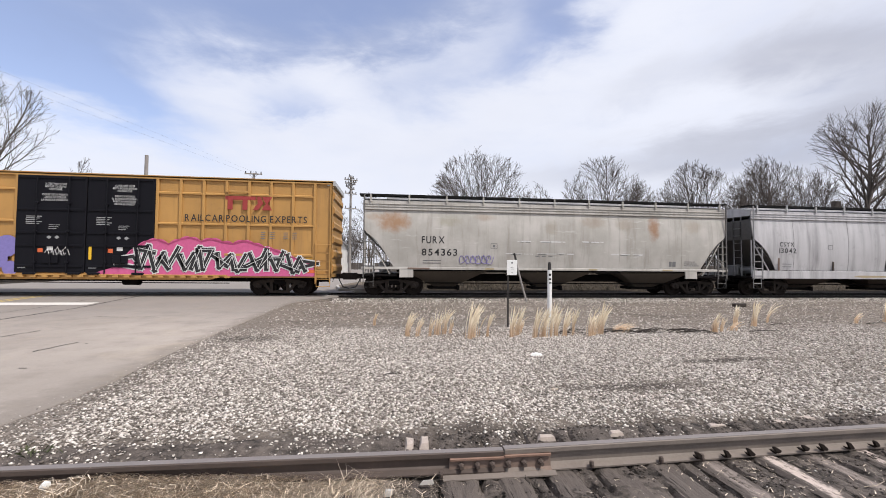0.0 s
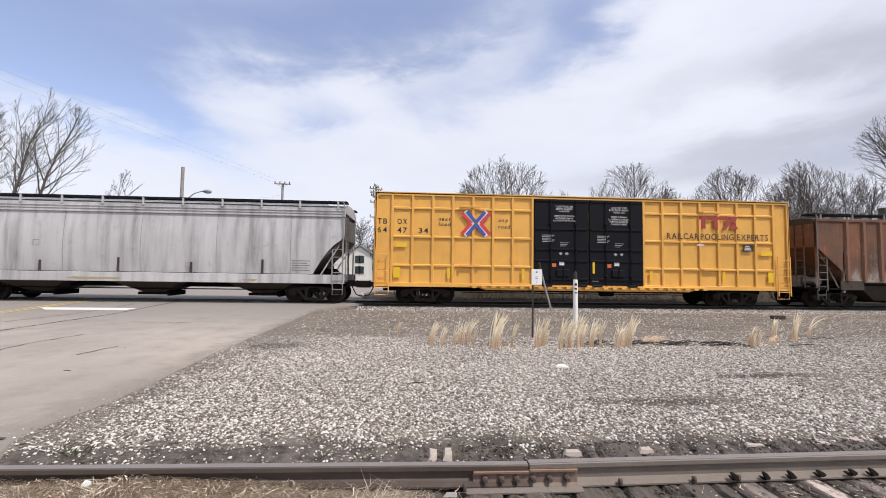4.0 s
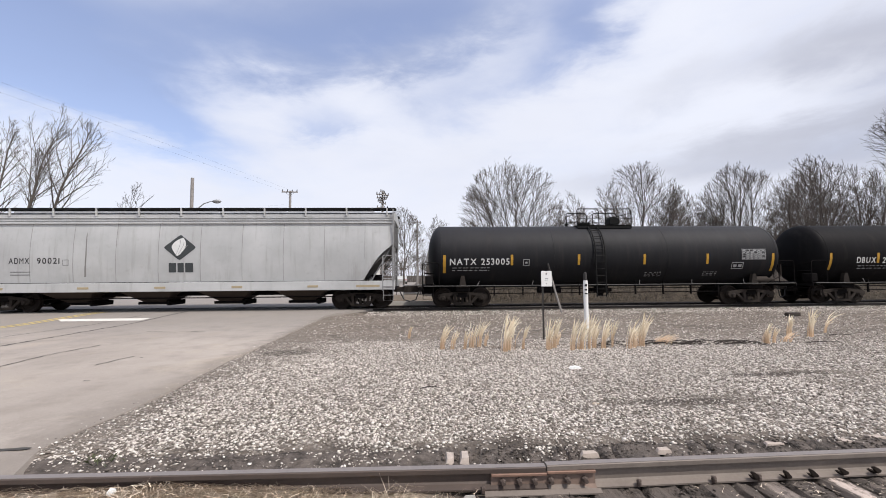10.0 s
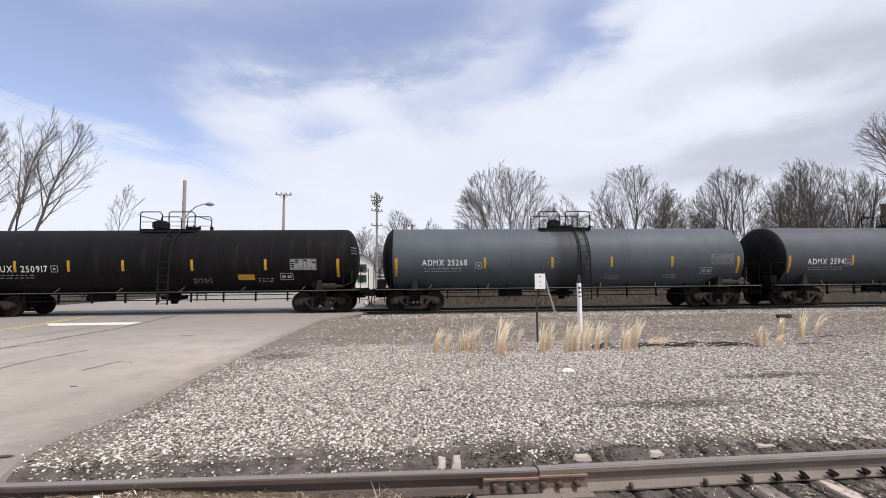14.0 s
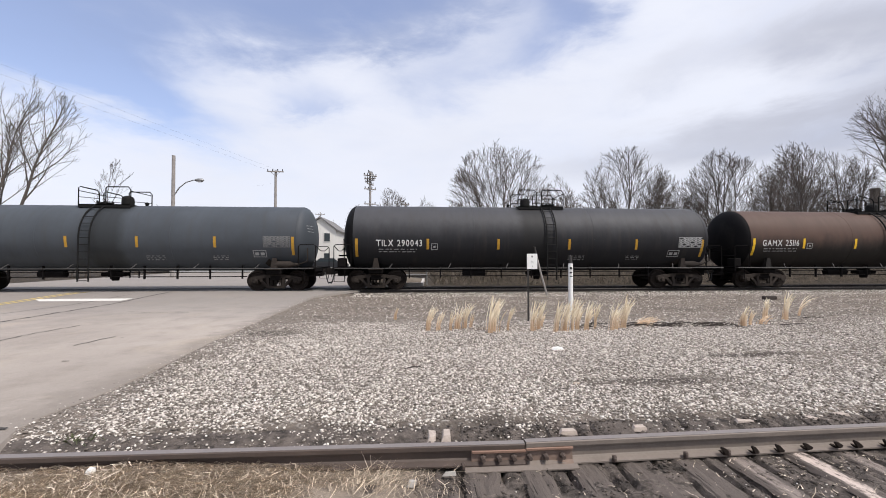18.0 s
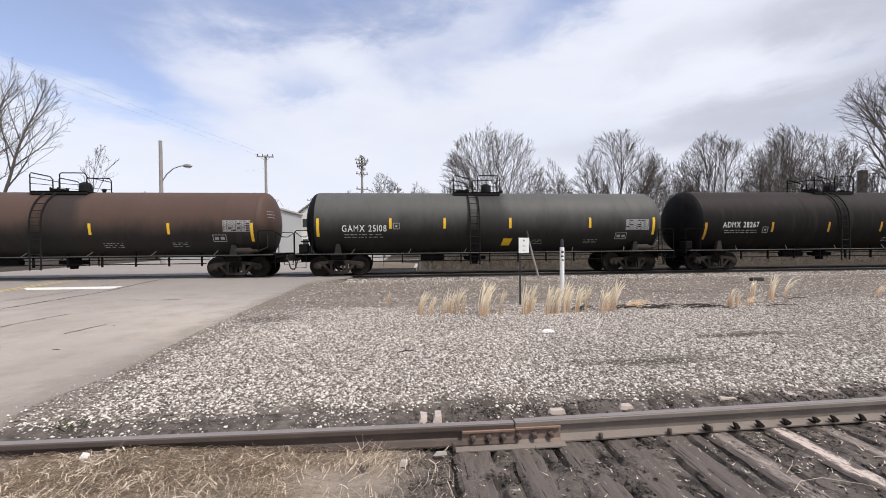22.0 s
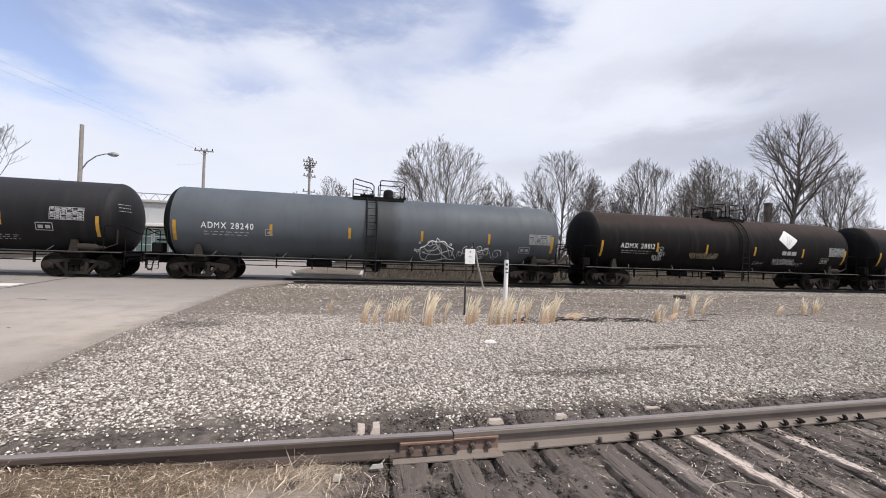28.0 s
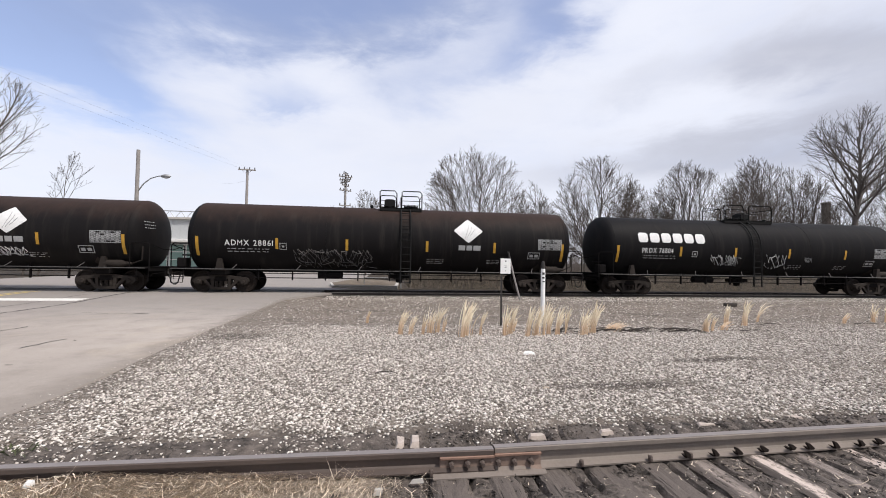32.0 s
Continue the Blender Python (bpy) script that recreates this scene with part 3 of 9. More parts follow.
    rot = q.mix(q.ramp(q.noise(22, 5, 0.75), 0.4, 0.62), (0.040, 0.027, 0.020), (0.24, 0.165, 0.115))
    col = q.mix(q.math("MULTIPLY", q.ramp(d, 2.0, 1.0), 0.7), col, rot)
    h = q.mix(bright, q.mix(0.5, q.noise(14, 6, 0.75), q.ramp(d2, 0.45, 0.1)), q.ramp(d1, 0.6, 0.1))
    q.bump(h, 0.9, 0.03)
    return q.done(col, 0.92, spec=0.2)


def dirt_mat():
    """Oily cracked dirt of the near track, turning to matted straw towards -x."""
    q = Nodes("oily cracked dirt")
    x = q.axis(0)
    lump = q.noise(7, 7, 0.72)
    col = q.mix(q.ramp(lump, 0.35, 0.68), (0.026, 0.0215, 0.018), (0.150, 0.125, 0.108))
    col = q.mix(q.math("MULTIPLY", q.ramp(q.noise(1.3, 5, 0.6), 0.42, 0.62), 0.5), col, (0.125, 0.105, 0.092))
    vor = q.node("ShaderNodeTexVoronoi", Scale=4.5)
    vor.feature = "DISTANCE_TO_EDGE"
    warp = q.node("ShaderNodeVectorMath")
    warp.operation = "ADD"
    n = q.node("ShaderNodeTexNoise", Scale=5.0, Detail=5.0)
    q.link(q.co.outputs["Object"], n.inputs[0])
    sc = q.mix(0.75, n.outputs["Color"], (0.5, 0.5, 0.5))
    q.link(q.co.outputs["Object"], warp.inputs[0])
    q.link(sc, warp.inputs[1])
    q.link(warp.outputs[0], vor.inputs["Vector"])
    crack = q.math("MULTIPLY", q.ramp(vor.outputs["Distance"], 0.035, 0.008), q.ramp(q.noise(1.1, 3, 0.5), 0.40, 0.55))
    col = q.mix(q.math("MULTIPLY", crack, 0.5), col, (0.012, 0.010, 0.009))
    col = q.mix(q.ramp(q.noise(55, 4, 0.75), 0.62, 0.70), col, (0.26, 0.235, 0.21))
    straw = q.mix(q.noise(40, 5, 0.8, stretch=(0.5, 1.2, 1)), (0.11, 0.090, 0.074), (0.46, 0.385, 0.305))
    k = q.ramp(q.math("ADD", x, q.math("MULTIPLY", q.math("SUBTRACT", q.noise(1.8, 5, 0.65), 0.5), 1.6)), 0.1, -0.5)
    k = q.math("MULTIPLY", k, q.ramp(q.axis(1), 3.30, 3.24))
    col = q.mix(k, col, straw)
    q.bump(q.mix(0.35, lump, q.mix(0.5, q.noise(45, 5, 0.75), q.math("SUBTRACT", 1.0, crack))), 1.0, 0.045)
    return q.done(col, 0.85, spec=0.3)


def tie_mat(name, pale):
    """Weathered tie timber, long checks along the grain, bleached where the top has worn."""
    q = Nodes(name)
    grain = q.noise(6, 6, 0.7, stretch=(9, 0.8, 3))
    col = q.mix(q.ramp(grain, 0.35, 0.65), (0.070, 0.058, 0.050), (0.125, 0.105, 0.092))
    col = q.mix(q.math("MULTIPLY", q.ramp(q.noise(3.5, 6, 0.7), 0.34, 0.52), 0.92), col, (0.108, 0.090, 0.079))
    if pale:
        side = q.math("ABSOLUTE", q.math("ADD", q.axis(0), q.math("MULTIPLY", q.math("SUBTRACT", q.noise(5, 5, 0.65, stretch=(1, 0.7, 1)), 0.5), 0.30)))
        worn = q.math("MULTIPLY", q.ramp(side, 0.075, 0.045), q.ramp(q.noise(9, 6, 0.75, stretch=(1.6, 0.8, 1)), 0.42, 0.52))
        col = q.mix(q.math("MULTIPLY", worn, pale), col, q.mix(grain, (0.34, 0.27, 0.23), (0.66, 0.57, 0.51)))
    col = q.mix(q.ramp(q.noise(4, 5, 0.7, stretch=(12, 0.7, 3)), 0.60, 0.66), col, (0.012, 0.010, 0.009))
    q.bump(q.mix(0.4, grain, q.noise(30, 5, 0.7)), 0.9, 0.02)
    return q.done(col, 0.88, spec=0.3)


def road_mat():
    q = Nodes("worn concrete road")
    wide, mid, grain = q.noise(0.25, 5, 0.6), q.noise(1.3, 6, 0.65), q.noise(90, 3, 0.6)
    col = q.mix(q.ramp(wide, 0.3, 0.7), (0.282, 0.246, 0.213), (0.375, 0.330, 0.288))
    col = q.mix(q.math("MULTIPLY", q.ramp(mid, 0.46, 0.72), 0.5), col, (0.20, 0.172, 0.147))
    # wheel tracks polished along the road, and pale scuffs across
    col = q.mix(q.math("MULTIPLY", q.ramp(q.noise(1.0, 4, 0.6, stretch=(0.7, 0.06, 1)), 0.5, 0.7), 0.3), col, (0.21, 0.188, 0.168))
    col = q.mix(q.math("MULTIPLY", q.ramp(q.noise(0.9, 7, 0.7, stretch=(0.5, 2.2, 1)), 0.58, 0.72), 0.35), col, (0.40, 0.35, 0.285))
    col = q.mix(q.math("MULTIPLY", q.ramp(q.noise(0.55, 6, 0.62, stretch=(0.8, 0.8, 1)), 0.50, 0.66), 0.40), col, (0.40, 0.335, 0.25))
    col = q.mix(q.math("MULTIPLY", q.ramp(q.math("ADD", q.axis(1), q.math("MULTIPLY", mid, 3.0)), 10.5, 17.0), 0.75), col, (0.205, 0.187, 0.172))
    margin = q.ramp(q.math("ADD", q.axis(0), q.math("MULTIPLY", q.math("SUBTRACT", q.noise(2.6, 6, 0.7), 0.5), 0.75)), -4.25, -3.75)
    col = q.mix(q.math("MULTIPLY", q.math("MULTIPLY", margin, q.ramp(q.axis(1), 16.5, 15.0)), 0.45), col, (0.14, 0.118, 0.098))
    col = q.mix(q.math("MULTIPLY", q.ramp(q.noise(9, 7, 0.75), 0.56, 0.70), 0.35), col, (0.18, 0.155, 0.13))
    col = q.mix(0.30, col, q.mix(1.0, col, q.mix(grain, (0.4, 0.4, 0.4), (1.6, 1.6, 1.6)), "MULTIPLY"))
    col = q.mix(q.math("MULTIPLY", q.ramp(q.noise(26, 6, 0.78), 0.54, 0.68), 0.30), col, (0.155, 0.132, 0.112))
    col = q.mix(q.math("MULTIPLY", q.ramp(q.noise(17, 6, 0.78), 0.56, 0.70), 0.28), col, (0.47, 0.42, 0.37))
    q.bump(q.mix(0.5, grain, q.noise(12, 6, 0.75)), 0.5, 0.012)
    return q.done(col, 0.85)


def stone_mat(name, low, high, mids):
    q = Nodes(name)
    r = q.island()
    ramp = q.t.nodes.new("ShaderNodeValToRGB")
    e = ramp.color_ramp.elements
    e[0].position, e[0].color = 0.0, (*low, 1)
    e[1].position, e[1].color = 1.0, (*high, 1)
    for p, c in mids:
        k = e.new(p)
        k.color = (*c, 1)
    q.link(r, ramp.inputs[0])
    col = q.mix(0.35, ramp.outputs[0], q.mix(1.0, ramp.outputs[0], q.mix(q.noise(60, 3, 0.6), (0.5, 0.5, 0.5), (1.4, 1.4, 1.4)), "MULTIPLY"))
    return q.done(col, 0.85)


def blade_mat(name, a, b):
    q = Nodes(name)
    col = q.mix(q.island(), a, b)
    return q.done(col, 0.7)


M["ground"], M["road"], M["stone"] = ground_mat(), road_mat(), stone_mat("crushed limestone", (0.085, 0.071, 0.059), (0.83, 0.78, 0.715), ((0.24, (0.25, 0.215, 0.184)), (0.52, (0.51, 0.46, 0.41)), (0.85, (0.70, 0.645, 0.585))))
M["chip"] = stone_mat("dusty limestone chips", (0.095, 0.080, 0.067), (0.76, 0.70, 0.64), ((0.38, (0.29, 0.25, 0.215)), (0.75, (0.54, 0.485, 0.43))))
def straw_mat():
    """Dry bunch grass: orange tan at the foot of the stems, bleached at the tips."""
    q = Nodes("dry straw")
    r = q.island()
    foot = q.mix(r, (0.46, 0.30, 0.175), (0.72, 0.53, 0.36))
    tip = q.mix(r, (0.62, 0.50, 0.33), (0.88, 0.79, 0.62))
    return q.done(q.mix(q.ramp(q.axis(2), 0.05, 0.40), foot, tip), 0.7)


M["straw"] = straw_mat()
M["mat_straw"] = blade_mat("matted dead grass", (0.20, 0.16, 0.12), (0.86, 0.73, 0.58))
M["weed"] = blade_mat("green weed leaf", (0.040, 0.050, 0.022), (0.105, 0.115, 0.055))
M["stalk"] = blade_mat("grey dry stalk", (0.40, 0.33, 0.25), (0.48, 0.40, 0.31))
M["rail_far"] = plain("black oily rail steel", (0.022, 0.018, 0.016), 0.7, 0.1, var=0.3, scale=4)
M["dirt"] = dirt_mat()
M["rail_side"] = plain("brown rail steel", (0.075, 0.056, 0.047), 0.65, 0.2, var=0.35, scale=4, bump=0.25)
M["rail_web"] = plain("dusty grey brown rail steel", (0.165, 0.138, 0.118), 0.7, 0.1, var=0.30, scale=4, bump=0.25)
M["rail_top"] = plain("dull worn rail head", (0.20, 0.178, 0.168), 0.55, 0.15, var=0.2, scale=5)
M["rail_rust"] = plain("rust of the joint bars", (0.175, 0.125, 0.100), 0.7, 0.15, var=0.35, scale=9, bump=0.3)
M["lip_rust"] = plain("copper brown rust of the bar's upper edge", (0.215, 0.130, 0.095), 0.65, 0.15, var=0.3, scale=9, bump=0.3)
M["tie"], M["tie_pale"], M["tie_streak"] = tie_mat("weathered black tie timber", 0.0), tie_mat("partly bleached tie timber", 0.30), tie_mat("bleached tie timber", 1.0)
M["tie_chip"] = plain("bleached wood chip", (0.40, 0.34, 0.295), 0.9, var=0.35, scale=10, bump=0.6)
M["asphalt"] = plain("dark crossing asphalt", (0.045, 0.043, 0.041), 0.9, var=0.3, scale=5, bump=0.5)
M["kerb"] = plain("pale concrete", (0.42, 0.40, 0.37), 0.85, var=0.2, scale=4, bump=0.3)
M["line_white"] = plain("worn white road paint", (0.62, 0.60, 0.56), 0.7, var=0.25, scale=5)
M["line_yellow"] = plain("worn yellow road paint", (0.50, 0.38, 0.12), 0.7, var=0.3, scale=5)
M["crack"] = plain("tar filled crack", (0.05, 0.046, 0.042), 0.9)
M["bark"] = plain("grey brown bark", (0.085, 0.071, 0.060), 0.95, var=0.35, scale=4, bump=0.6)
M["twig"] = plain("bare twigs", (0.098, 0.083, 0.073), 0.95, var=0.3, scale=3)
M["pole_wood"] = plain("weathered pole timber", (0.27, 0.25, 0.235), 0.9, var=0.3, scale=5, bump=0.3)
M["dark_steel"] = plain("dark painted steel post", (0.03, 0.027, 0.025), 0.6, 0.2)
M["white_plastic"] = plain("white marker post plastic", (0.74, 0.74, 0.72), 0.5, var=0.1)
M["sign_face"] = plain("white sign face", (0.76, 0.76, 0.74), 0.5, var=0.06)
M["lens_glass"] = plain("lamp cover", (0.55, 0.57, 0.58), 0.3)
M["siding"] = plain("white house siding", (0.62, 0.61, 0.58), 0.7, var=0.1)
M["siding_grey"] = plain("pale grey metal cladding", (0.42, 0.43, 0.43), 0.6, var=0.12)
M["roof_grey"] = plain("grey roof", (0.17, 0.165, 0.165), 0.85, var=0.25)
M["shed_wood"] = plain("silvered shed boards", (0.22, 0.20, 0.175), 0.9, var=0.35, scale=5, bump=0.4, each=0.2)
M["window"] = plain("dark window glass", (0.03, 0.04, 0.045), 0.15, var=0.1, bump=0.0)
M["green_glass"] = plain("green tinted shopfront panel", (0.20, 0.30, 0.27), 0.2, var=0.15, bump=0.0)
M["car_dark"] = plain("dark car paint", (0.02, 0.022, 0.026), 0.3, 0.2, var=0.1, bump=0.0)
M["tyre"] = plain("tyre rubber", (0.02, 0.02, 0.02), 0.8)
M["earth"] = plain("brown weedy earth", (0.135, 0.108, 0.078), 0.95, var=0.5, scale=5, bump=0.9, dist=0.03)
M["debris"] = plain("dead wood and scrap", (0.035, 0.027, 0.022), 0.9, var=0.4, bump=0.5)
M["brush"] = blade_mat("brown brushwood", (0.020, 0.016, 0.012), (0.150, 0.120, 0.088))


# ---- ground, road, tracks ----
def smooth(a, b, t):
    t = min(1.0, max(0.0, (t - a) / (b - a)))
    return t * t * (3 - 2 * t)


def road_edge(y):
    """x of the road's edge on the gravel side."""
    x = -3.62 - 0.21 * smooth(5.2, 9.6, y) - 0.08 * smooth(9.5, 14.0, y) - 0.10 * (1 - smooth(4.0, 5.2, y))
    if y > 16.0:
        x += 1.7 * smooth(16.0, 19.0, y)
    if y > 20.5:
        x += 0.4 * smooth(20.5, 22.0, y)
    return x


def ground_z(x, y):
    low = 0.16 if -6.8 < x < 8.7 else 0.085
    z = -low + low * smooth(3.30, 4.05, y)
    z += 0.05 * smooth(16.6, 17.6, y) + 0.03 * smooth(21.0, 24.0, y)
    z += 0.75 * smooth(22.4, 24.6, y) * (1 - smooth(26.0, 29.5, y)) * smooth(2.0, 4.5, x) * (0.8 + 0.5 * noise.noise((x * 0.22, y * 0.3, 8))) if x > 2 else 0.0
    if y < 30 and abs(x) < 40:
        z += 0.018 * noise.noise((x * 0.9, y * 0.9, 0.0)) + (0.008 * noise.noise((x * 4.1, y * 4.1, 3.0)) if y > 3.6 else 0.0)
    return z


def build_ground():
    def steps(lims):
        out = []
        for a, b, d in lims:
            out += list(np.arange(a, b - 1e-6, d))
        return out + [lims[-1][1]]
    xs = steps([(-1500, -200, 130), (-200, -60, 20), (-60, -12, 4), (-12, 16, 0.25), (16, 60, 1.5), (60, 200, 20), (200, 1500, 130)])
    ys = steps([(-1500, -100, 140), (-100, -6, 10), (-6, 1, 1), (1, 12, 0.2), (12, 26, 0.5), (26, 60, 4), (60, 200, 20), (200, 2600, 200)])
    v = [(x, y, ground_z(x, y)) for y in ys for x in xs]
    n = len(xs)
    f = [(j * n + i, j * n + i + 1, (j + 1) * n + i + 1, (j + 1) * n + i) for j in range(len(ys) - 1) for i in range(n - 1)]
    mb = MB().add(v, f, True)
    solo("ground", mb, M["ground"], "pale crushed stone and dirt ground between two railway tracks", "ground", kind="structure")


def road_z(y):
    return 0.025 + 0.115 * smooth(14.0, 18.2, y) - 0.03 * smooth(20.6, 24.0, y)


def build_road():
    ys = [3.46, 3.7, 4.05] + list(np.arange(4.4, 18.41, 0.4)) + [18.42]
    mb = MB()

    def strip(ys, left, z):
        v = []
        for y in ys:
            jag = 0.03 * noise.noise((y * 1.3, 0, 7)) + 0.03 * noise.noise((y * 7.0, 0, 2))
            e = road_edge(y) + jag
            if y < 4.4:
                e = -3.72 + 0.50 * max(0.0, 4.2 - y)
            v += [(left, y, z(y)), (-10.0, y, z(y)), (e - 0.3, y, z(y)), (e, y, z(y) - 0.012), (e + 0.05, y, -0.06)]
        mb.add(v, [(5 * i + k, 5 * i + k + 1, 5 * i + 6 + k, 5 * i + 5 + k) for i in range(len(ys) - 1) for k in range(4)], True)
    strip(ys, -23.0, road_z)
    strip([20.02, 20.6, 22.0, 25, 30, 40, 60, 90], -23.0, road_z)
    solo("road", mb, M["road"], "worn pale concrete road leading over the railway crossing", "road", kind="structure")
    # crossing panels between and beside the rails
    mb = MB()
    mb.box(-23, -2.9, 18.56, 19.84, -0.05, ZR - 0.012, 0.01)
    solo("crossing_panel", mb, M["asphalt"], "dark asphalt crossing panel between the far rails", "road", kind="structure")
    # painted lines and tarred cracks
    z = lambda y: road_z(y) + 0.005
    mb = MB()
    q = [(-13.75, 15.95), (-10.35, 15.95), (-10.35, 15.35), (-13.1, 15.35)]
    mb.add([(x, y, z(y)) for x, y in q], [(0, 1, 2, 3)])
    solo("stop_line", mb, M["line_white"], "worn white stop line painted across the lane", "road marking", kind="structure")
    for k, x in enumerate((-13.95, -13.65)):
        mb = MB()
        ys = list(np.arange(5.0, 18.01, 0.5)) + [18.3]
        mb.add([(x + s * 0.06, y, z(y)) for y in ys for s in (-1, 1)], [(2 * i, 2 * i + 1, 2 * i + 3, 2 * i + 2) for i in range(len(ys) - 1)])
        solo("centre_line", mb, M["line_yellow"], "faded yellow centre line along the road", "road marking", kind="structure")
    rnd = random.Random(5)
    for pts in (((-9.86, 4.2), (-9.95, 9.0), (-10.07, 12.5), (-10.2, 18.2)), ((-3.74, 4.06), (-3.9, 4.04), (-4.2, 3.99), (-5.2, 3.97), (-6.5, 3.93)), ((-7.65, 7.4), (-7.84, 8.8), (-7.68, 10.2)), ((-6.05, 7.75), (-5.88, 8.7)), ((-11.6, 10.6), (-11.3, 13.9), (-11.25, 17.4)), ((-8.25, 12.45), (-7.35, 12.25)),
                ((-6.4, 12.2), (-6.9, 12.3), (-7.4, 12.15)), ((-5.6, 8.4), (-5.75, 8.5)), ((-5.2, 6.6), (-5.45, 6.62))):
        mb, v = MB(), []
        for (xa, ya), (xb, yb) in zip(pts, pts[1:]):
            n = max(2, int(abs(yb - ya) / 0.15) + int(abs(xb - xa) / 0.15))
            for i in range(n):
                t = i / n
                x, y = xa + (xb - xa) * t + rnd.uniform(-0.025, 0.025), ya + (yb - ya) * t
                w = rnd.uniform(0.008, 0.022) if pts[0][1] > 4.2 else rnd.uniform(0.008, 0.05)
                dx, dy = (w, 0) if abs(yb - ya) > abs(xb - xa) else (0, w)
                v += [(x - dx, y - dy, z(y)), (x + dx, y + dy, z(y))]
        mb.add(v, [(2 * i, 2 * i + 1, 2 * i + 3, 2 * i + 2) for i in range(len(v) // 2 - 1)])
        solo("road_crack", mb, M["crack"], "dark tar filled crack in the concrete road", "crack", kind="structure")


def rail_profile(h=0.17, head=0.075, foot=0.14):
    a, b, w = head / 2, foot / 2, 0.009
    return [(-b, 0), (b, 0), (b, 0.012), (0.02, 0.032), (w, 0.045), (w, h - 0.05), (a, h - 0.04), (a, h - 0.008), (a - 0.01, h),
            (-a + 0.01, h), (-a, h - 0.008), (-a, h - 0.04), (-w, h - 0.05), (-w, 0.045), (-0.02, 0.032), (-b, 0.012)]


def rail(parent, p, q, ztop, h=0.17, name="rail", label="", mat="rail_side"):
    """A rail from p to q (x, y) with a worn running face."""
    d = Vector((q[0] - p[0], q[1] - p[1], 0))
    length, turn = d.length, math.degrees(math.atan2(d.y, d.x))
    mb = MB().prism([(-y, z) for y, z in rail_profile(h)], 0, length, "x")
    ob = place(name, mb.mesh(name, M[mat]), parent, (p[0], p[1], ztop - h), label, (0, 0, turn))
    top = MB().box(0, length, -0.030, 0.030, h - 0.003, h + 0.002)
    place("running_face", top.mesh("running_face", M["rail_top"]), ob, label="dull grey worn rail head")
    return ob


NEAR_TOP = 0.10


def tie_table():
    """Near track's ties: centre, half width, skew, far end, top, look."""
    rnd = random.Random(11)
    xs = [-4.2 + 0.56 * i for i in range(8)] + [0.10, 0.52, 0.95, 1.37, 1.80, 2.24, 2.69, 3.25, 3.70, 4.22, 4.68, 5.2, 5.7, 6.2, 6.75, 7.3, 7.8]
    out = []
    for x in xs:
        kind = {3.25: "tie_streak", 4.22: "tie_streak", 2.69: "tie_pale", 3.70: "tie_pale", 5.2: "tie_pale", 6.2: "tie_streak"}.get(x, "tie")
        w, skew = rnd.uniform(0.110, 0.138), rnd.uniform(-0.03, 0.04) + 0.02
        out.append((x, w, skew, 3.80 + rnd.uniform(-0.12, 0.10), (-0.074 if x > 0.3 else -0.088) + rnd.uniform(-0.005, 0.005), kind))
    return out


TIES = tie_table()


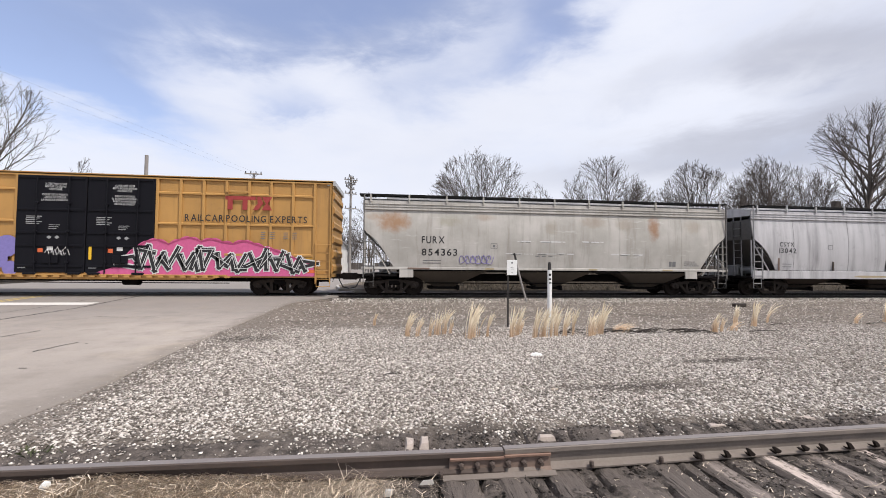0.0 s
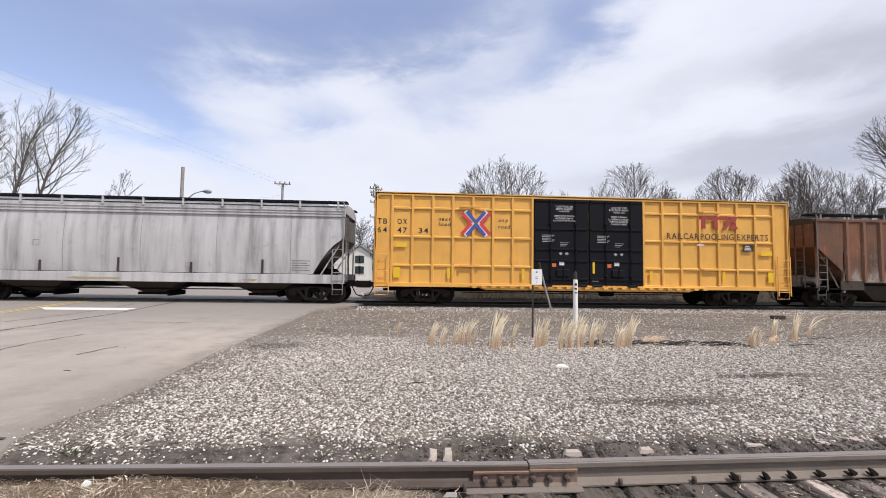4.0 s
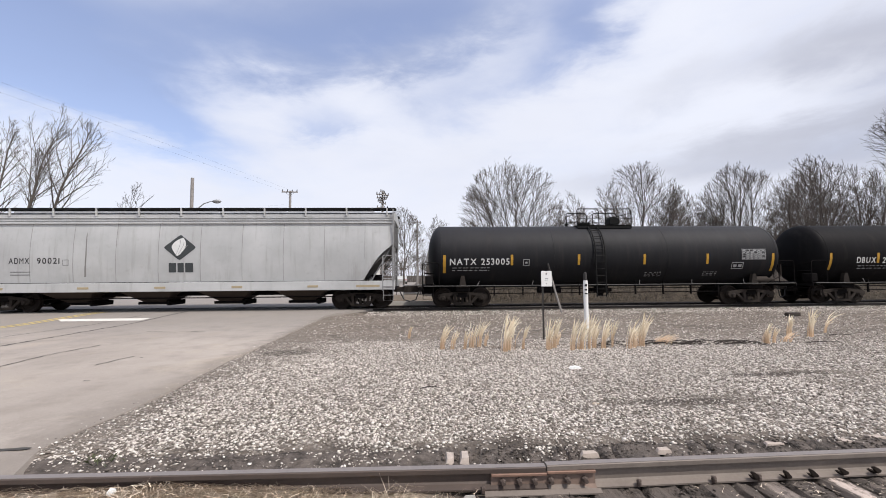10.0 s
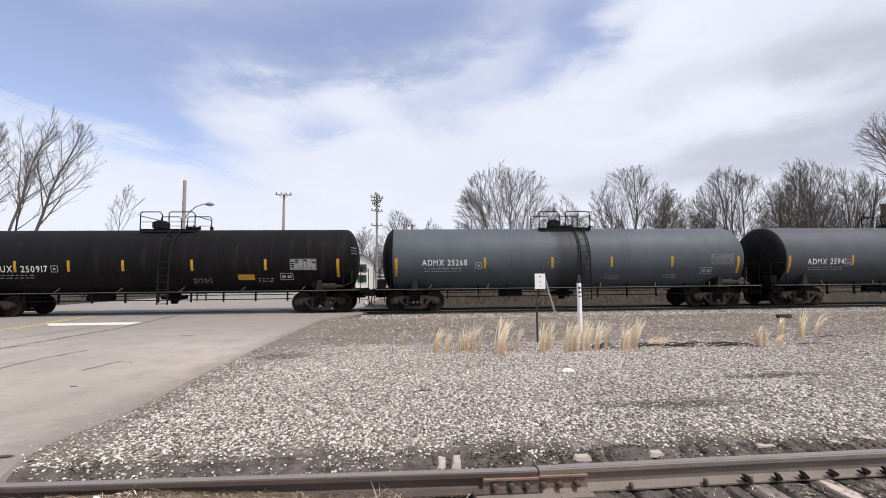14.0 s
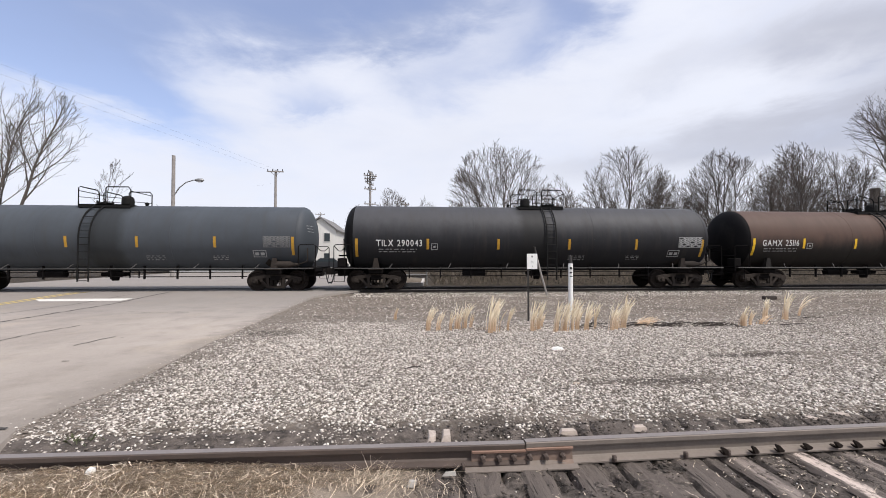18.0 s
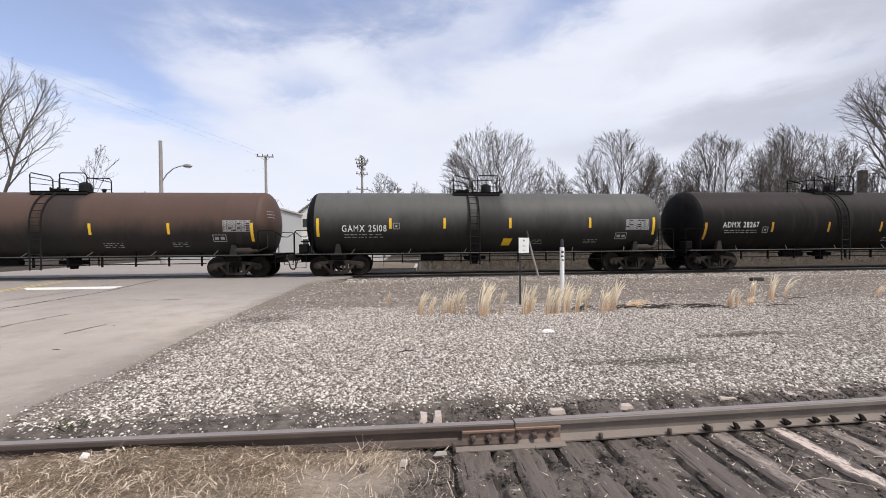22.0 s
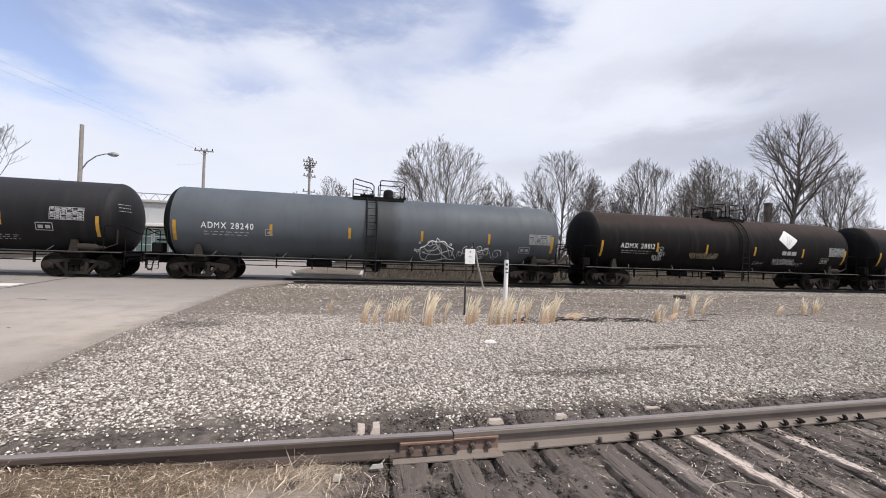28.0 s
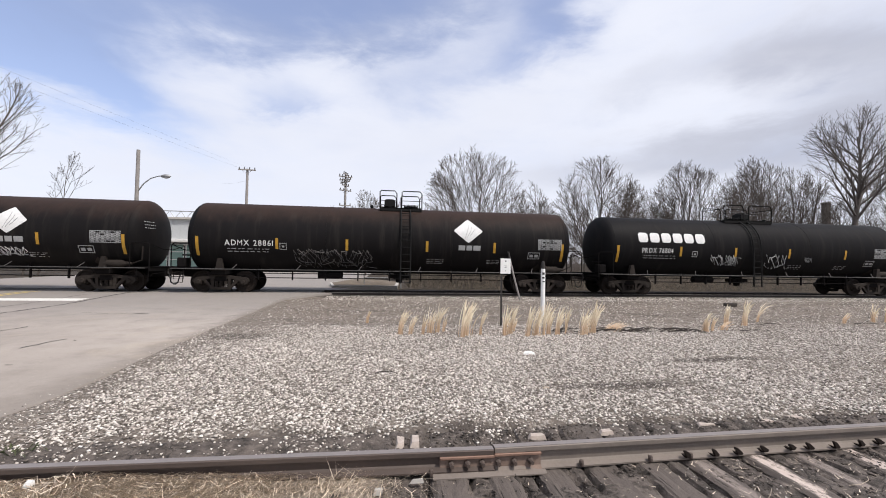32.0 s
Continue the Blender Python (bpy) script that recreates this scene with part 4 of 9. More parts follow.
def build_tracks():
    near = tagged(new("near_track"), "rusty jointed railway track half buried in dirt", "railway track", kind="structure")
    kx, ky = 0.90, 3.29
    left = rail(near, (-60, 4.10), (kx - 0.004, ky), NEAR_TOP - 0.006, 0.155, "rail", "worn rail with a dull head")
    right = rail(near, (kx + 0.004, ky), (60, 4.75), NEAR_TOP + 0.004, 0.175, "rail", "heavier dusty rail beyond the joint", "rail_web")
    rail(near, (-60, 2.66), (kx - 0.004, ky - 1.435), NEAR_TOP - 0.006, 0.155)
    rail(near, (kx + 0.004, ky - 1.435), (60, 3.3), NEAR_TOP + 0.004, 0.175)
    # joint bars on the near side, with bolts
    mb = MB()
    mb.prism([(-0.075, -0.075), (-0.075, -0.065), (-0.03, -0.045), (-0.022, 0.035), (-0.034, 0.052), (-0.012, 0.056), (-0.012, -0.06)], 0.46, 1.29, "x")
    jb = part("joint_bar", mb, M["rail_rust"], near, "rust brown bolted joint bar", at=(0, ky, 0.0))
    up = MB().box(0.46, 0.90, -0.048, -0.030, 0.030, 0.052, 0.004)
    part("joint_lip", up, M["lip_rust"], jb)
    up = MB().box(0.90, 1.29, -0.048, -0.030, 0.040, 0.062, 0.004)
    part("joint_lip", up, M["lip_rust"], jb)
    bolt = MB().lathe([(-0.085, 0.0), (-0.085, 0.017), (-0.055, 0.019), (-0.05, 0.026), (-0.03, 0.026), (-0.02, 0.0)], "y", (0, 0, 0), 6, False).mesh("bolt", M["rail_side"])
    for x in (0.55, 0.68, 0.80, 0.93, 1.06, 1.20):
        place("bolt", bolt, jb, (x, 0.0, -0.005))
    foot = MB().prism([(-0.125, -0.080), (-0.125, -0.070), (-0.075, -0.056), (-0.04, -0.080)], 0.40, 1.31, "x")
    part("base_flange", foot, M["rail_web"], jb, "grey steel foot of the joint")
    # rail anchors and spikes along the near foot
    anc = MB().prism([(-0.052, 0.030), (-0.040, 0.042), (-0.012, 0.036), (0.046, -0.012), (0.034, -0.030), (-0.006, -0.034), (-0.030, 0.002)], -0.095, -0.074, "y")
    anc.v = [(0.78 * a, b, 0.78 * c) for a, b, c in anc.v]
    anc.box(-0.012, 0.012, -0.076, 0.0, -0.034, -0.020)
    anc = anc.mesh("rail_anchor", M["wheel"])
    for i, x in enumerate((2.59, 2.85, 3.10, 3.35, 3.63, 3.84, 4.11, 4.38, 4.61, 4.9, 5.2, 5.45)):
        place("rail_anchor", anc, right, (x - kx, 0.0, 0.052 + 0.005 * math.sin(i * 5.0)), turn=(0, 10 * math.sin(i * 1.3), 9 * math.sin(i * 2.1)))
    spike = MB().box(-0.012, 0.012, -0.10, -0.06, -0.02, 0.018, 0.005).lathe([(0.018, 0.022), (0.030, 0.017), (0.034, 0.0)], "z", (0, -0.08, 0), 6).mesh("rail_spike", M["rail_side"])
    for x in (0.38, 1.62, 2.24, 2.62):
        place("rail_spike", spike, right, (x - kx, 0.0, 0.03))
    # ties: worn, ragged tops level with the dirt, with dark checks along their edges
    y0 = 1.2
    for x, w, skew, y1, z1, kind in TIES:
        v, m, n = [], 8, 46
        for j in range(n + 1):
            y = y0 + (y1 - y0) * j / n
            for c in range(m + 1):
                u = 2 * c / m - 1
                edge = 1 + 0.14 * noise.noise((x * 5 + (9 if u > 0 else 0), y * 3.2, 1.0)) + 0.14 * noise.noise((x * 5 + u, y * 11, 2.0))
                xx = u * w * edge + skew * (y - 3)
                zz = z1 + 0.010 * noise.noise((x * 3 + xx * 6, y * 2.2, 5)) + 0.005 * noise.noise((xx * 40 + x, y * 5, 3)) - 0.012 * max(0.0, 0.25 - abs(noise.noise((x * 7 + xx * 16, y * 0.9, 4)))) * 4
                if c in (0, m):
                    zz -= 0.022
                v.append((xx, y, zz))
        k = m + 1
        f = [(k * j + c, k * j + c + 1, k * j + k + 1 + c, k * j + k + c) for j in range(n) for c in range(m)]
        f += [tuple(range(k)), tuple(k * n + c for c in range(k))]
        place("tie", MB().add(v, f).mesh("tie", M[kind]), near, (x, 0, 0), "" if kind == "tie" else "bleached split wooden tie")


def bank(x, y):
    """Rise of the turf against the rail towards -x."""
    return 0.085 * (1 - smooth(-2.0, 0.1, x)) * smooth(2.0, 2.9, y) if y < 3.28 else 0.0


def bed_z(x, y):
    z = -0.098 + 0.102 * smooth(3.30, 4.05, y) + (0.012 if x < 0.2 else 0) + bank(x, y)
    z += (0.034 if x < 0.2 else 0.016) * noise.noise((x * 2.1, y * 2.6, 8.5)) * (y < 3.25) + 0.014 * noise.noise((x * 6, y * 6, 1.5)) + 0.009 * noise.noise((x * 13, y * 13, 2.5)) + 0.005 * noise.noise((x * 27, y * 27, 3.5))
    if x > 0:
        z += 0.012 * smooth(0.2, 0.8, x)
        z -= 0.010 * max(0.0, 0.16 - abs(noise.noise((x * 3.3, y * 1.6, 6.0)))) * 6
        # cracks along the ties
        for tx, w, skew, y1, z1, kind in TIES:
            d = abs(abs(x - tx - skew * (y - 3)) - w - 0.022)
            if d < 0.034:
                z -= 0.060 * (1 - d / 0.034) * smooth(-0.25, 0.20, noise.noise((tx * 3 + (2 if x > tx else 0), y * 2.4, 3.0)))
    return z - 0.03 * smooth(3.80, 3.97, y)


def track_bed():
    """Lumpy oily dirt between and beside the near rails, sunk along the edges of the ties."""
    xs, ys = np.concatenate([np.arange(-7.0, 0.0, 0.04), np.arange(0.0, 6.0, 0.016), np.arange(6.0, 9.0, 0.04)]), np.arange(0.9, 3.98, 0.04)
    v = [(x, y, bed_z(x, y)) for y in ys for x in xs]
    n = len(xs)
    mb = MB().add(v, [(j * n + i, j * n + i + 1, (j + 1) * n + i + 1, (j + 1) * n + i) for j in range(len(ys) - 1) for i in range(n - 1)], True)
    solo("track_bed", mb, M["dirt"], "dark cracked oily dirt round the half buried ties", "ground", kind="structure")


def far_track():
    far = tagged(new("far_track"), "main line railway track on dark ballast", "railway track", kind="structure")
    for y in (YC - 0.75, YC + 0.75):
        rail(far, (-420, y), (420, y), ZR, 0.17, mat="rail_far")
    tie = MB().box(-0.115, 0.115, -1.3, 1.3, -0.15, 0.0, 0.012).mesh("tie", M["tie"])
    for i in range(-3, 60):
        place("tie", tie, far, (-0.6 + 0.52 * i + 0.03 * math.sin(i * 3.3), YC, 0.035 + 0.012 * math.sin(i * 1.7)))


def stone_cloud(name, n, area, sizes, seed, keep, label, sink=0.35, height=ground_z, mat="stone", cat="gravel"):
    """Loose broken stones: six-cornered lumps, each turned and stretched at random."""
    r = np.random.RandomState(seed)
    x = r.uniform(area[0], area[1], n)
    y = r.uniform(area[2], area[3], n)
    ok = np.array([keep(a, b) for a, b in zip(x, y)]) > r.rand(n)
    x, y = x[ok], y[ok]
    n = len(x)
    z = np.array([height(a, b) for a, b in zip(x, y)])
    s = sizes[0] * (sizes[1] / sizes[0]) ** (r.rand(n) ** 1.35)
    base = np.array([(1, 0, 0), (-1, 0, 0), (0, 1, 0), (0, -1, 0), (.12, .1, 1), (0, 0, -1)], float)
    faces = np.array([(0, 2, 4), (2, 1, 4), (1, 3, 4), (3, 0, 4), (2, 0, 5), (1, 2, 5), (3, 1, 5), (0, 3, 5)])
    v = base[None] * (1 + r.uniform(-.35, .3, (n, 6, 1))) * np.stack([r.uniform(.8, 1.3, n), r.uniform(.6, 1.0, n), r.uniform(.38, .72, n)], 1)[:, None]
    a, t = r.uniform(0, 6.28, n), r.uniform(-.5, .5, n)
    ca, sa, ct, st = (q[:, None] for q in (np.cos(a), np.sin(a), np.cos(t), np.sin(t)))
    X, Y, Z = v[..., 0], v[..., 1], v[..., 2]
    Y, Z = ct * Y - st * Z, st * Y + ct * Z
    X, Y = ca * X - sa * Y, sa * X + ca * Y
    v = np.stack([X, Y, Z], -1) * (s / 2)[:, None, None] + np.stack([x, y, z + s * (0.5 - sink) * 0.6], -1)[:, None]
    fs = faces[None] + (np.arange(n) * 6)[:, None, None]
    me = bpy.data.meshes.new(name)
    me.vertices.add(n * 6)
    me.vertices.foreach_set("co", v.ravel())
    me.loops.add(n * 24)
    me.loops.foreach_set("vertex_index", fs.ravel().astype(np.int32))
    me.polygons.add(n * 8)
    me.polygons.foreach_set("loop_start", np.arange(0, n * 24, 3, dtype=np.int32))
    me.update(calc_edges=True)
    me.validate()
    me.materials.append(M[mat])
    return tagged(new(name, me), label, cat, kind="stuff")


def gravel_keep(x, y):
    if x < road_edge(y) + 0.03:
        return 0.0
    k = 0.05 + 0.95 * smooth(3.72, 4.25, y + 0.5 * noise.noise((x * 1.3, y * 1.3, 9)))
    if y < 3.78:
        k *= 0.5
    k *= 1 - 0.75 * smooth(8.4, 10.0, y + 1.2 * noise.noise((x * 0.4, y * 0.4, 4)))
    k *= 0.74 + 0.26 * smooth(-0.25, 0.15, noise.noise((x * 0.45, y * 0.6, 21)) + 0.10)
    for cx, cy, rx, ry in ((5.7, 6.35, 1.15, 0.17), (3.2, 5.1, 1.2, 0.20), (-3.0, 8.9, 0.8, 0.45)):
        d = ((x - cx) / rx) ** 2 + ((y - cy) / ry) ** 2 + 0.8 * noise.noise((x * 2.5, y * 2.5, 0))
        if d < 1:
            k *= 0.10
    k *= 1 - 0.60 * smooth(3.0, 8.5, x + 1.5 * noise.noise((x * 0.5, y * 0.8, 30)))
    e = x - road_edge(y)
    k *= 0.16 + 0.84 * smooth(0.15, 0.80 + 1.2 * smooth(5.5, 10.0, y), e + 0.55 * noise.noise((x * 1.2, y * 1.2, 2)))
    return k


build_ground()
build_road()
build_tracks()
track_bed()
far_track()
stone_cloud("gravel_stones", 175000, (-4.3, 13.0, 3.7, 10.2), (0.018, 0.050), 3, gravel_keep, "loose pale crushed limestone lying between the tracks", 0.22)
stone_cloud("gravel_chips", 120000, (-4.3, 13.0, 3.7, 10.2), (0.009, 0.026), 13, lambda x, y: 0.85 * (1 - 0.55 * smooth(3.0, 9.0, x)) * smooth(3.75, 4.3, y + 0.3 * noise.noise((x * 1.3, y * 1.3, 9))) if x > road_edge(y) + 0.02 else 0.0, "small dusty chips of limestone between the stones", 0.2, mat="chip")
stone_cloud("far_gravel", 60000, (-3.6, 26.0, 8.6, 17.0), (0.022, 0.065), 4, lambda x, y: ((0.55 + 0.70 * noise.noise((x * 0.35, y * 0.9, 12))) if x > road_edge(y) + 0.06 else 0) * (0.65 + 0.35 * (y > 16.0)) * (0.3 + 0.7 * smooth(0.3, 1.8, x - road_edge(y) + 0.8 * noise.noise((x * 0.8, y * 0.8, 5)))), "scatter of small dusty stones on packed dirt", 0.25, mat="chip")
stone_cloud("ballast_stones", 14000, (-2.5, 36.0, 16.5, 17.75), (0.03, 0.075), 8, lambda x, y: 0.9, "pale ballast stones along the main line", 0.2)
stone_cloud("rail_gravel", 9000, (-4.6, 3.0, 3.45, 4.05), (0.012, 0.045), 17, lambda x, y: (0.10 + 0.50 * smooth(-0.15, 0.3, noise.noise((x * 1.7, y * 2.5, 50)))) * (1 - 0.7 * smooth(-1.6, 0.6, x)), "pale stones spilled along the outer side of the near rail", 0.25, bed_z)
stone_cloud("road_grit", 2600, (-4.6, -3.1, 4.0, 16.0), (0.006, 0.026), 23, lambda x, y: 0.9 * (1 - smooth(0.0, 0.30, abs(x - road_edge(y) + 0.04 + 0.12 * noise.noise((y * 0.9, 3.0, 1.0))))), "grit and small stones washed along the edge of the road", 0.2, lambda x, y: road_z(y) - 0.010 if x < road_edge(y) else ground_z(x, y))
stone_cloud("dirt_stones", 2600, (-1.0, 8.0, 2.2, 3.8), (0.006, 0.024), 6, lambda x, y: 0.35 + 0.4 * (x > 2.4), "small stones strewn over oily dirt", height=bed_z)
stone_cloud("dirt_clods", 16000, (0.0, 8.5, 1.9, 3.95), (0.010, 0.048), 16, lambda x, y: 0.15 + 0.85 * smooth(-0.1, 0.25, noise.noise((x * 2.2, y * 2.2, 40))), "dark crumbs of oily dirt round the ties", 0.25, bed_z, "dirt", "dirt")


# ---- railway cars: x along the car, near side at -y, z from the rail top ----
WR = 0.44
SHARED = {}


def shared(key, make):
    if key not in SHARED:
        SHARED[key] = make()
    return SHARED[key]


def wheelset_mesh():
    mb = MB()
    mb.lathe([(-1.02, 0.0), (-1.02, 0.07), (-0.85, 0.075), (-0.84, 0.085), (0.84, 0.085), (0.85, 0.075), (1.02, 0.07), (1.02, 0.0)], "y", (0, 0, 0), 12)
    for s in (-1, 1):
        prof = [(0.68, 0.09), (0.69, WR * 0.55), (0.675, WR * 0.82), (0.675, WR + 0.025), (0.70, WR + 0.025), (0.715, WR), (0.81, WR - 0.006), (0.81, WR * 0.83), (0.775, WR * 0.78), (0.765, WR * 0.45), (0.83, 0.17), (0.83, 0.09)]
        mb.lathe([(s * a, r) for a, r in prof], "y", (0, 0, 0), 32)
        # plate holes give the turning wheel its marks
        for k in range(3):
            q = 2 * math.pi * k / 3
            mb.lathe([(s * 0.772, 0.035), (s * 0.778, 0.02), (s * 0.778, 0.0)], "y", (0.26 * math.sin(q), 0, 0.26 * math.cos(q)), 8)
    return mb.mesh("wheel_set", M["wheel"])


def side_frame_mesh():
    mb = MB()
    # solid arch in three plates, so that the triangular windows stay open
    mb.prism([(-1.10, 0.46), (-1.08, 0.58), (-0.86, 0.64), (-0.55, 0.67), (-0.30, 0.71), (0.30, 0.71), (0.55, 0.67), (0.86, 0.64), (1.08, 0.58), (1.10, 0.46), (0.98, 0.33), (0.76, 0.33), (0.72, 0.50), (0.40, 0.57), (-0.40, 0.57), (-0.72, 0.50), (-0.76, 0.33), (-0.98, 0.33)], -0.07, 0.07, "y")
    for s in (-1, 1):
        mb.prism([(s * 0.72, 0.50), (s * 0.60, 0.55), (s * 0.36, 0.26), (s * 0.28, 0.16), (s * 0.38, 0.14), (s * 0.56, 0.33)], -0.06, 0.06, "y")
        mb.prism([(s * 0.40, 0.60), (s * 0.28, 0.60), (s * 0.26, 0.20), (s * 0.36, 0.20)], -0.075, 0.075, "y")
        mb.lathe([(-0.12, 0.0), (-0.12, 0.075), (-0.10, 0.095), (-0.06, 0.10), (0.05, 0.10)], "y", (s * 0.86, 0, WR), 12)
    mb.prism([(-0.40, 0.12), (0.40, 0.12), (0.34, 0.22), (-0.34, 0.22)], -0.085, 0.085, "y")
    return mb.mesh("side_frame", M["truck"])


def spring_mesh():
    mb = MB()
    for x in (-0.18, 0.0, 0.18):
        for k in range(6):
            z = 0.235 + 0.043 * k
            mb.lathe([(z - 0.012, 0.0), (z - 0.012, 0.06), (z, 0.072), (z + 0.012, 0.06), (z + 0.012, 0.0)], "z", (x, -0.02, 0), 10)
    return mb.mesh("spring_nest", M["truck"])


WHEELS = []          # (car's place in the train, wheelset object, its place on the truck)


def add_truck(car, x, s):
    bol = shared("bolster", lambda: MB().box(-0.24, 0.24, -1.08, 1.08, 0.46, 0.68, 0.03).box(-0.17, 0.17, -0.25, 0.25, 0.66, 0.80, 0.02).box(-0.75, -0.69, -0.62, 0.62, 0.30, 0.40).box(0.69, 0.75, -0.62, 0.62, 0.30, 0.40).mesh("truck", M["under"]))
    tr = place("truck", bol, car, (x, 0, 0), "grimy cast steel freight truck")
    for y in (-1.0, 1.0):
        place("side_frame", shared("sf", side_frame_mesh), tr, (0, y, 0), turn=(0, 0, 0 if y < 0 else 180))
        place("spring_nest", shared("sp", spring_mesh), tr, (0, y, 0))
    for wx in (-0.86, 0.86):
        w = place("wheel_set", shared("ws", wheelset_mesh), tr, (wx, 0, WR))
        WHEELS.append((s + x + wx, w, (wx, 0, WR)))


def add_coupler(car, x, sgn, reach):
    """Draft gear from the end sill at x to the pulling face, reach metres on, with its air hose and cut lever."""
    mb = MB()
    x1 = x + sgn * reach
    a, b = sorted((x - sgn * 0.4, x1 - sgn * 0.28))
    mb.box(a, b, -0.10, 0.10, 0.70, 0.92, 0.015)
    mb.prism([(x1 - sgn * 0.30, -0.13), (x1 - sgn * 0.30, 0.13), (x1 - sgn * 0.02, 0.17), (x1 + sgn * 0.06, 0.10), (x1 - sgn * 0.02, 0.02), (x1 - sgn * 0.12, -0.03), (x1 + sgn * 0.03, -0.16), (x1 - sgn * 0.12, -0.18)], 0.66, 0.96, "z")
    c = part("coupler", mb, M["truck"], car, "grimy knuckle coupler")
    hs = MB()
    y = -0.28 if sgn > 0 else -0.22
    hs.tube([(x + sgn * 0.1, y, 0.80), (x + sgn * 0.18, y, 0.62), (x + sgn * (reach * 0.55), y, 0.34), (x1 - sgn * 0.02, y + 0.05, 0.27)], 0.026, 7)
    part("air_hose", hs, M["hose"], c)
    lv = MB().tube([(x + sgn * 0.04, -1.45, 0.62), (x + sgn * 0.05, -1.38, 0.74), (x + sgn * 0.06, -0.5, 0.78), (x + sgn * (reach - 0.25), -0.1, 0.98)], 0.014, 5)
    part("uncoupling_lever", lv, M["under"], c)


def ladder(mb, x0, x1, y, z0, z1, n, r=0.016, out=0.07):
    sgn = -1 if y < 0 else 1
    yy = y + sgn * out
    for x in (x0, x1):
        mb.box(x - 0.022, x + 0.022, yy - 0.012, yy + 0.012, z0, z1)
    for k in range(n):
        z = z0 + (z1 - z0) * (k + 0.5) / n
        mb.tube([(x0, yy, z), (x1, yy, z)], r, 6)


def car_base(name, s, label, category="freight car"):
    return thing(name, (s, YC, ZR), label, category, "cars of the freight train")


CARS = []            # (object, place in the train)


# ---- boxcars ----
def boxcar(s, gap_l, gap_r, body, graffiti):
    H, W = 9.42, 1.60
    lab = "faded yellow high cube boxcar with black doors and graffiti, rolling" if graffiti else "clean yellow high cube boxcar with black double doors, rolling"
    car = car_base("boxcar", s, lab)
    CARS.append((car, s))
    yel = M[body]
    Z0, Z1 = 0.80, 4.82
    wi = W - 0.075
    part("body", MB().box(-H + 0.05, H - 0.05, -wi, wi, Z0 + 0.1, Z1 - 0.02, 0.02), yel, car)
    # roof: shallow gable with cross ribs
    roof = MB().prism([(-W, Z1 - 0.04), (W, Z1 - 0.04), (W, Z1 + 0.05), (0.0, Z1 + 0.16), (-W, Z1 + 0.05)], -H, H, "x")
    rf = part("roof", roof, yel, car)
    rib = MB().prism([(-W + 0.02, Z1 + 0.04), (W - 0.02, Z1 + 0.04), (0.0, Z1 + 0.19)], -0.04, 0.04, "x").mesh("roof_rib", yel)
    for k in range(19):
        place("roof_rib", rib, rf, (-H + 0.4 + k * (2 * H - 0.8) / 18, 0, 0))
    # side sills and top chords
    for sy in (-1, 1):
        y0, y1 = sorted((sy * wi, sy * W))
        part("top_chord", MB().box(-H, H, y0, y1 + (0.012 if sy > 0 else 0), Z1 - 0.10, Z1 + 0.02, 0.008), yel, car)
        part("side_sill", MB().box(-H, H, y0, y1, Z0 - 0.02, Z0 + 0.16, 0.01), yel, car)
        # deeper sill in the middle
        y0, y1 = sorted((sy * (W - 0.05), sy * (W - 0.01)))
        part("sill_plate", MB().prism([(-5.0, Z0), (5.0, Z0), (4.6, Z0 - 0.12), (-4.6, Z0 - 0.12)], y0, y1, "y"), yel, car)
    post = shared(body + "post", lambda: MB().box(-0.055, 0.055, 0, 0.075, Z0 + 0.14, Z1 - 0.08, 0.012).mesh("side_post", yel))
    D = 2.47
    posts = [-H + 0.06, -H + 0.74] + [-H + 0.74 + k * (H - D - 0.74 - 0.06) / 7 for k in range(1, 8)]
    posts += [-p for p in posts]
    for x in posts:
        place("side_post", post, car, (x, -W, 0))
        place("side_post", post, car, (x, W - 0.075, 0))
    band = shared(body + "band", lambda: MB().prism([(0.0, -0.05), (0.062, -0.05), (0.062, 0.05), (0.0, 0.015)], -0.5, 0.5, "x").mesh("panel_step", yel))
    edges = sorted(posts)
    for z in (4.19, 2.95, 1.71):
        for a, b in zip(edges, edges[1:]):
            if b - a > 1.5 or b - a < 0.8:
                continue
            for y, t in ((-W + 0.012, 0), (W - 0.012, 180)):
                o = place("panel_step", band, car, ((a + b) / 2, y, z), turn=(0, 0, t))
                o.scale = (b - a - 0.11, 1, 1)
    # corrugated ends
    for sx in (-1, 1):
        ew = part("end_wall", MB().box(*sorted((sx * (H - 0.06), sx * H)), -W, W, Z0, Z1), yel, car)
        part("end_cap", MB().box(*sorted((sx * (H - 0.25), sx * (H + 0.09))), -W + 0.02, W - 0.02, Z1 - 0.16, Z1 + 0.075, 0.02), M["hop_white"], ew, "pale roof end flashing")
        for k in range(6):
            z = 1.15 + 0.62 * k
            part("end_rib", MB().prism([(sx * (H - 0.02), z - 0.2), (sx * (H + 0.06), z - 0.08), (sx * (H + 0.06), z + 0.1), (sx * (H - 0.02), z + 0.24)], -wi + 0.05, wi - 0.05, "y"), yel, ew)
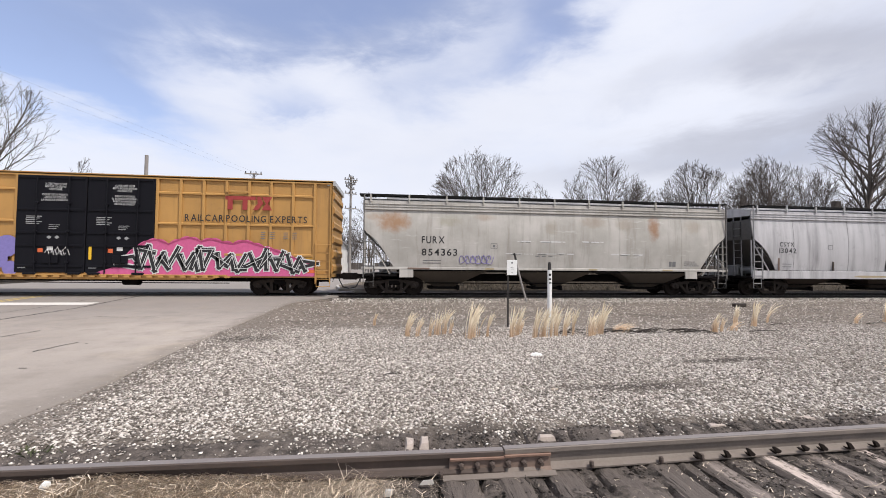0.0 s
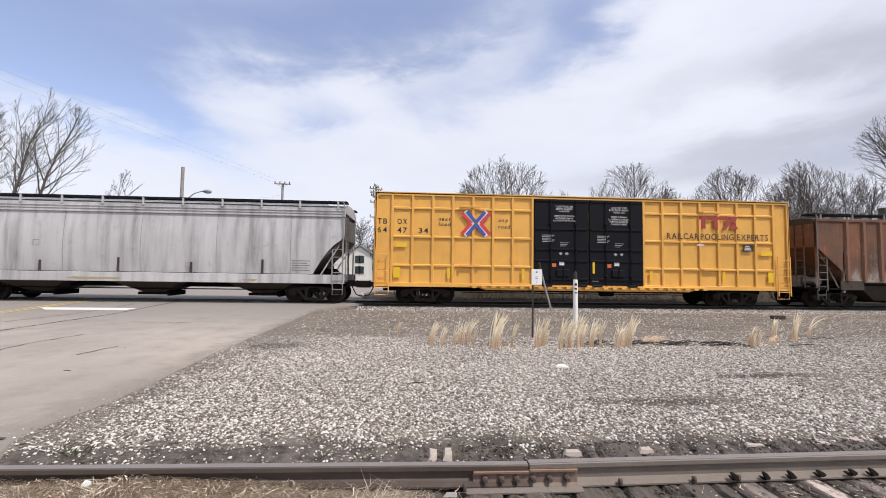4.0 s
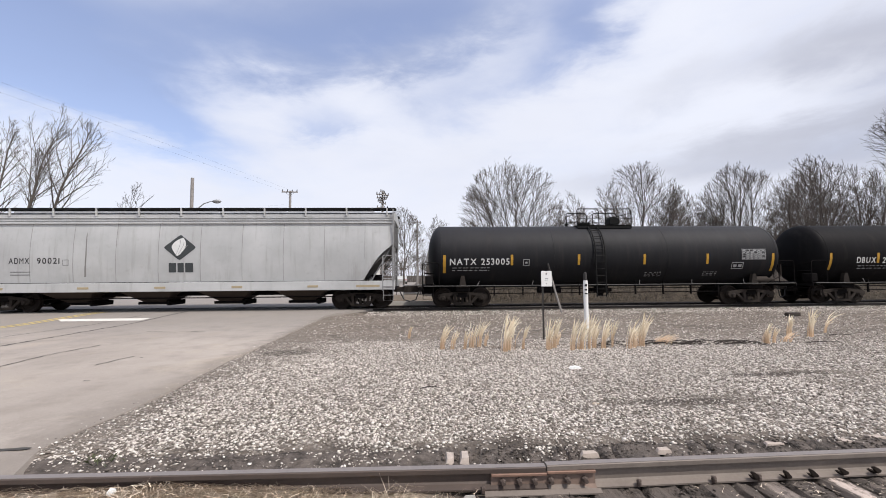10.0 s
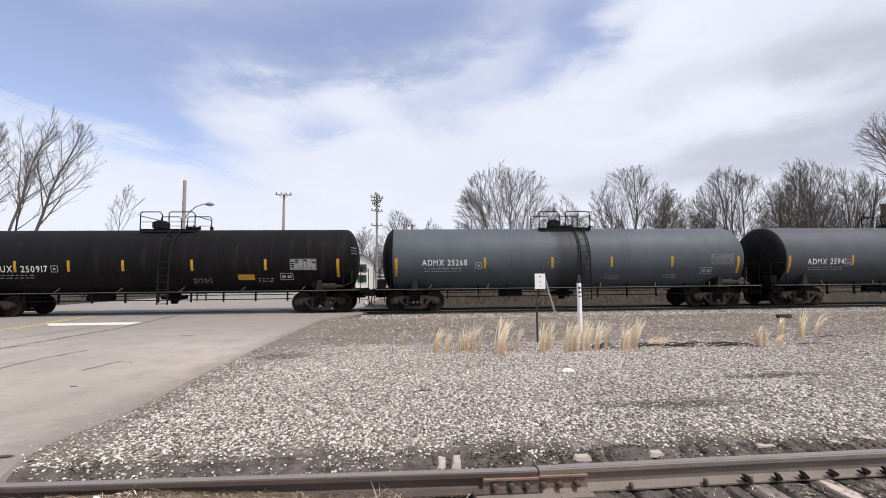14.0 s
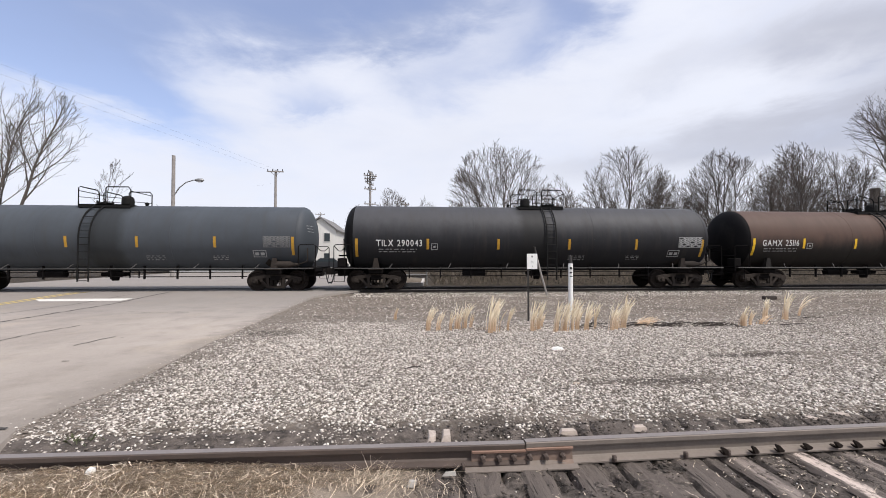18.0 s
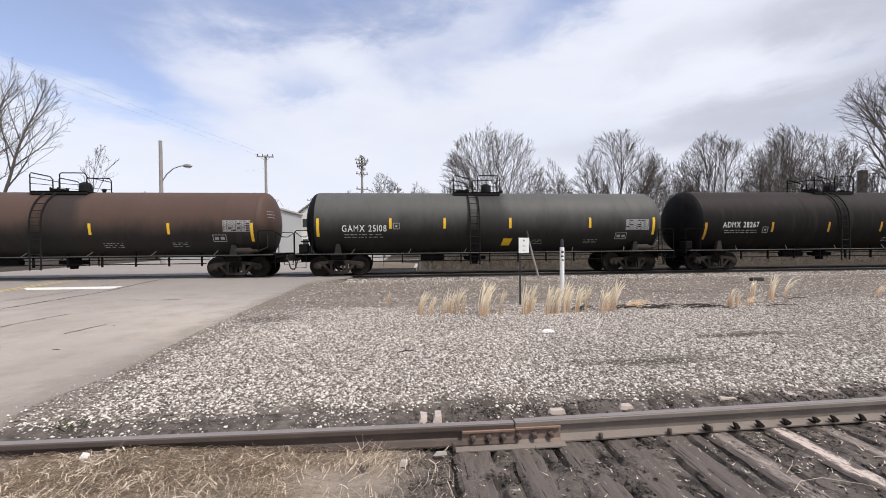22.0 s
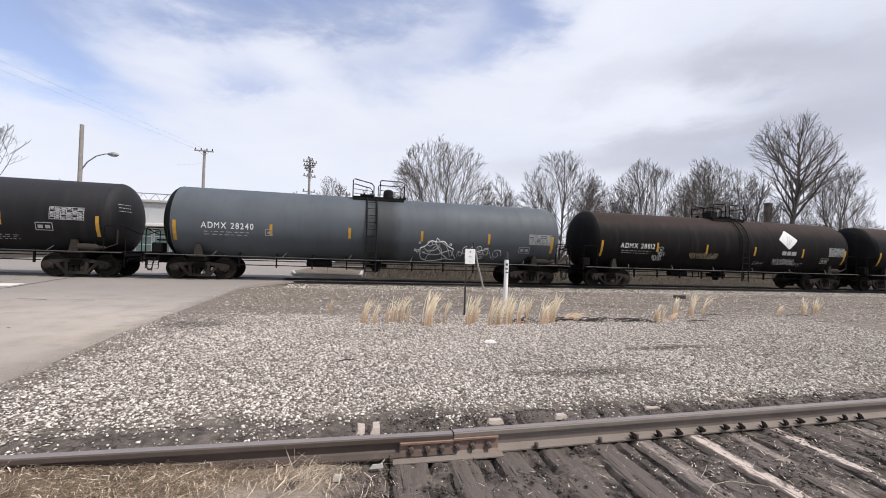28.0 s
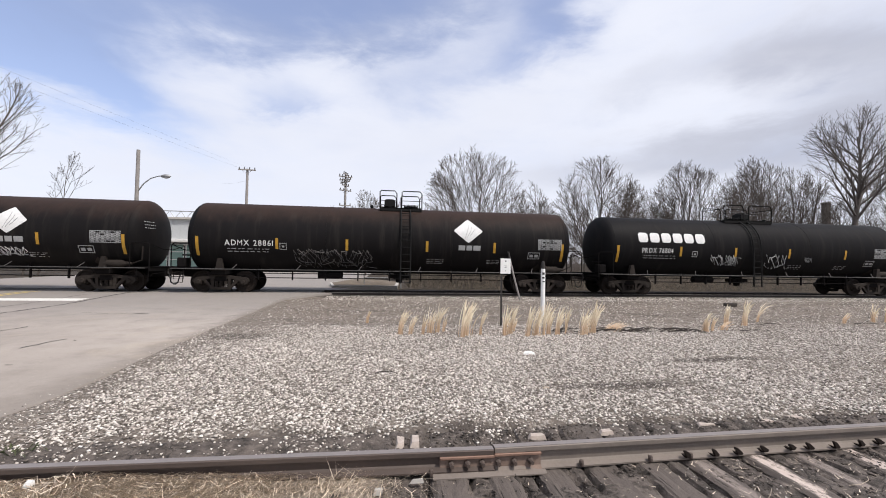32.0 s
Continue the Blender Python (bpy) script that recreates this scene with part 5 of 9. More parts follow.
    # double plug doors
    for sy in (-1, 1):
        for sx in (-1, 1):
            x0, x1 = sorted((sx * 0.02, sx * D))
            yo, yi = sy * (W + 0.035), sy * (W - 0.06)
            mb = MB().box(x0, x1, *sorted((yi, yo)), 0.93, 4.72, 0.015)
            dr = part("plug_door", mb, M["door_black"], car, "black steel plug door with locking bars")
            for z in (1.15, 1.95, 2.45, 3.35, 4.60):
                part("door_stiffener", MB().box(x0 + 0.05, x1 - 0.05, *sorted((yo, yo + sy * 0.035)), z, z + 0.09, 0.012), M["door_black"], dr)
            for u in (0.30, 0.76):
                x = x0 + (x1 - x0) * u
                rod = MB().tube([(x, yo + sy * 0.06, 0.90), (x, yo + sy * 0.06, 4.70)], 0.022, 6)
                for z in (1.3, 2.5, 3.6):
                    rod.box(x - 0.06, x + 0.06, *sorted((yo, yo + sy * 0.085)), z, z + 0.08, 0.01)
                part("locking_rod", rod, M["door_black"], dr)
            if sy < 0:
                gear = MB().box(x0 + 1.0, x0 + 1.55, yo - 0.07, yo, 1.30, 1.62, 0.02).tube([(x0 + 1.3, yo - 0.09, 1.2), (x0 + 1.3, yo - 0.09, 1.75)], 0.02, 6)
                part("door_gear", gear, M["door_black"], dr)
                f = lambda z: yo - 0.044
                f2 = lambda z: yo - 0.006
                t = MB()
                lines = ["CLOSE THIS DOOR", "BEFORE CLOSING", "MAIN DOOR", "", "CIERRE ESTA PUERTA", "ANTES DE CERRAR", "LA PUERTA PRINCIPAL"] if sx < 0 else ["CLOSE AND LOCK", "BOTH DOORS BEFORE", "MOVING CAR", "", "CIERRE Y PONGA", "EL SEGURO EN AMBAS", "PUERTAS ANTES DE", "MOVER EL CARRO"]
                for k, ln in enumerate(lines):
                    if ln:
                        w = 0.052 * len(ln)
                        letters(t, ln, (x0 + x1) / 2 - w / 2 + 0.12, 4.36 - 0.105 * k, 0.072, f2, width=w)
                part("warning_text", t, M["white_mark"], dr, "small white warning lettering")
                t = MB()
                for k in range(5):
                    bar(t, x0 + 0.35, x0 + 0.35 + 0.55 - 0.08 * (k % 3), 3.10 - 0.07 * k, 3.13 - 0.07 * k, f2)
                for k in range(3):
                    bar(t, x0 + 1.15, x0 + 1.55 - 0.06 * k, 2.78 - 0.07 * k, 2.80 - 0.07 * k, f2)
                for dx in (1.18, 1.46):
                    flat(t, [(x0 + dx, 2.24), (x0 + dx + 0.09, 2.31), (x0 + dx, 2.38), (x0 + dx - 0.09, 2.31)], f2)
                bar(t, x0 + 0.12, x0 + 0.40, 1.10, 1.14, f2)
                bar(t, x0 + 1.44, x0 + 1.48, 1.30, 1.44, f2)
                part("data_mark", t, M["dim_mark"], dr)
                t = MB()
                bar(t, x0 + 1.12, x0 + 1.34, 1.80, 2.02, f2)
                part("placard", t, M["white_mark"], dr, "small white placard")
                t = MB()
                bar(t, x0 + 0.80, x0 + 0.98, 1.72, 1.88, f2)
                part("placard", t, M["orange_mark"], dr, "small orange placard")
                if sx > 0:
                    t = MB().box(0.14, 0.24, yo - 0.03, yo, 1.45, 2.0, 0.01)
                    part("reflector", t, M["reflect"], dr, "yellow reflective strip")
        # door track with roller brackets
        y0, y1 = sorted((sy * (W - 0.02), sy * (W + 0.09)))
        tk = MB().box(-5.3, 5.3, y0, y1, 0.84, 0.885, 0.008)
        for k in range(26):
            x = -5.2 + 0.416 * k
            tk.box(x, x + 0.2, y0, y1 - (0.03 if sy > 0 else -0.03), 0.76, 0.84)
        dt = part("door_track", tk, yel, car, "yellow door track with notched edge")
        for x in (-1.9, -0.35, 0.35, 1.95):
            part("door_roller", MB().box(x - 0.22, x + 0.22, *sorted((sy * W, sy * (W + 0.12))), 0.86, 0.95, 0.03), M["door_black"], dt)
    f = lambda z: -W - 0.006
    # lettering and emblems on the near side
    fp = lambda z: -wi - 0.006
    for txt, x, w in (("RAILCAR", 3.60, 1.48), ("POOLING", 5.18, 1.56), ("EXPERTS", 6.90, 1.48)):
        words(car, txt, x, 3.06, 0.27, f, M["black_mark"], width=w, label="black slogan lettering")
    t = MB()
    # two joined posts under a bar
    k0, k1 = 4.12, 3.56
    flat(t, [(5.13, k0), (6.32, k0), (6.32, k0 - 0.15), (5.13, k0 - 0.15)], f)
    flat(t, [(5.22, k0 - 0.15), (5.42, k0 - 0.15), (5.42, k1), (5.22, k1)], f)
    flat(t, [(5.80, k0 - 0.15), (6.00, k0 - 0.15), (6.00, k1), (5.80, k1)], f)
    km = (k0 + k1) / 2
    flat(t, [(6.20, k1), (6.40, km), (6.20 + 0.16, k0), (6.50, k0), (6.62, km), (6.40, k1)], f)
    flat(t, [(6.55, k1), (6.72, km), (6.55, k0), (6.98, k0), (6.80, km), (6.98, k1)], f)
    part("emblem", t, M["red_mark"], car, "dull red company emblem")
    if not graffiti:
        for txt, x in (("TB", -9.32), ("OX", -8.46), ("64", -9.32), ("47", -8.46), ("34", -7.54)):
            words(car, txt, x, 3.48 if txt in ("TB", "OX") else 3.10, 0.23, fp, M["black_mark"], width=0.42, label="black stencil letters")
        for txt, x, z, w in (("next", -6.68, 3.66, 0.52), ("load", -6.68, 3.43, 0.52), ("any", -4.05, 3.66, 0.42), ("road", -4.05, 3.38, 0.50)):
            words(car, txt, x, z, 0.165, fp, M["black_mark"], width=w, slant=0.2, label="black italic lettering")
        cx, cz = -5.05, 3.56

        def stripe(key, pts, w, lift):
            t = MB()
            for i, ((xa, za), (xb, zb)) in enumerate(zip(pts, pts[1:])):
                d = math.hypot(xb - xa, zb - za)
                y = lift + 0.001 * i + 0.0004 * (pts[0][0] > 0)
                nx, nz = -(zb - za) / d * w / 2, (xb - xa) / d * w / 2
                flat(t, [(cx + xa + nx, cz + za + nz), (cx + xb + nx, cz + zb + nz), (cx + xb - nx, cz + zb - nz), (cx + xa - nx, cz + za - nz)], lambda z: f(z) - y)
            part("emblem", t, M[key], car, {"bright_red": "red chevron of the emblem", "blue_mark": "blue chevron of the emblem", "white_mark": "white chevron of the emblem"}[key])
        for m in (-1, 1):
            stripe("white_mark", [(m * 0.52, 0.50), (m * 0.09, 0.0), (m * 0.52, -0.50)], 0.30, 0.001)
            stripe("bright_red", [(m * 0.62, 0.47), (m * 0.20, 0.0), (m * 0.62, -0.47)], 0.15, 0.004)
            stripe("blue_mark", [(m * 0.40, 0.52), (m * 0.02, 0.06)], 0.15, 0.006)
            stripe("blue_mark", [(m * 0.40, -0.52), (m * 0.02, -0.06)], 0.15, 0.006)
        t = MB()
        bar(t, -8.52, -8.04, 2.48, 2.68, f)
        part("placard", t, M["reflect"], car, "yellow placard")
        t = MB()
        bar(t, 8.03, 8.57, 2.36, 2.58, f)
        part("placard", t, M["reflect"], car, "yellow placard")
        t = MB()
        bar(t, 7.18, 7.66, 2.56, 2.86, f)
        part("placard", t, M["black_mark"], car, "black and white data placard")
        t = MB()
        for k in range(3):
            bar(t, 7.24 + 0.02 * k, 7.58 - 0.05 * k, 2.61 + 0.08 * k, 2.65 + 0.08 * k, lambda z: f(z) - 0.003)
        bar(t, 5.0, 5.35, 2.78, 2.84, f)
        part("data_mark", t, M["white_mark"], car)
    for x, w in ((-8.60, 0.30), (-6.28, 0.13), (-3.02, 0.13), (2.78, 0.13), (6.18, 0.13), (8.35, 0.26)):
        t = MB()
        bar(t, x, x + w, 1.16, 1.62, f)
        part("reflector", t, M["reflect_dull" if graffiti else "reflect"], car, "yellow reflective strip")
    # ladders, handholds, brake gear
    for sx in (-1, 1):
        mb = MB()
        ladder(mb, *sorted((sx * 8.78, sx * 9.36)), -W, 0.55, 2.35, 5)
        part("ladder", mb, yel, car)
        st = MB().tube([(sx * 9.36, -W + 0.02, 0.8), (sx * 9.36, -W + 0.02, 0.42), (sx * 8.8, -W + 0.02, 0.42), (sx * 8.8, -W + 0.02, 0.8)], 0.018, 6)
        part("sill_step", st, yel, car)
    for x, z in ((-5.75, 4.24), (-5.75, 1.66), (5.15, 4.24), (5.15, 1.66)):
        mb = MB().box(x, x + 0.9, -W - 0.05, -W, z + 0.0, z + 0.10, 0.015).lathe([(-W - 0.10, 0.0), (-W - 0.10, 0.05), (-W, 0.05)], "y", (x + 0.12, 0, z + 0.05), 10)
        part("jacking_pad", mb, yel, car)
    mb = MB().box(-H + 0.3, H - 0.3, -0.22, 0.22, 0.55, 0.92, 0.02)
    for x in range(-6, 7, 2):
        mb.box(x - 0.05, x + 0.05, -W + 0.1, W - 0.1, 0.66, 0.82)
    mb.tube([(-5.5, -0.6, 0.52), (5.0, -0.6, 0.50)], 0.02, 6)
    mb.lathe([(-0.3, 0.0), (-0.3, 0.17), (0.3, 0.17), (0.3, 0.0)], "x", (1.2, -0.7, 0.58), 12)
    part("underframe", mb, M["under"], car)
    if graffiti:
        paint_graffiti(car, f, W)
    for x in (-7.2, 7.2):
        add_truck(car, x, s)
    add_coupler(car, -H, -1, gap_l)
    add_coupler(car, H, 1, gap_r)


def paint_graffiti(car, f, W):
    """A sprayed piece: pink cloud, black letters of no known word with white outlines, purple bubbles."""
    rnd = random.Random(3)
    up = []
    x = 1.05
    tops = [1.15, 1.55, 1.95, 2.22, 2.30, 2.12, 2.32, 2.40, 2.25, 2.36, 2.24, 2.18, 2.30, 2.20, 2.05, 1.95, 1.75, 1.60, 1.45, 1.3]
    for k, z in enumerate(tops):
        a = 1.0 + k * (8.75 - 1.0) / (len(tops) - 1)
        up.append((a, z))
    sm = []
    for (xa, za), (xb, zb) in zip(up, up[1:]):
        for q in range(4):
            t = q / 4
            sm.append((xa + (xb - xa) * t, za + (zb - za) * t + 0.07 * math.sin(math.pi * t)))
    t = MB()
    flat(t, sm + [(8.8, 0.84), (0.2, 0.84), (0.55, 1.0)], lambda z: f(z) - 0.035)
    part("graffiti_cloud", t, M["pink"], car, "pink sprayed cloud")
    # angular strokes: white edge, black core, thin white shine
    out, inn, hi = MB(), MB(), MB()
    forms = []
    for k in range(9):
        a0 = rnd.uniform(-0.1, 0.3)
        forms.append([[(a0 + rnd.uniform(-0.1, 0.1) + 0.32 * q, 0.5 + (0.5 - 0.28 * rnd.random()) * (-1) ** (q + k)) for q in range(4)], [(rnd.uniform(0, 0.4), rnd.uniform(0.1, 0.9)), (rnd.uniform(0.6, 1.1), rnd.uniform(0.1, 0.9))]])

    def stroke(mb, pts, w, lift):
        for i, ((xa, za), (xb, zb)) in enumerate(zip(pts, pts[1:])):
            d = max(0.01, math.hypot(xb - xa, zb - za))
            ux, uz = (xb - xa) / d * w * 0.45, (zb - za) / d * w * 0.45
            nx, nz = -(zb - za) / d * w / 2, (xb - xa) / d * w / 2
            q = [(xa - ux + nx, za - uz + nz), (xb + ux + nx, zb + uz + nz), (xb + ux - nx, zb + uz - nz), (xa - ux - nx, za - uz - nz)]
            # each stroke lies a little proud of the one before
            y = lift + 0.0006 * i + 0.0021 * (len(mb.v) // 16 % 3)
            flat(mb, [(x, max(0.83, z)) for x, z in q], lambda z: f(z) - y)
    for k, form in enumerate(forms):
        x0, z0, w, h = 1.75 + 0.70 * k, 0.96 + 0.05 * (k % 2), 0.80, 1.05 - 0.10 * (k % 3)
        for pts in form:
            q = [(x0 + w * a + 0.12 * b * h, z0 + h * b) for a, b in pts]
            stroke(out, q, 0.26, 0.044)
            stroke(inn, q, 0.17, 0.054)
            stroke(hi, [(x + 0.05, z + 0.03) for x, z in q], 0.022, 0.064)
    for pts in ([(1.15, 1.30), (1.9, 1.15)], [(1.2, 1.5), (1.75, 1.6), (1.95, 1.35)], [(8.1, 1.5), (8.85, 1.38), (8.15, 1.2)]):
        stroke(out, pts, 0.22, 0.044)
        stroke(inn, pts, 0.12, 0.054)
    part("graffiti_outline", out, M["white_mark"], car, "white sprayed outlines")
    part("graffiti_fill", inn, M["black_mark"], car, "black sprayed letter shapes")
    part("graffiti_shine", hi, M["white_mark"], car)
    # darker pink edge round the cloud
    edge = MB()
    stroke(edge, [(x, z - 0.02) for x, z in up], 0.06, 0.040)
    part("graffiti_edge", edge, M["rose"], car, "deep pink sprayed edge")
    bub = MB()
    for cx, cz, r in ((-2.75, 1.95, 0.42), (-3.05, 1.45, 0.36), (-2.6, 1.10, 0.28), (-3.6, 1.7, 0.5), (-3.7, 1.1, 0.35)):
        flat(bub, [(cx + r * math.cos(q * math.pi / 12), max(0.84, cz + r * math.sin(q * math.pi / 12))) for q in range(24)], lambda z: f(z) - 0.03 - 0.002 * cx)
    part("graffiti_bubbles", bub, M["purple"], car, "purple sprayed bubbles")
    wt = MB()
    for k in range(9):
        x, z = 0.5 + 0.09 * k, 1.70 + 0.08 * math.sin(k * 2.0)
        wt.tube([(x - 1.9, f(z) - 0.05, z), (x - 1.82, f(z) - 0.05, z + 0.16), (x - 1.75, f(z) - 0.05, z - 0.05)], 0.012, 4)
    part("graffiti_tag", wt, M["white_mark"], car, "white scrawled tag")
    pn = MB()
    for x in (6.55, 7.45):
        for k in range(4):
            bar(pn, x, x + 0.18, 2.38 + 0.08 * k, 2.41 + 0.08 * k, f)
            bar(pn, x + 0.35, x + 0.55, 2.38 + 0.08 * k, 2.41 + 0.08 * k, f)
    part("data_mark", pn, M["grey_mark"], car)
    t = MB()
    bar(t, 8.3, 8.75, 0.98, 1.12, lambda z: f(z) - 0.04)
    part("placard", t, M["orange_mark"], car, "orange placard")


# ---- covered hoppers ----
def side_y(z, W, z0, z1, bulge):
    """Near side of a curved hopper wall."""
    t = (z - z0) / (z1 - z0)
    return -(W - bulge * (2 * t - 1) ** 2)


def hopper(s, L, gap_l, gap_r, kind):
    """kind: grey, silver, white (curved sides) or brown (ribbed sides)."""
    H = L / 2
    brown = kind == "brown"
    lab = {"grey": "weathered light grey covered hopper with rust patches, rolling", "silver": "patchy silver grey covered hopper with stained sides, rolling",
           "white": "dirty white covered hopper with a leaf emblem, rolling", "brown": "rusted brown covered hopper with ribbed sides, rolling"}[kind]
    car = car_base("covered_hopper", s, lab)
    CARS.append((car, s))
    mat = M[{"grey": "hop_grey", "silver": "hop_silver", "white": "hop_white", "brown": "rusty"}[kind]]
    W = 1.58 if not brown else 1.52
    zs, zt = 1.26, 3.72          # foot of the side sheet, underside of the top chord
    if brown:
        zs, zt = 1.31, 4.02
    bulge = 0.0 if brown else 0.09
    cut = 1.30 if not brown else 1.75
    zc = 2.75 if not brown else 2.85
    # side sheets: cut away at the ends, following the slope sheets
    for sy in (-1, 1):
        mb = MB()
        xs = [-H + 0.05 + (2 * H - 0.1) * i / 40 for i in range(41)]
        zz = [zs + (zt - zs) * j / 12 for j in range(13)]

        def xlim(z):
            if z > zc:
                return H - 0.05
            t = (zc - z) / (zc - zs)
            return H - 0.05 - cut * (t ** 0.62 if not brown else t)
        v, n = [], len(xs)
        for z in zz:
            lim = xlim(z)
            y = side_y(z, W, zs, zt, bulge)
            v += [(max(-lim, min(lim, x * lim / (H - 0.05))), y if sy < 0 else -y, z) for x in xs]
        f = [(j * n + i, j * n + i + 1, (j + 1) * n + i + 1, (j + 1) * n + i) for j in range(12) for i in range(n - 1)]
        mb.add(v, f, True)
        off = len(mb.v)
        v2 = [(x, (y + 0.03) if sy < 0 else (y - 0.03), z) for x, y, z in v]
        mb.add(v2, [q[::-1] for q in f], True)
        part("side_sheet", mb, mat, car)
    # sloped end sheets, shade put into a dark paint except on the brown car
    for sx in (-1, 1):
        mb = MB()
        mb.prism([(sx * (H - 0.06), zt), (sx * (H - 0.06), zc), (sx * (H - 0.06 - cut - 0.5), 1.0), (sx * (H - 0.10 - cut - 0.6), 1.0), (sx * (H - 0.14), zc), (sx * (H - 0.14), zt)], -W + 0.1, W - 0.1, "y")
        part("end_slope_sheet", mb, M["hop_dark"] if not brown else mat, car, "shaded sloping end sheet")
    # top chord and roof
    if not brown:
        for sy in (-1, 1):
            mb = MB()
            for z0, z1, o in ((zt, zt + 0.07, 0.045), (zt + 0.13, zt + 0.17, 0.035), (zt + 0.24, zt + 0.28, 0.035), (zt + 0.06, zt + 0.40, 0.0)):
                mb.box(-H + 0.03, H - 0.03, *sorted((sy * (W - 0.12), sy * (W - 0.07 + o))), z0, z1, 0.012)
            part("top_chord", mb, mat, car)
        prof = [(W - 0.08, zt + 0.38), (W - 0.35, zt + 0.50), (W - 0.8, zt + 0.60), (0.25, zt + 0.64)]
        za = zt + 0.38
    else:
        for sy in (-1, 1):
            part("top_chord", MB().box(-H + 0.03, H - 0.03, *sorted((sy * (W - 0.12), sy * (W + 0.05))), zt, zt + 0.13, 0.015), mat, car)
        prof = [(W, zt + 0.12), (W - 0.7, zt + 0.2), (0.25, zt + 0.24)]
        za = zt + 0.12
    mb = MB().prism(prof + [(-y, z) for y, z in reversed(prof)] + [(-W + 0.15, za - 0.2), (W - 0.15, za - 0.2)], -H + 0.04, H - 0.04, "x")
    part("roof", mb, M["bay"] if brown else mat, car)
    # hatch trough
    for k in range(4):
        a, b = -H + 1.0 + k * (L - 2) / 4, -H + 1.0 + (k + 1) * (L - 2) / 4 - 0.04
        part("hatch_cover", MB().box(a, b, -0.28, 0.28, prof[-1][1] - 0.02, prof[-1][1] + 0.10, 0.03), M["galv"] if not brown else M["bay"], car)
    # running boards with brackets
    zr = 4.33
    for sy in (-1, 1):
        y0, y1 = sorted((sy * (W - 0.52), sy * (W - 0.02)))
        rb = part("running_board", MB().box(-H - 0.12, H + 0.02, y0, y1, zr, zr + 0.045), M["platform"], car, "dark grating running board")
        for k in range(5):
            part("grating_bar", MB().box(-H - 0.12, H + 0.02, y0 + 0.1 * k, y0 + 0.1 * k + 0.02, zr + 0.045, zr + 0.07), M["platform"], rb)
        nb = int(L / 1.65)
        br = shared("bracket%s%d" % (kind, sy), lambda: MB().box(-0.035, 0.035, *sorted((sy * (W - 0.07), sy * (W + 0.0))), za - 0.05, zr + 0.05, 0.01).mesh("bracket", mat if not brown else M["galv"]))
        for k in range(nb + 1):
            place("bracket", br, rb, (-H + 0.35 + k * (L - 0.7) / nb, 0, 0))
    # seams, ribs
    if brown:
        rib = shared("hoprib", lambda: MB().prism([(-0.09, 0.0), (-0.06, -0.085), (0.06, -0.085), (0.09, 0.0)], zs - 0.02, zt + 0.01, "z").mesh("side_rib", M["rib_rust"]))
        nr = 17
        for k in range(nr):
            x = -H + 1.55 + k * (L - 3.1) / (nr - 1)
            place("side_rib", rib, car, (x, -W, 0))
            place("side_rib", rib, car, (x, W, 0), turn=(0, 0, 180))
        part("bottom_rail", MB().box(-H + 1.4, H - 1.4, -W - 0.01, -W + 0.07, zs - 0.09, zs + 0.0, 0.01).box(-H + 1.4, H - 1.4, W - 0.07, W + 0.01, zs - 0.09, zs, 0.01), mat, car)
        for sx in (-1, 1):
            part("end_post", MB().box(*sorted((sx * (H - 1.42), sx * (H - 1.36))), -W, -W + 0.1, 0.75, zs + 1.3), mat, car)
            part("bolster_plate", MB().box(*sorted((sx * (H - 2.35), sx * (H - 1.2))), -W - 0.02, -W + 0.03, 0.86, zs - 0.02, 0.02).lathe([(-W - 0.03, 0.0), (-W - 0.03, 0.09), (-W, 0.09)], "y", (sx * (H - 1.75), 0, 1.05), 12), M["bay"], car)
    else:
        nseam = 10 if kind == "white" else 5
        for k in range(nseam):
            x = -H + L * (k + 0.75) / (nseam + 0.5)
            lim = H - 1.3
            z0 = zs + 0.02 if abs(x) < lim else 2.2
            mb = MB()
            ps = [(x, side_y(z, W, zs, zt, bulge) + 0.004, z) for z in [z0 + (zt - z0) * j / 8 for j in range(9)]]
            mb.tube(ps, 0.013, 5)
            part("weld_seam", mb, M["seam_grey"] if kind != "grey" else mat, car)
        # side sill plate
        for sy in (-1, 1):
            y0, y1 = sorted((sy * (W - 0.03), sy * (W + 0.03)))
            if kind == "grey":
                mb = MB().box(-H, H, y0, y1, 1.16, 1.27, 0.012)
                for sx in (-1, 1):
                    mb.box(*sorted((sx * (H - 2.2), sx * (H - 1.6))), y0, y1, 0.82, 1.16, 0.012)
            else:
                mb = MB().box(-H, H, y0, y1, 0.86, 1.24, 0.012)
            part("side_sill", mb, mat, car)
    if not brown:
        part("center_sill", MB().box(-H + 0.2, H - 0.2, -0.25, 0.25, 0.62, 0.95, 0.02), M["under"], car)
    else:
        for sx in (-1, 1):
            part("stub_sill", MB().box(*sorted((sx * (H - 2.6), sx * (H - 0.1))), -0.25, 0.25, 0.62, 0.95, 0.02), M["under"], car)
    # added dark slab, stands in for the shade between sills and bays
    part("underfloor_shade", MB().box(-H + 1.5, H - 1.5, -W + 0.16, W - 0.16, 1.06, 1.24), M["under"], car)
    # hopper bays with outlet gates
    bays = {"grey": (-4.9, 0.05, 5.0), "silver": (-4.7, 0.0, 4.7), "white": (-4.91, -1.64, 1.64, 4.91), "brown": (-4.15, 0.2, 4.55)}[kind]
    hw = {"grey": 1.8, "silver": 1.9, "white": 1.5, "brown": 2.12}[kind]
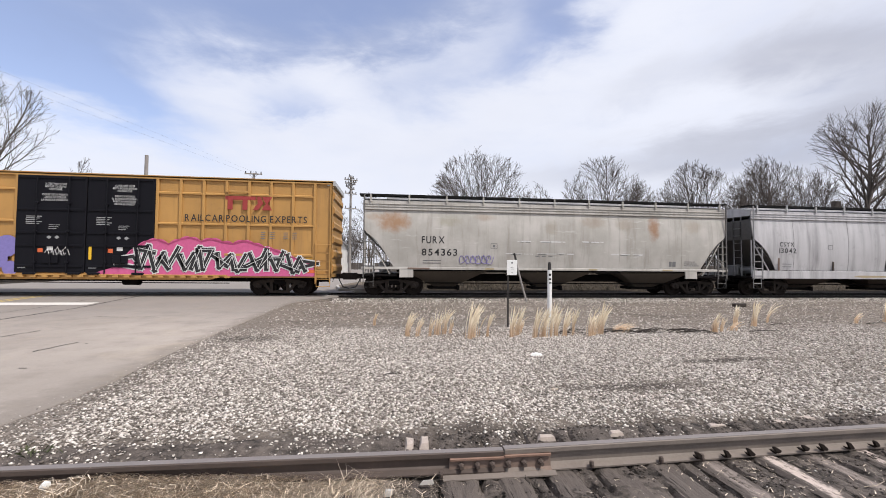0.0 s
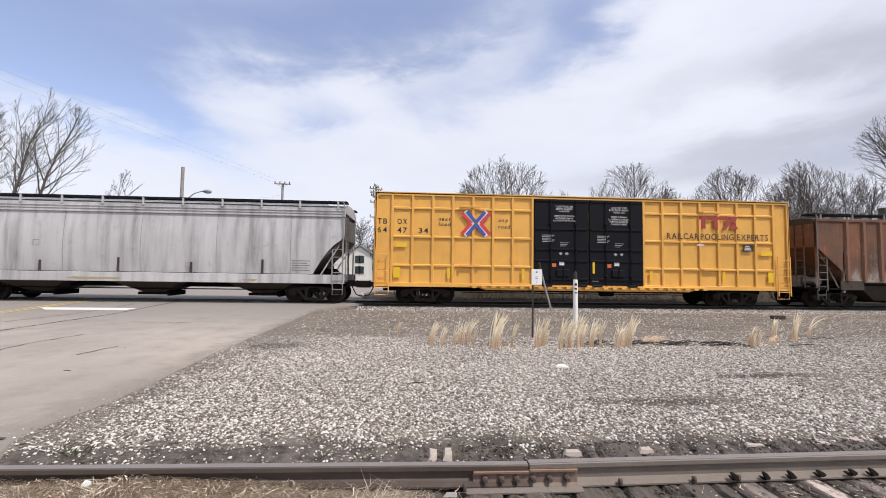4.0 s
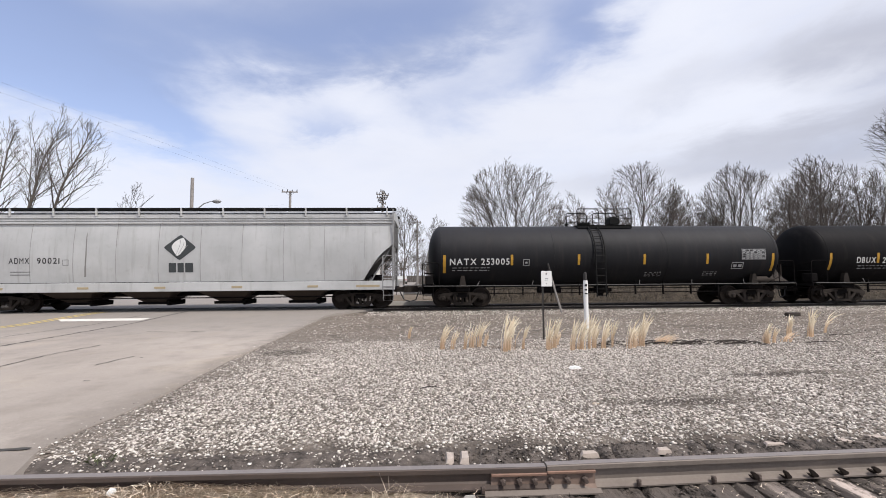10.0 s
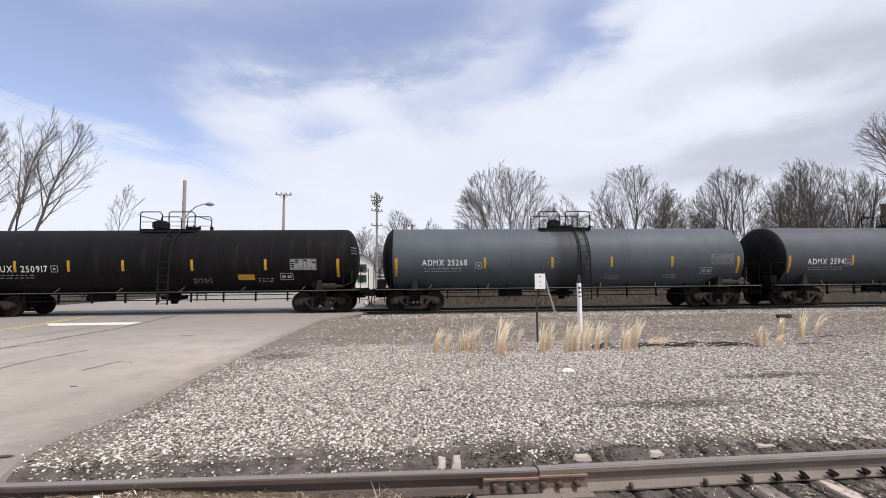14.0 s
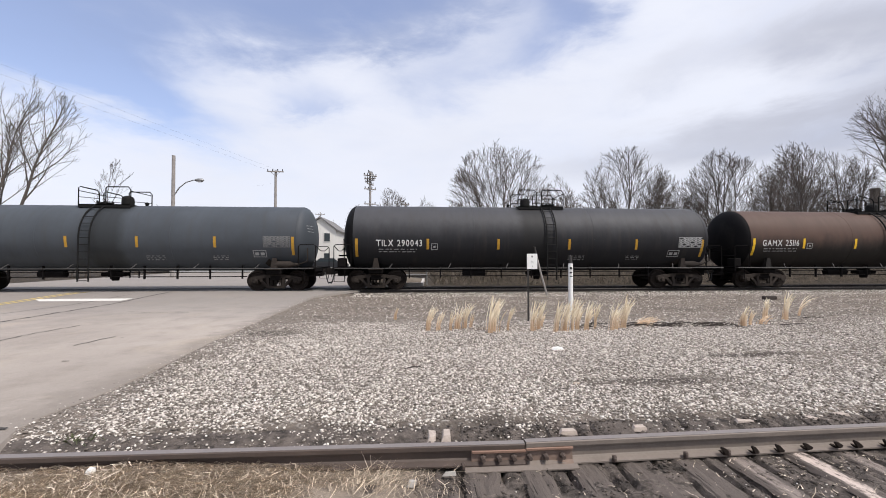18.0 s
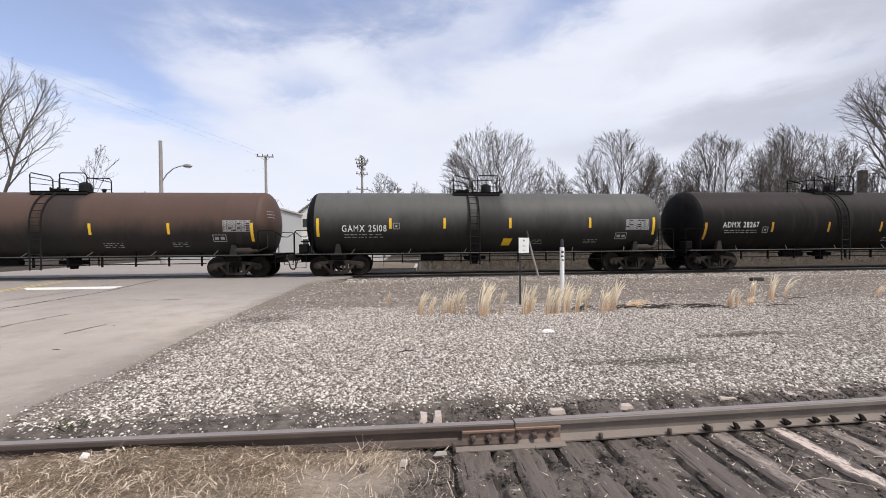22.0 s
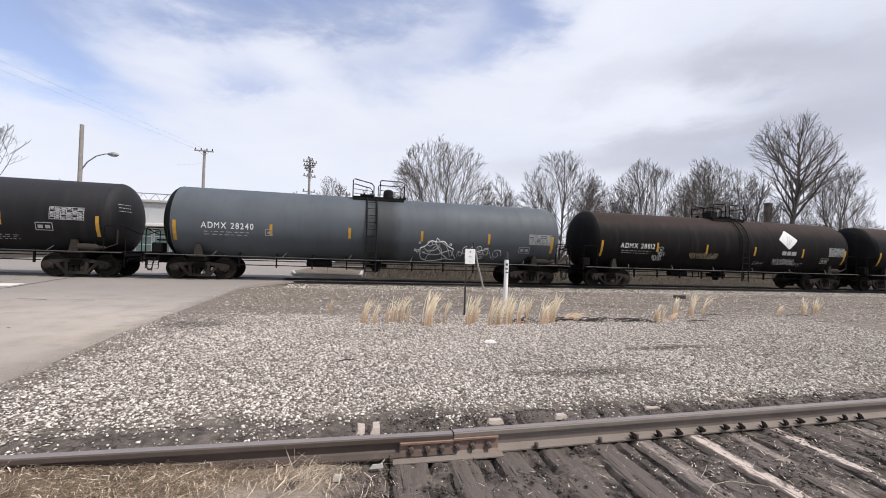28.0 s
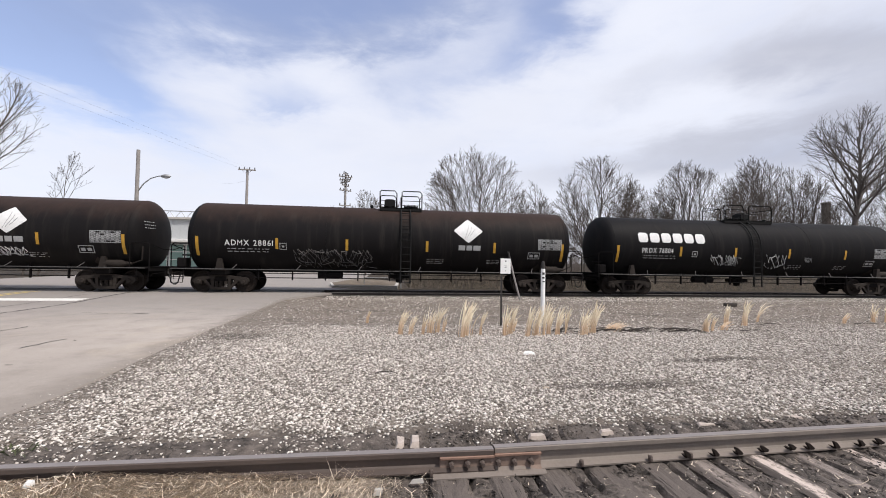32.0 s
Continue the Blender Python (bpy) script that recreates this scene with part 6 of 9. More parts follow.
    for x in bays:
        zb, zt2 = 0.36, (1.10 if not brown else 1.22)
        v = [(x - hw, -W + 0.12, zt2), (x + hw, -W + 0.12, zt2), (x + hw, W - 0.12, zt2), (x - hw, W - 0.12, zt2), (x - 0.42, -0.45, zb), (x + 0.42, -0.45, zb), (x + 0.42, 0.45, zb), (x - 0.42, 0.45, zb)]
        if brown:
            v[4:] = [(x - 0.60, -0.9, zb), (x + 0.60, -0.9, zb), (x + 0.60, 0.9, zb), (x - 0.60, 0.9, zb)]
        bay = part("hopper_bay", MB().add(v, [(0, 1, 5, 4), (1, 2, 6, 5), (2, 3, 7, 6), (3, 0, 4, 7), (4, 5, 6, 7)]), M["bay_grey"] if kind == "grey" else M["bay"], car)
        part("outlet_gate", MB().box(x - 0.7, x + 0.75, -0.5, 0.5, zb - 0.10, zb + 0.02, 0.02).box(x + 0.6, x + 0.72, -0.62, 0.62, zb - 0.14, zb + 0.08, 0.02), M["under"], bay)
    # end platforms, ladders
    for sx in (-1, 1):
        mb = MB().box(*sorted((sx * (H - 1.5), sx * H)), -W + 0.05, W - 0.05, 0.86, 0.94, 0.01)
        part("end_platform", mb, M["under"], car)
        mb = MB()
        st = M["galv"] if kind not in ("grey", "brown") else M["galv_dull"]
        xa, xb = sorted((sx * (H - 0.08), sx * (H - 0.52)))
        for x in (xa, xb):
            top = zr if abs(x) > H - 0.2 else 2.3
            mb.box(x - 0.025, x + 0.025, -W - 0.05, -W - 0.015, 0.82, top)
        for k in range(5):
            mb.tube([(xa, -W - 0.05, 1.0 + 0.33 * k), (xb, -W - 0.05, 1.0 + 0.33 * k)], 0.017, 6)
        mb.tube([(sx * (H - 0.08), -W - 0.03, 3.6), (sx * (H - 0.08), -W - 0.03, zr), (sx * (H - 0.2), -W + 0.1, zr + 0.03)], 0.026, 6)
        part("ladder", mb, st, car, "pale steel corner ladder")
        mb = MB()
        for y in (-0.9, -0.45):
            mb.box(*sorted((sx * (H - 0.10), sx * (H - 0.06))), y - 0.02, y + 0.02, 0.94, zr)
        for k in range(9):
            mb.tube([(sx * (H - 0.06), -0.9, 1.15 + 0.36 * k), (sx * (H - 0.06), -0.45, 1.15 + 0.36 * k)], 0.016, 5)
        part("end_ladder", mb, st, car)
        mb = MB().tube([(sx * (H - 0.5), -W + 0.02, 0.84), (sx * (H - 0.5), -W + 0.02, 0.40), (sx * (H - 0.08), -W + 0.02, 0.40), (sx * (H - 0.08), -W + 0.02, 0.84)], 0.018, 6)
        mb.tube([(sx * (H - 0.5), -W + 0.02, 0.62), (sx * (H - 0.08), -W + 0.02, 0.62)], 0.016, 6)
        part("sill_step", mb, st, car)
        # brake cylinder and reservoir on the end platform
        mb = MB().lathe([(-0.3, 0.0), (-0.3, 0.2), (0.3, 0.2), (0.3, 0.0)], "y", (sx * (H - 0.85), -0.5, 1.25), 12).box(*sorted((sx * (H - 1.2), sx * (H - 0.7))), 0.0, 0.7, 0.94, 1.5, 0.04)
        part("brake_gear", mb, M["galv"] if sx < 0 else M["under"], car)
        for y in (-0.95, 0.95):
            part("corner_brace", MB().tube([(sx * (H - 0.12), y * 1.5, 0.95), (sx * (H - 0.12), y * 1.5, zc)], 0.035, 6).tube([(sx * (H - 1.2), y * 1.5, 0.95), (sx * (H - 0.25), y * 1.5, zc - 0.2)], 0.03, 6), mat if kind != "white" else M["galv"], car)
    # markings
    f = lambda z: side_y(min(max(z, zs), zt), W, zs, zt, bulge) - 0.006 - (0.09 if brown else 0)
    fs = lambda z: -W - 0.036
    mk = M["black_mark"]
    if kind == "grey":
        words(car, "FURX", -6.00, 2.31, 0.30, f, mk, width=1.00, label="black reporting letters")
        words(car, "854363", -6.00, 1.78, 0.29, f, mk, width=1.56, label="black reporting figures")
        t = MB()
        for k in range(2):
            bar(t, -5.95, -5.15, 1.54 - 0.11 * k, 1.575 - 0.11 * k, f)
        bar(t, -2.95, -2.93, 2.1, 2.34, f); bar(t, -2.67, -2.65, 2.1, 2.34, f); bar(t, -2.95, -2.65, 2.1, 2.12, f); bar(t, -2.95, -2.65, 2.32, 2.34, f); bar(t, -2.85, -2.75, 2.17, 2.27, f)
        bar(t, 5.58, 5.72, 1.38, 1.62, f); bar(t, 5.75, 5.92, 1.38, 1.62, f)
        for k in range(3):
            bar(t, 6.35, 7.1 - 0.1 * k, 1.42 + 0.09 * k, 1.45 + 0.09 * k, f)
        for k in range(3):
            bar(t, -0.9 + 0.3 * k, -0.7 + 0.3 * k, 1.78, 1.82, f)
        part("data_mark", t, M["grey_mark"], car)
        t = MB()
        rnd = random.Random(8)
        for k in range(6):
            x, h = -4.30 + 0.24 * k, 0.30 + 0.12 * rnd.random()
            loop = [(x + 0.15 * math.cos(q) + 0.035 * q, 1.62 + 0.5 * h * math.sin(q * (1.0 + 0.3 * rnd.random()))) for q in [0.7 * j for j in range(9)]]
            t.tube([(a, f(b) - 0.008, b) for a, b in loop], 0.013, 4)
        part("graffiti_tag", t, M["purple"], car, "small blue grey tag")
        # rubbed streaks along the side, and patches of reflective tape on the sill
        for x0, x1, z in ((-2.27, -1.0, 1.88), (-0.84, 0.9, 1.90), (2.68, 4.25, 1.90), (-1.76, -1.0, 2.44), (-0.7, 0.5, 2.44), (1.3, 2.34, 2.46)):
            t = MB()
            rnd = random.Random(int(x0 * 100))
            x = x0
            while x < x1:
                w = rnd.uniform(0.15, 0.5)
                bar(t, x, min(x + w, x1), z + rnd.uniform(-0.02, 0.01), z + rnd.uniform(0.02, 0.04), f)
                x += w + rnd.uniform(0.02, 0.12)
            part("rub_streak", t, M["white_mark"], car, "pale rubbed streaks along the side")
            t = MB()
            for k in range(3):
                x = rnd.uniform(x0, x1 - 0.3)
                bar(t, x, x + rnd.uniform(0.12, 0.3), z - 0.035, z - 0.012, f)
            part("rub_streak", t, M["grey_mark"], car, "dark scrapes along the side")
        for x, w, key in ((-6.6, 0.95, "rail_rust"), (-3.2, 0.4, "reflect_pale"), (1.6, 0.4, "reflect_pale"), (5.2, 0.5, "reflect_pale")):
            part("reflector", MB().box(x, x + w, -W - 0.042, -W - 0.028, 1.18, 1.25, 0.003), M[key], car, "worn reflective strip on the sill")
    elif kind == "silver":
        words(car, "CSYX", -6.87, 2.42, 0.20, f, mk, width=0.78, label="black reporting letters")
        words(car, "13042", -6.90, 2.10, 0.23, f, mk, width=0.92, label="black reporting figures")
        t = MB()
        for k in range(2):
            bar(t, -6.7, -6.2, 1.55 - 0.13 * k, 1.58 - 0.13 * k, f)
        for k in range(5):
            bar(t, 6.15, 6.9 - 0.1 * (k % 2), 1.40 + 0.10 * k, 1.43 + 0.10 * k, f)
        for dz in (0, 0.22):
            bar(t, -4.2, -3.95, 2.28 + dz, 2.30 + dz, f)
        for dx in (0, 0.23):
            bar(t, -4.2 + dx, -4.18 + dx, 2.28, 2.5, f)
        part("data_mark", t, M["grey_mark"], car)
        for k, x in enumerate((-6.95, -3.95, -0.9, 2.0, 4.9)):
            part("side_bracket", MB().box(x, x + 0.09, f(1.5) - 0.035, f(1.5), 1.24, 1.85 - 0.15 * (k % 2), 0.01), M["rail_rust"] if k == 0 else M["bay"], car, "rusty upright bracket" if k == 0 else "dark upright bracket")
        for x0, x1 in ((-2.85, -0.65), (4.1, 4.8)):
            t = MB()
            flat(t, [(x0, 0.98), (x0 + 0.3, 1.04), (x1, 1.02), (x1 - 0.1, 0.95), (x0 + 0.5, 0.93)], fs)
            part("scrape", t, M["reflect_pale"], car, "rubbed tan scrape on the sill")
    elif kind == "white":
        words(car, "ADMX", -6.86, 2.06, 0.24, f, mk, width=0.82, label="black reporting letters")
        words(car, "90021", -5.74, 2.06, 0.24, f, mk, width=0.90, label="black reporting figures")
        t = MB()
        for k in range(2):
            bar(t, -6.80, -6.0, 1.70 - 0.12 * k, 1.735 - 0.12 * k, f)
        for dz in (0, 0.22):
            bar(t, -4.72, -4.49, 1.98 + dz, 2.00 + dz, f)
        for dx in (0, 0.22):
            bar(t, -4.72 + dx, -4.70 + dx, 1.98, 2.21, f)
        part("data_mark", t, M["grey_mark"], car)
        leaf_emblem(car, 0.02, 2.71, 0.55, f, M["teal_dark"], M["white_mark"], M["dim_mark"], M["teal_dark"], deep=0.72)
        for x, w in ((-8.0, 1.0), (-4.05, 0.45), (-0.95, 0.45), (2.2, 0.45), (5.35, 0.45), (7.4, 1.0)):
            part("reflector", MB().box(x, x + w, -W - 0.042, -W - 0.028, 0.98, 1.07, 0.003), M["reflect_pale"], car, "worn tan reflective strip")
        t = MB()
        rnd = random.Random(9)
        for x, z, w, h in ((-3.86, 1.5, 0.10, 1.9),):
            flat(t, [(x, z), (x + w * 0.8, z), (x + w, z + h * 0.5), (x + w * 0.7, z + h), (x + w * 0.4, z + h * 0.9), (x + 0.05, z + h * 0.5)], lambda z: f(z) + 0.002)
        part("dark_run", t, M["grime_run"], car, "dark grime run down the side sheet")
    else:
        for txt, x, z in (("AD", -5.75, 2.32), ("52", -5.75, 1.88), ("71", -4.95, 1.88)):
            words(car, txt, x, z, 0.22, f, M["hop_dark"], width=0.41, label="faded dark stencil figures")
        t = MB()
        bar(t, 4.85, 5.3, 1.52, 1.82, f)
        part("placard", t, M["white_mark"], car, "white framed data placard")
        t = MB()
        for k in range(3):
            for j in range(2):
                bar(t, 4.89 + 0.13 * k, 4.98 + 0.13 * k, 1.56 + 0.12 * j, 1.64 + 0.12 * j, lambda z: f(z) - 0.003)
        part("data_mark", t, M["black_mark"], car)
        t = MB()
        for k in range(4):
            bar(t, 6.05, 6.5, 1.45 + 0.1 * k, 1.48 + 0.1 * k, f)
        part("data_mark", t, M["dim_mark"], car)
    if not brown:
        part("train_pipe", MB().tube([(-H + 1.5, -0.8, 0.55), (H - 1.5, -0.8, 0.55)], 0.025, 6), M["under"], car)
    tx = {"grey": H - 1.38, "silver": H - 1.38, "white": H - 1.55, "brown": H - 1.40}[kind]
    for x in (-tx, tx):
        add_truck(car, x, s)
    add_coupler(car, -H, -1, gap_l)
    add_coupler(car, H, 1, gap_r)


def leaf_emblem(car, cx, cz, r, f, diamond, leaf, vein, word, bars=True, deep=0.40):
    """A diamond with a leaf over a word bar, as plain shapes."""
    f1, f2 = (lambda z: f(z) - 0.001), (lambda z: f(z) - 0.005)
    dia = []
    for a in range(4):
        q0 = math.pi / 2 * a
        for b in (-1.0, -0.55, 0.0, 0.55, 1.0):
            # rounded corner between two straight sides
            rr = 1.0 - 0.10 * abs(b) - 0.03 * (b == 0)
            dia.append((cx + r * 1.22 * rr * math.cos(q0 + 0.13 * b), cz + r * rr * math.sin(q0 + 0.13 * b)))
    if diamond:
        t = MB()
        flat(t, dia, f1)
        if diamond is M["cream_mark"]:
            inner = MB()
            flat(inner, [(cx + (x - cx) * 0.93, cz + (z - cz) * 0.93) for x, z in dia], lambda z: f1(z) - 0.003)
            part("emblem_field", inner, M["teal_dark"], car, "dark field of the emblem")
        part("emblem_diamond", t, diamond, car, "diamond shaped emblem")
    if diamond is not leaf:
        t = MB()
        poly = [(-0.72, 0.0), (-0.66, 0.30), (-0.40, 0.62), (0.0, 0.86), (0.12, 0.90), (0.30, 0.60), (0.34, 0.2), (0.22, -0.25), (-0.05, -0.62), (-0.30, -0.78), (-0.50, -0.5)]
        flat(t, [(cx + (x + 0.10) * r * 1.0, cz + z * r * 0.84) for x, z in poly], f2)
        part("emblem_leaf", t, leaf, car, "pale leaf shape")
    if vein:
        t = MB()
        for k in range(3):
            t.tube([(cx + x * r, f2(cz + z * r) - 0.001, cz + z * r) for x, z in ((-0.3 + 0.2 * k, -0.62 + 0.1 * k), (-0.14 + 0.22 * k, -0.2), (0.0 + 0.25 * k, 0.22 - 0.06 * k), (0.02 + 0.27 * k, 0.6 - 0.22 * k))], 0.010, 4)
        part("emblem_vein", t, vein, car)
    if word and bars:
        t = MB()
        for x0, x1 in ((-0.62, -0.20), (-0.12, 0.24), (0.32, 0.78)):
            bar(t, cx + x0 * r * 1.3, cx + x1 * r * 1.3, cz - r * (1.19 + deep), cz - r * 1.19, f1, n=3)
        part("emblem_bars", t, word, car, "plain bars of the company name")


# ---- tank cars ----
def tank(s, half, gap_l, gap_r, mat, lab, R=1.46, zc=2.32, opts=None):
    """half: half the distance between the outer reflective strips."""
    o = opts or {}
    car = car_base("tank_car", s, lab)
    CARS.append((car, s))
    S = half + 0.14
    E = S + 0.86            # end sill
    prof = [(-S - 0.56 * math.cos(q), R * math.sin(q)) for q in [i * math.pi / 2 / 9 for i in range(10)]]
    prof += [(-S + 2 * S * k / 12, R) for k in range(1, 12)]
    prof += [(S + 0.56 * math.cos(q), R * math.sin(q)) for q in [math.pi / 2 - i * math.pi / 2 / 9 for i in range(10)]]
    prof[0], prof[-1] = (prof[0][0], 0.001), (prof[-1][0], 0.001)
    # head: leading end coloured black, its unlit side painted into the colour
    cut = 9 if "head" in o else 0
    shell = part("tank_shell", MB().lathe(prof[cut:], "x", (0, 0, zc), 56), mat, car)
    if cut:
        part("tank_head", MB().lathe(prof[:cut + 1], "x", (0, 0, zc), 56), TANKS[o["head"]], car, "black tank end, shade put into its colour")
    for x in [-S, -S * 0.34, S * 0.34, S]:
        part("weld_seam", MB().lathe([(x - 0.02, R - 0.01), (x - 0.012, R + 0.006), (x + 0.012, R + 0.006), (x + 0.02, R - 0.01)], "x", (0, 0, zc), 56), mat, shell)
    f = lambda z: -math.sqrt(max(0.01, (R + 0.007) ** 2 - (z - zc) ** 2))
    zt = zc + R
    # platform round the manway
    p0, p1 = o["plat"]
    pw, ox = p1 - p0, (p0 + p1) / 2
    pl = MB().box(ox - pw / 2, ox + pw / 2, -0.75, 0.75, zt - 0.06, zt - 0.01, 0.008)
    for y in (-0.72, 0.72):
        pl.box(ox - pw / 2, ox + pw / 2, y - 0.03, y + 0.03, zt - 0.16, zt - 0.01)
    for x in (ox - pw / 2 + 0.06, ox + pw / 2 - 0.06):
        pl.box(x - 0.035, x + 0.035, -0.72, 0.72, zt - 0.14, zt - 0.05)
        for y in (-0.68, 0.68):
            zz = zc + math.sqrt(R * R - y * y)
            pl.box(x - 0.03, x + 0.03, y - 0.03, y + 0.03, zz - 0.05, zt - 0.05)
    part("platform", pl, M["platform"], car, "black steel grating platform")
    st = o.get("rail", 0)
    for y in (-0.72, 0.72):
        for x0, x1 in ((ox - pw / 2, ox - pw / 2 + pw * 0.40), (ox + pw / 2 - pw * 0.48, ox + pw / 2)):
            h = 0.74
            hr = MB().tube([(x0, y, zt - 0.03), (x0, y, zt + h - 0.06), (x0 + 0.06, y, zt + h), (x1 - 0.10, y, zt + h - (0.16 if st and x0 < ox else 0)), (x1, y, zt + h - 0.12 - (0.16 if st and x0 < ox else 0)), (x1, y, zt - 0.03)], 0.024, 7)
            hr.tube([(x0, y, zt + 0.30), (x1, y, zt + 0.30 - (0.08 if st else 0))], 0.014, 6)
            part("handrail", hr, M["platform"], car, "black tube handrail")
    for x in (ox - pw / 2, ox + pw / 2):
        part("handrail", MB().tube([(x, -0.72, zt + 0.56), (x, 0.72, zt + 0.56)], 0.018, 6), M["platform"], car)
    dome = o.get("dome", "box")
    dx = o["dome_x"]
    mx = 2 * ox - dx
    if dome == "box":
        mb = MB().lathe([(zt - 0.05, 0.0), (zt - 0.05, 0.27), (zt + 0.10, 0.27), (zt + 0.12, 0.24), (zt + 0.42, 0.24), (zt + 0.44, 0.20), (zt + 0.44, 0.0)], "z", (dx, 0, 0), 20)
        mb.box(dx - 0.25, dx + 0.25, -0.27, 0.27, zt + 0.08, zt + 0.38, 0.03)
    else:
        mb = MB().lathe([(zt - 0.05, 0.0), (zt - 0.05, 0.24), (zt + 0.05, 0.24), (zt + 0.30, 0.235)] + [(zt + 0.30 + 0.16 * math.sin(q), 0.235 * math.cos(q)) for q in (0.4, 0.8, 1.2, 1.55)], "z", (dx, 0, 0), 20)
    dm = part("valve_housing", mb, M["platform"], car, "black domed valve housing")
    mw = MB().lathe([(zt - 0.06, 0.0), (zt - 0.06, 0.28), (zt + 0.08, 0.28), (zt + 0.10, 0.31), (zt + 0.14, 0.31), (zt + 0.17, 0.0)], "z", (mx, 0, 0), 20)
    for k in range(6):
        q = k * math.pi / 3
        mw.box(mx + 0.30 * math.cos(q) - 0.03, mx + 0.30 * math.cos(q) + 0.03, 0.30 * math.sin(q) - 0.03, 0.30 * math.sin(q) + 0.03, zt + 0.05, zt + 0.20, 0.01)
    part("manway", mw, M["platform"], car)
    vx = o.get("rel", p1 + 0.25)
    part("relief_valve", MB().lathe([(zt - 0.05, 0.0), (zt - 0.05, 0.06), (zt + 0.06, 0.06), (zt + 0.07, 0.09), (zt + 0.13, 0.09), (zt + 0.17, 0.03), (zt + 0.17, 0.0)], "z", (vx, 0, 0), 12), M["platform"], car)
    # ladder over the flank, near and far side
    lx = o["lad"]
    for sy in (-1, 1):
        mb = MB()
        pts = []
        for i in range(9):
            z = zt - 0.10 - (zt - 0.10 - zc) * i / 8
            pts.append((z, sy * (math.sqrt(max(0.0, (R + 0.09) ** 2 - (z - zc) ** 2)))))
        pts += [(zc - 0.6, sy * (R + 0.10)), (0.98, sy * (R + 0.10)), (0.46, sy * (R + 0.10))]
        for x in (lx - 0.21, lx + 0.21):
            mb.tube([(x, y, z) for z, y in pts], 0.032, 6)
        n = 11
        for k in range(n):
            z = 0.50 + (zt - 0.3 - 0.50) * k / (n - 1)
            y = sy * (R + 0.10) if z < zc else sy * math.sqrt(max(0.0, (R + 0.09) ** 2 - (z - zc) ** 2))
            mb.tube([(lx - 0.21, y, z), (lx + 0.21, y, z)], 0.015, 5)
        part("ladder", mb, M["platform"], car, "black steel ladder")
        # safety rail low along the flank
        y = sy * (R + 0.10)
        sr = MB().tube([(-E + 0.1, y, 0.98), (E - 0.1, y, 0.98)], 0.022, 6)
        rl = part("side_rail", sr, M["rail_dull"], car, "sooty grey safety rail along the flank")
        for k in range(6):
            x = -S + 1.6 + k * (2 * S - 3.2) / 5
            part("rail_bracket", MB().tube([(x + 0.07, sy * (R - 0.10), 1.17), (x - 0.05, y, 0.98)], 0.017, 5), M["rail_dull"], rl)
    # stub sills, bolsters, saddles, end platforms
    for sx in (-1, 1):
        tx = sx * (S - 0.95)
        a, b = sorted((sx * (S - 2.1), sx * E))
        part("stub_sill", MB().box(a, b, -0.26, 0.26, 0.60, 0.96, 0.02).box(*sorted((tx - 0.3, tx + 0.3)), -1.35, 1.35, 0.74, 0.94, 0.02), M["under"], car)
        for sy in (-1, 1):
            mb = MB().prism([(tx - 0.16, 0.94), (tx + 0.16, 0.94), (tx + 0.07, 1.42), (tx - 0.07, 1.42)], *sorted((sy * 1.12, sy * 1.30)), "y")
            mb.box(tx - 0.30, tx + 0.30, *sorted((sy * 0.9, sy * 1.5)), 0.93, 0.98)
            part("saddle_gusset", mb, M["truck"] if not o.get("sad") else mat, car, "steel saddle gusset over the truck")
        a, b = sorted((sx * (S - 0.15), sx * E))
        ep = part("end_platform", MB().box(a, b, -1.45, 1.45, 0.96, 1.01, 0.006).box(*sorted((sx * (E - 0.05), sx * E)), -1.48, 1.48, 0.84, 1.02, 0.01), M["under"], car, "grimy end platform")
        for sy in (-1, 1):
            y = sy * 1.42
            part("grab_rail", MB().tube([(sx * (S + 0.10), y, 1.0), (sx * (S + 0.10), y, 1.92), (sx * (S + 0.18), y, 2.0), (sx * (E - 0.12), y, 2.0), (sx * (E - 0.04), y, 1.92), (sx * (E - 0.04), y, 1.0)], 0.02, 6), M["under"] if o.get("darkrail", 1) else M["galv"], ep)
            part("sill_step", MB().tube([(sx * (E - 0.06), y, 0.98), (sx * (E - 0.06), y, 0.42), (sx * (E - 0.50), y, 0.42), (sx * (E - 0.50), y, 0.98)], 0.018, 6).tube([(sx * (E - 0.06), y, 0.66), (sx * (E - 0.50), y, 0.66)], 0.015, 5), M["under"], ep)
        part("end_handrail", MB().tube([(sx * (E - 0.05), -1.42, 1.95), (sx * (E - 0.05), -0.4, 1.75), (sx * (E - 0.05), 0.4, 1.75), (sx * (E - 0.05), 1.42, 1.95)], 0.018, 6), M["under"], ep)
        if sx < 0:
            br = MB().box(*sorted((sx * (S + 0.35), sx * (S + 0.70))), -1.25, -0.75, 1.02, 1.42, 0.04).lathe([(1.5, 0.0), (1.5, 0.22), (1.53, 0.24), (1.56, 0.22), (1.56, 0.0)], "z", (sx * (S + 0.5), -0.7, 0), 14)
            part("brake_gear", br, M["under"], ep)
        if sx > 0:
            br = MB().lathe([(S - 0.95, 0.0), (S - 0.93, 0.15), (S - 0.30, 0.15), (S - 0.24, 0.10), (S + 0.05, 0.05), (S + 0.05, 0.0)], "x", (0, -1.16, 1.14), 14)
            br.tube([(S + 0.05, -1.16, 1.14), (S + 0.42, -1.16, 1.30), (S + 0.42, -1.16, 1.85)], 0.03, 6)
            part("brake_cylinder", br, M["truck"], ep, "grimy grey brake cylinder")
        add_truck(car, tx, s)
        add_coupler(car, sx * E, sx, (gap_r if sx > 0 else gap_l) - 0.0)
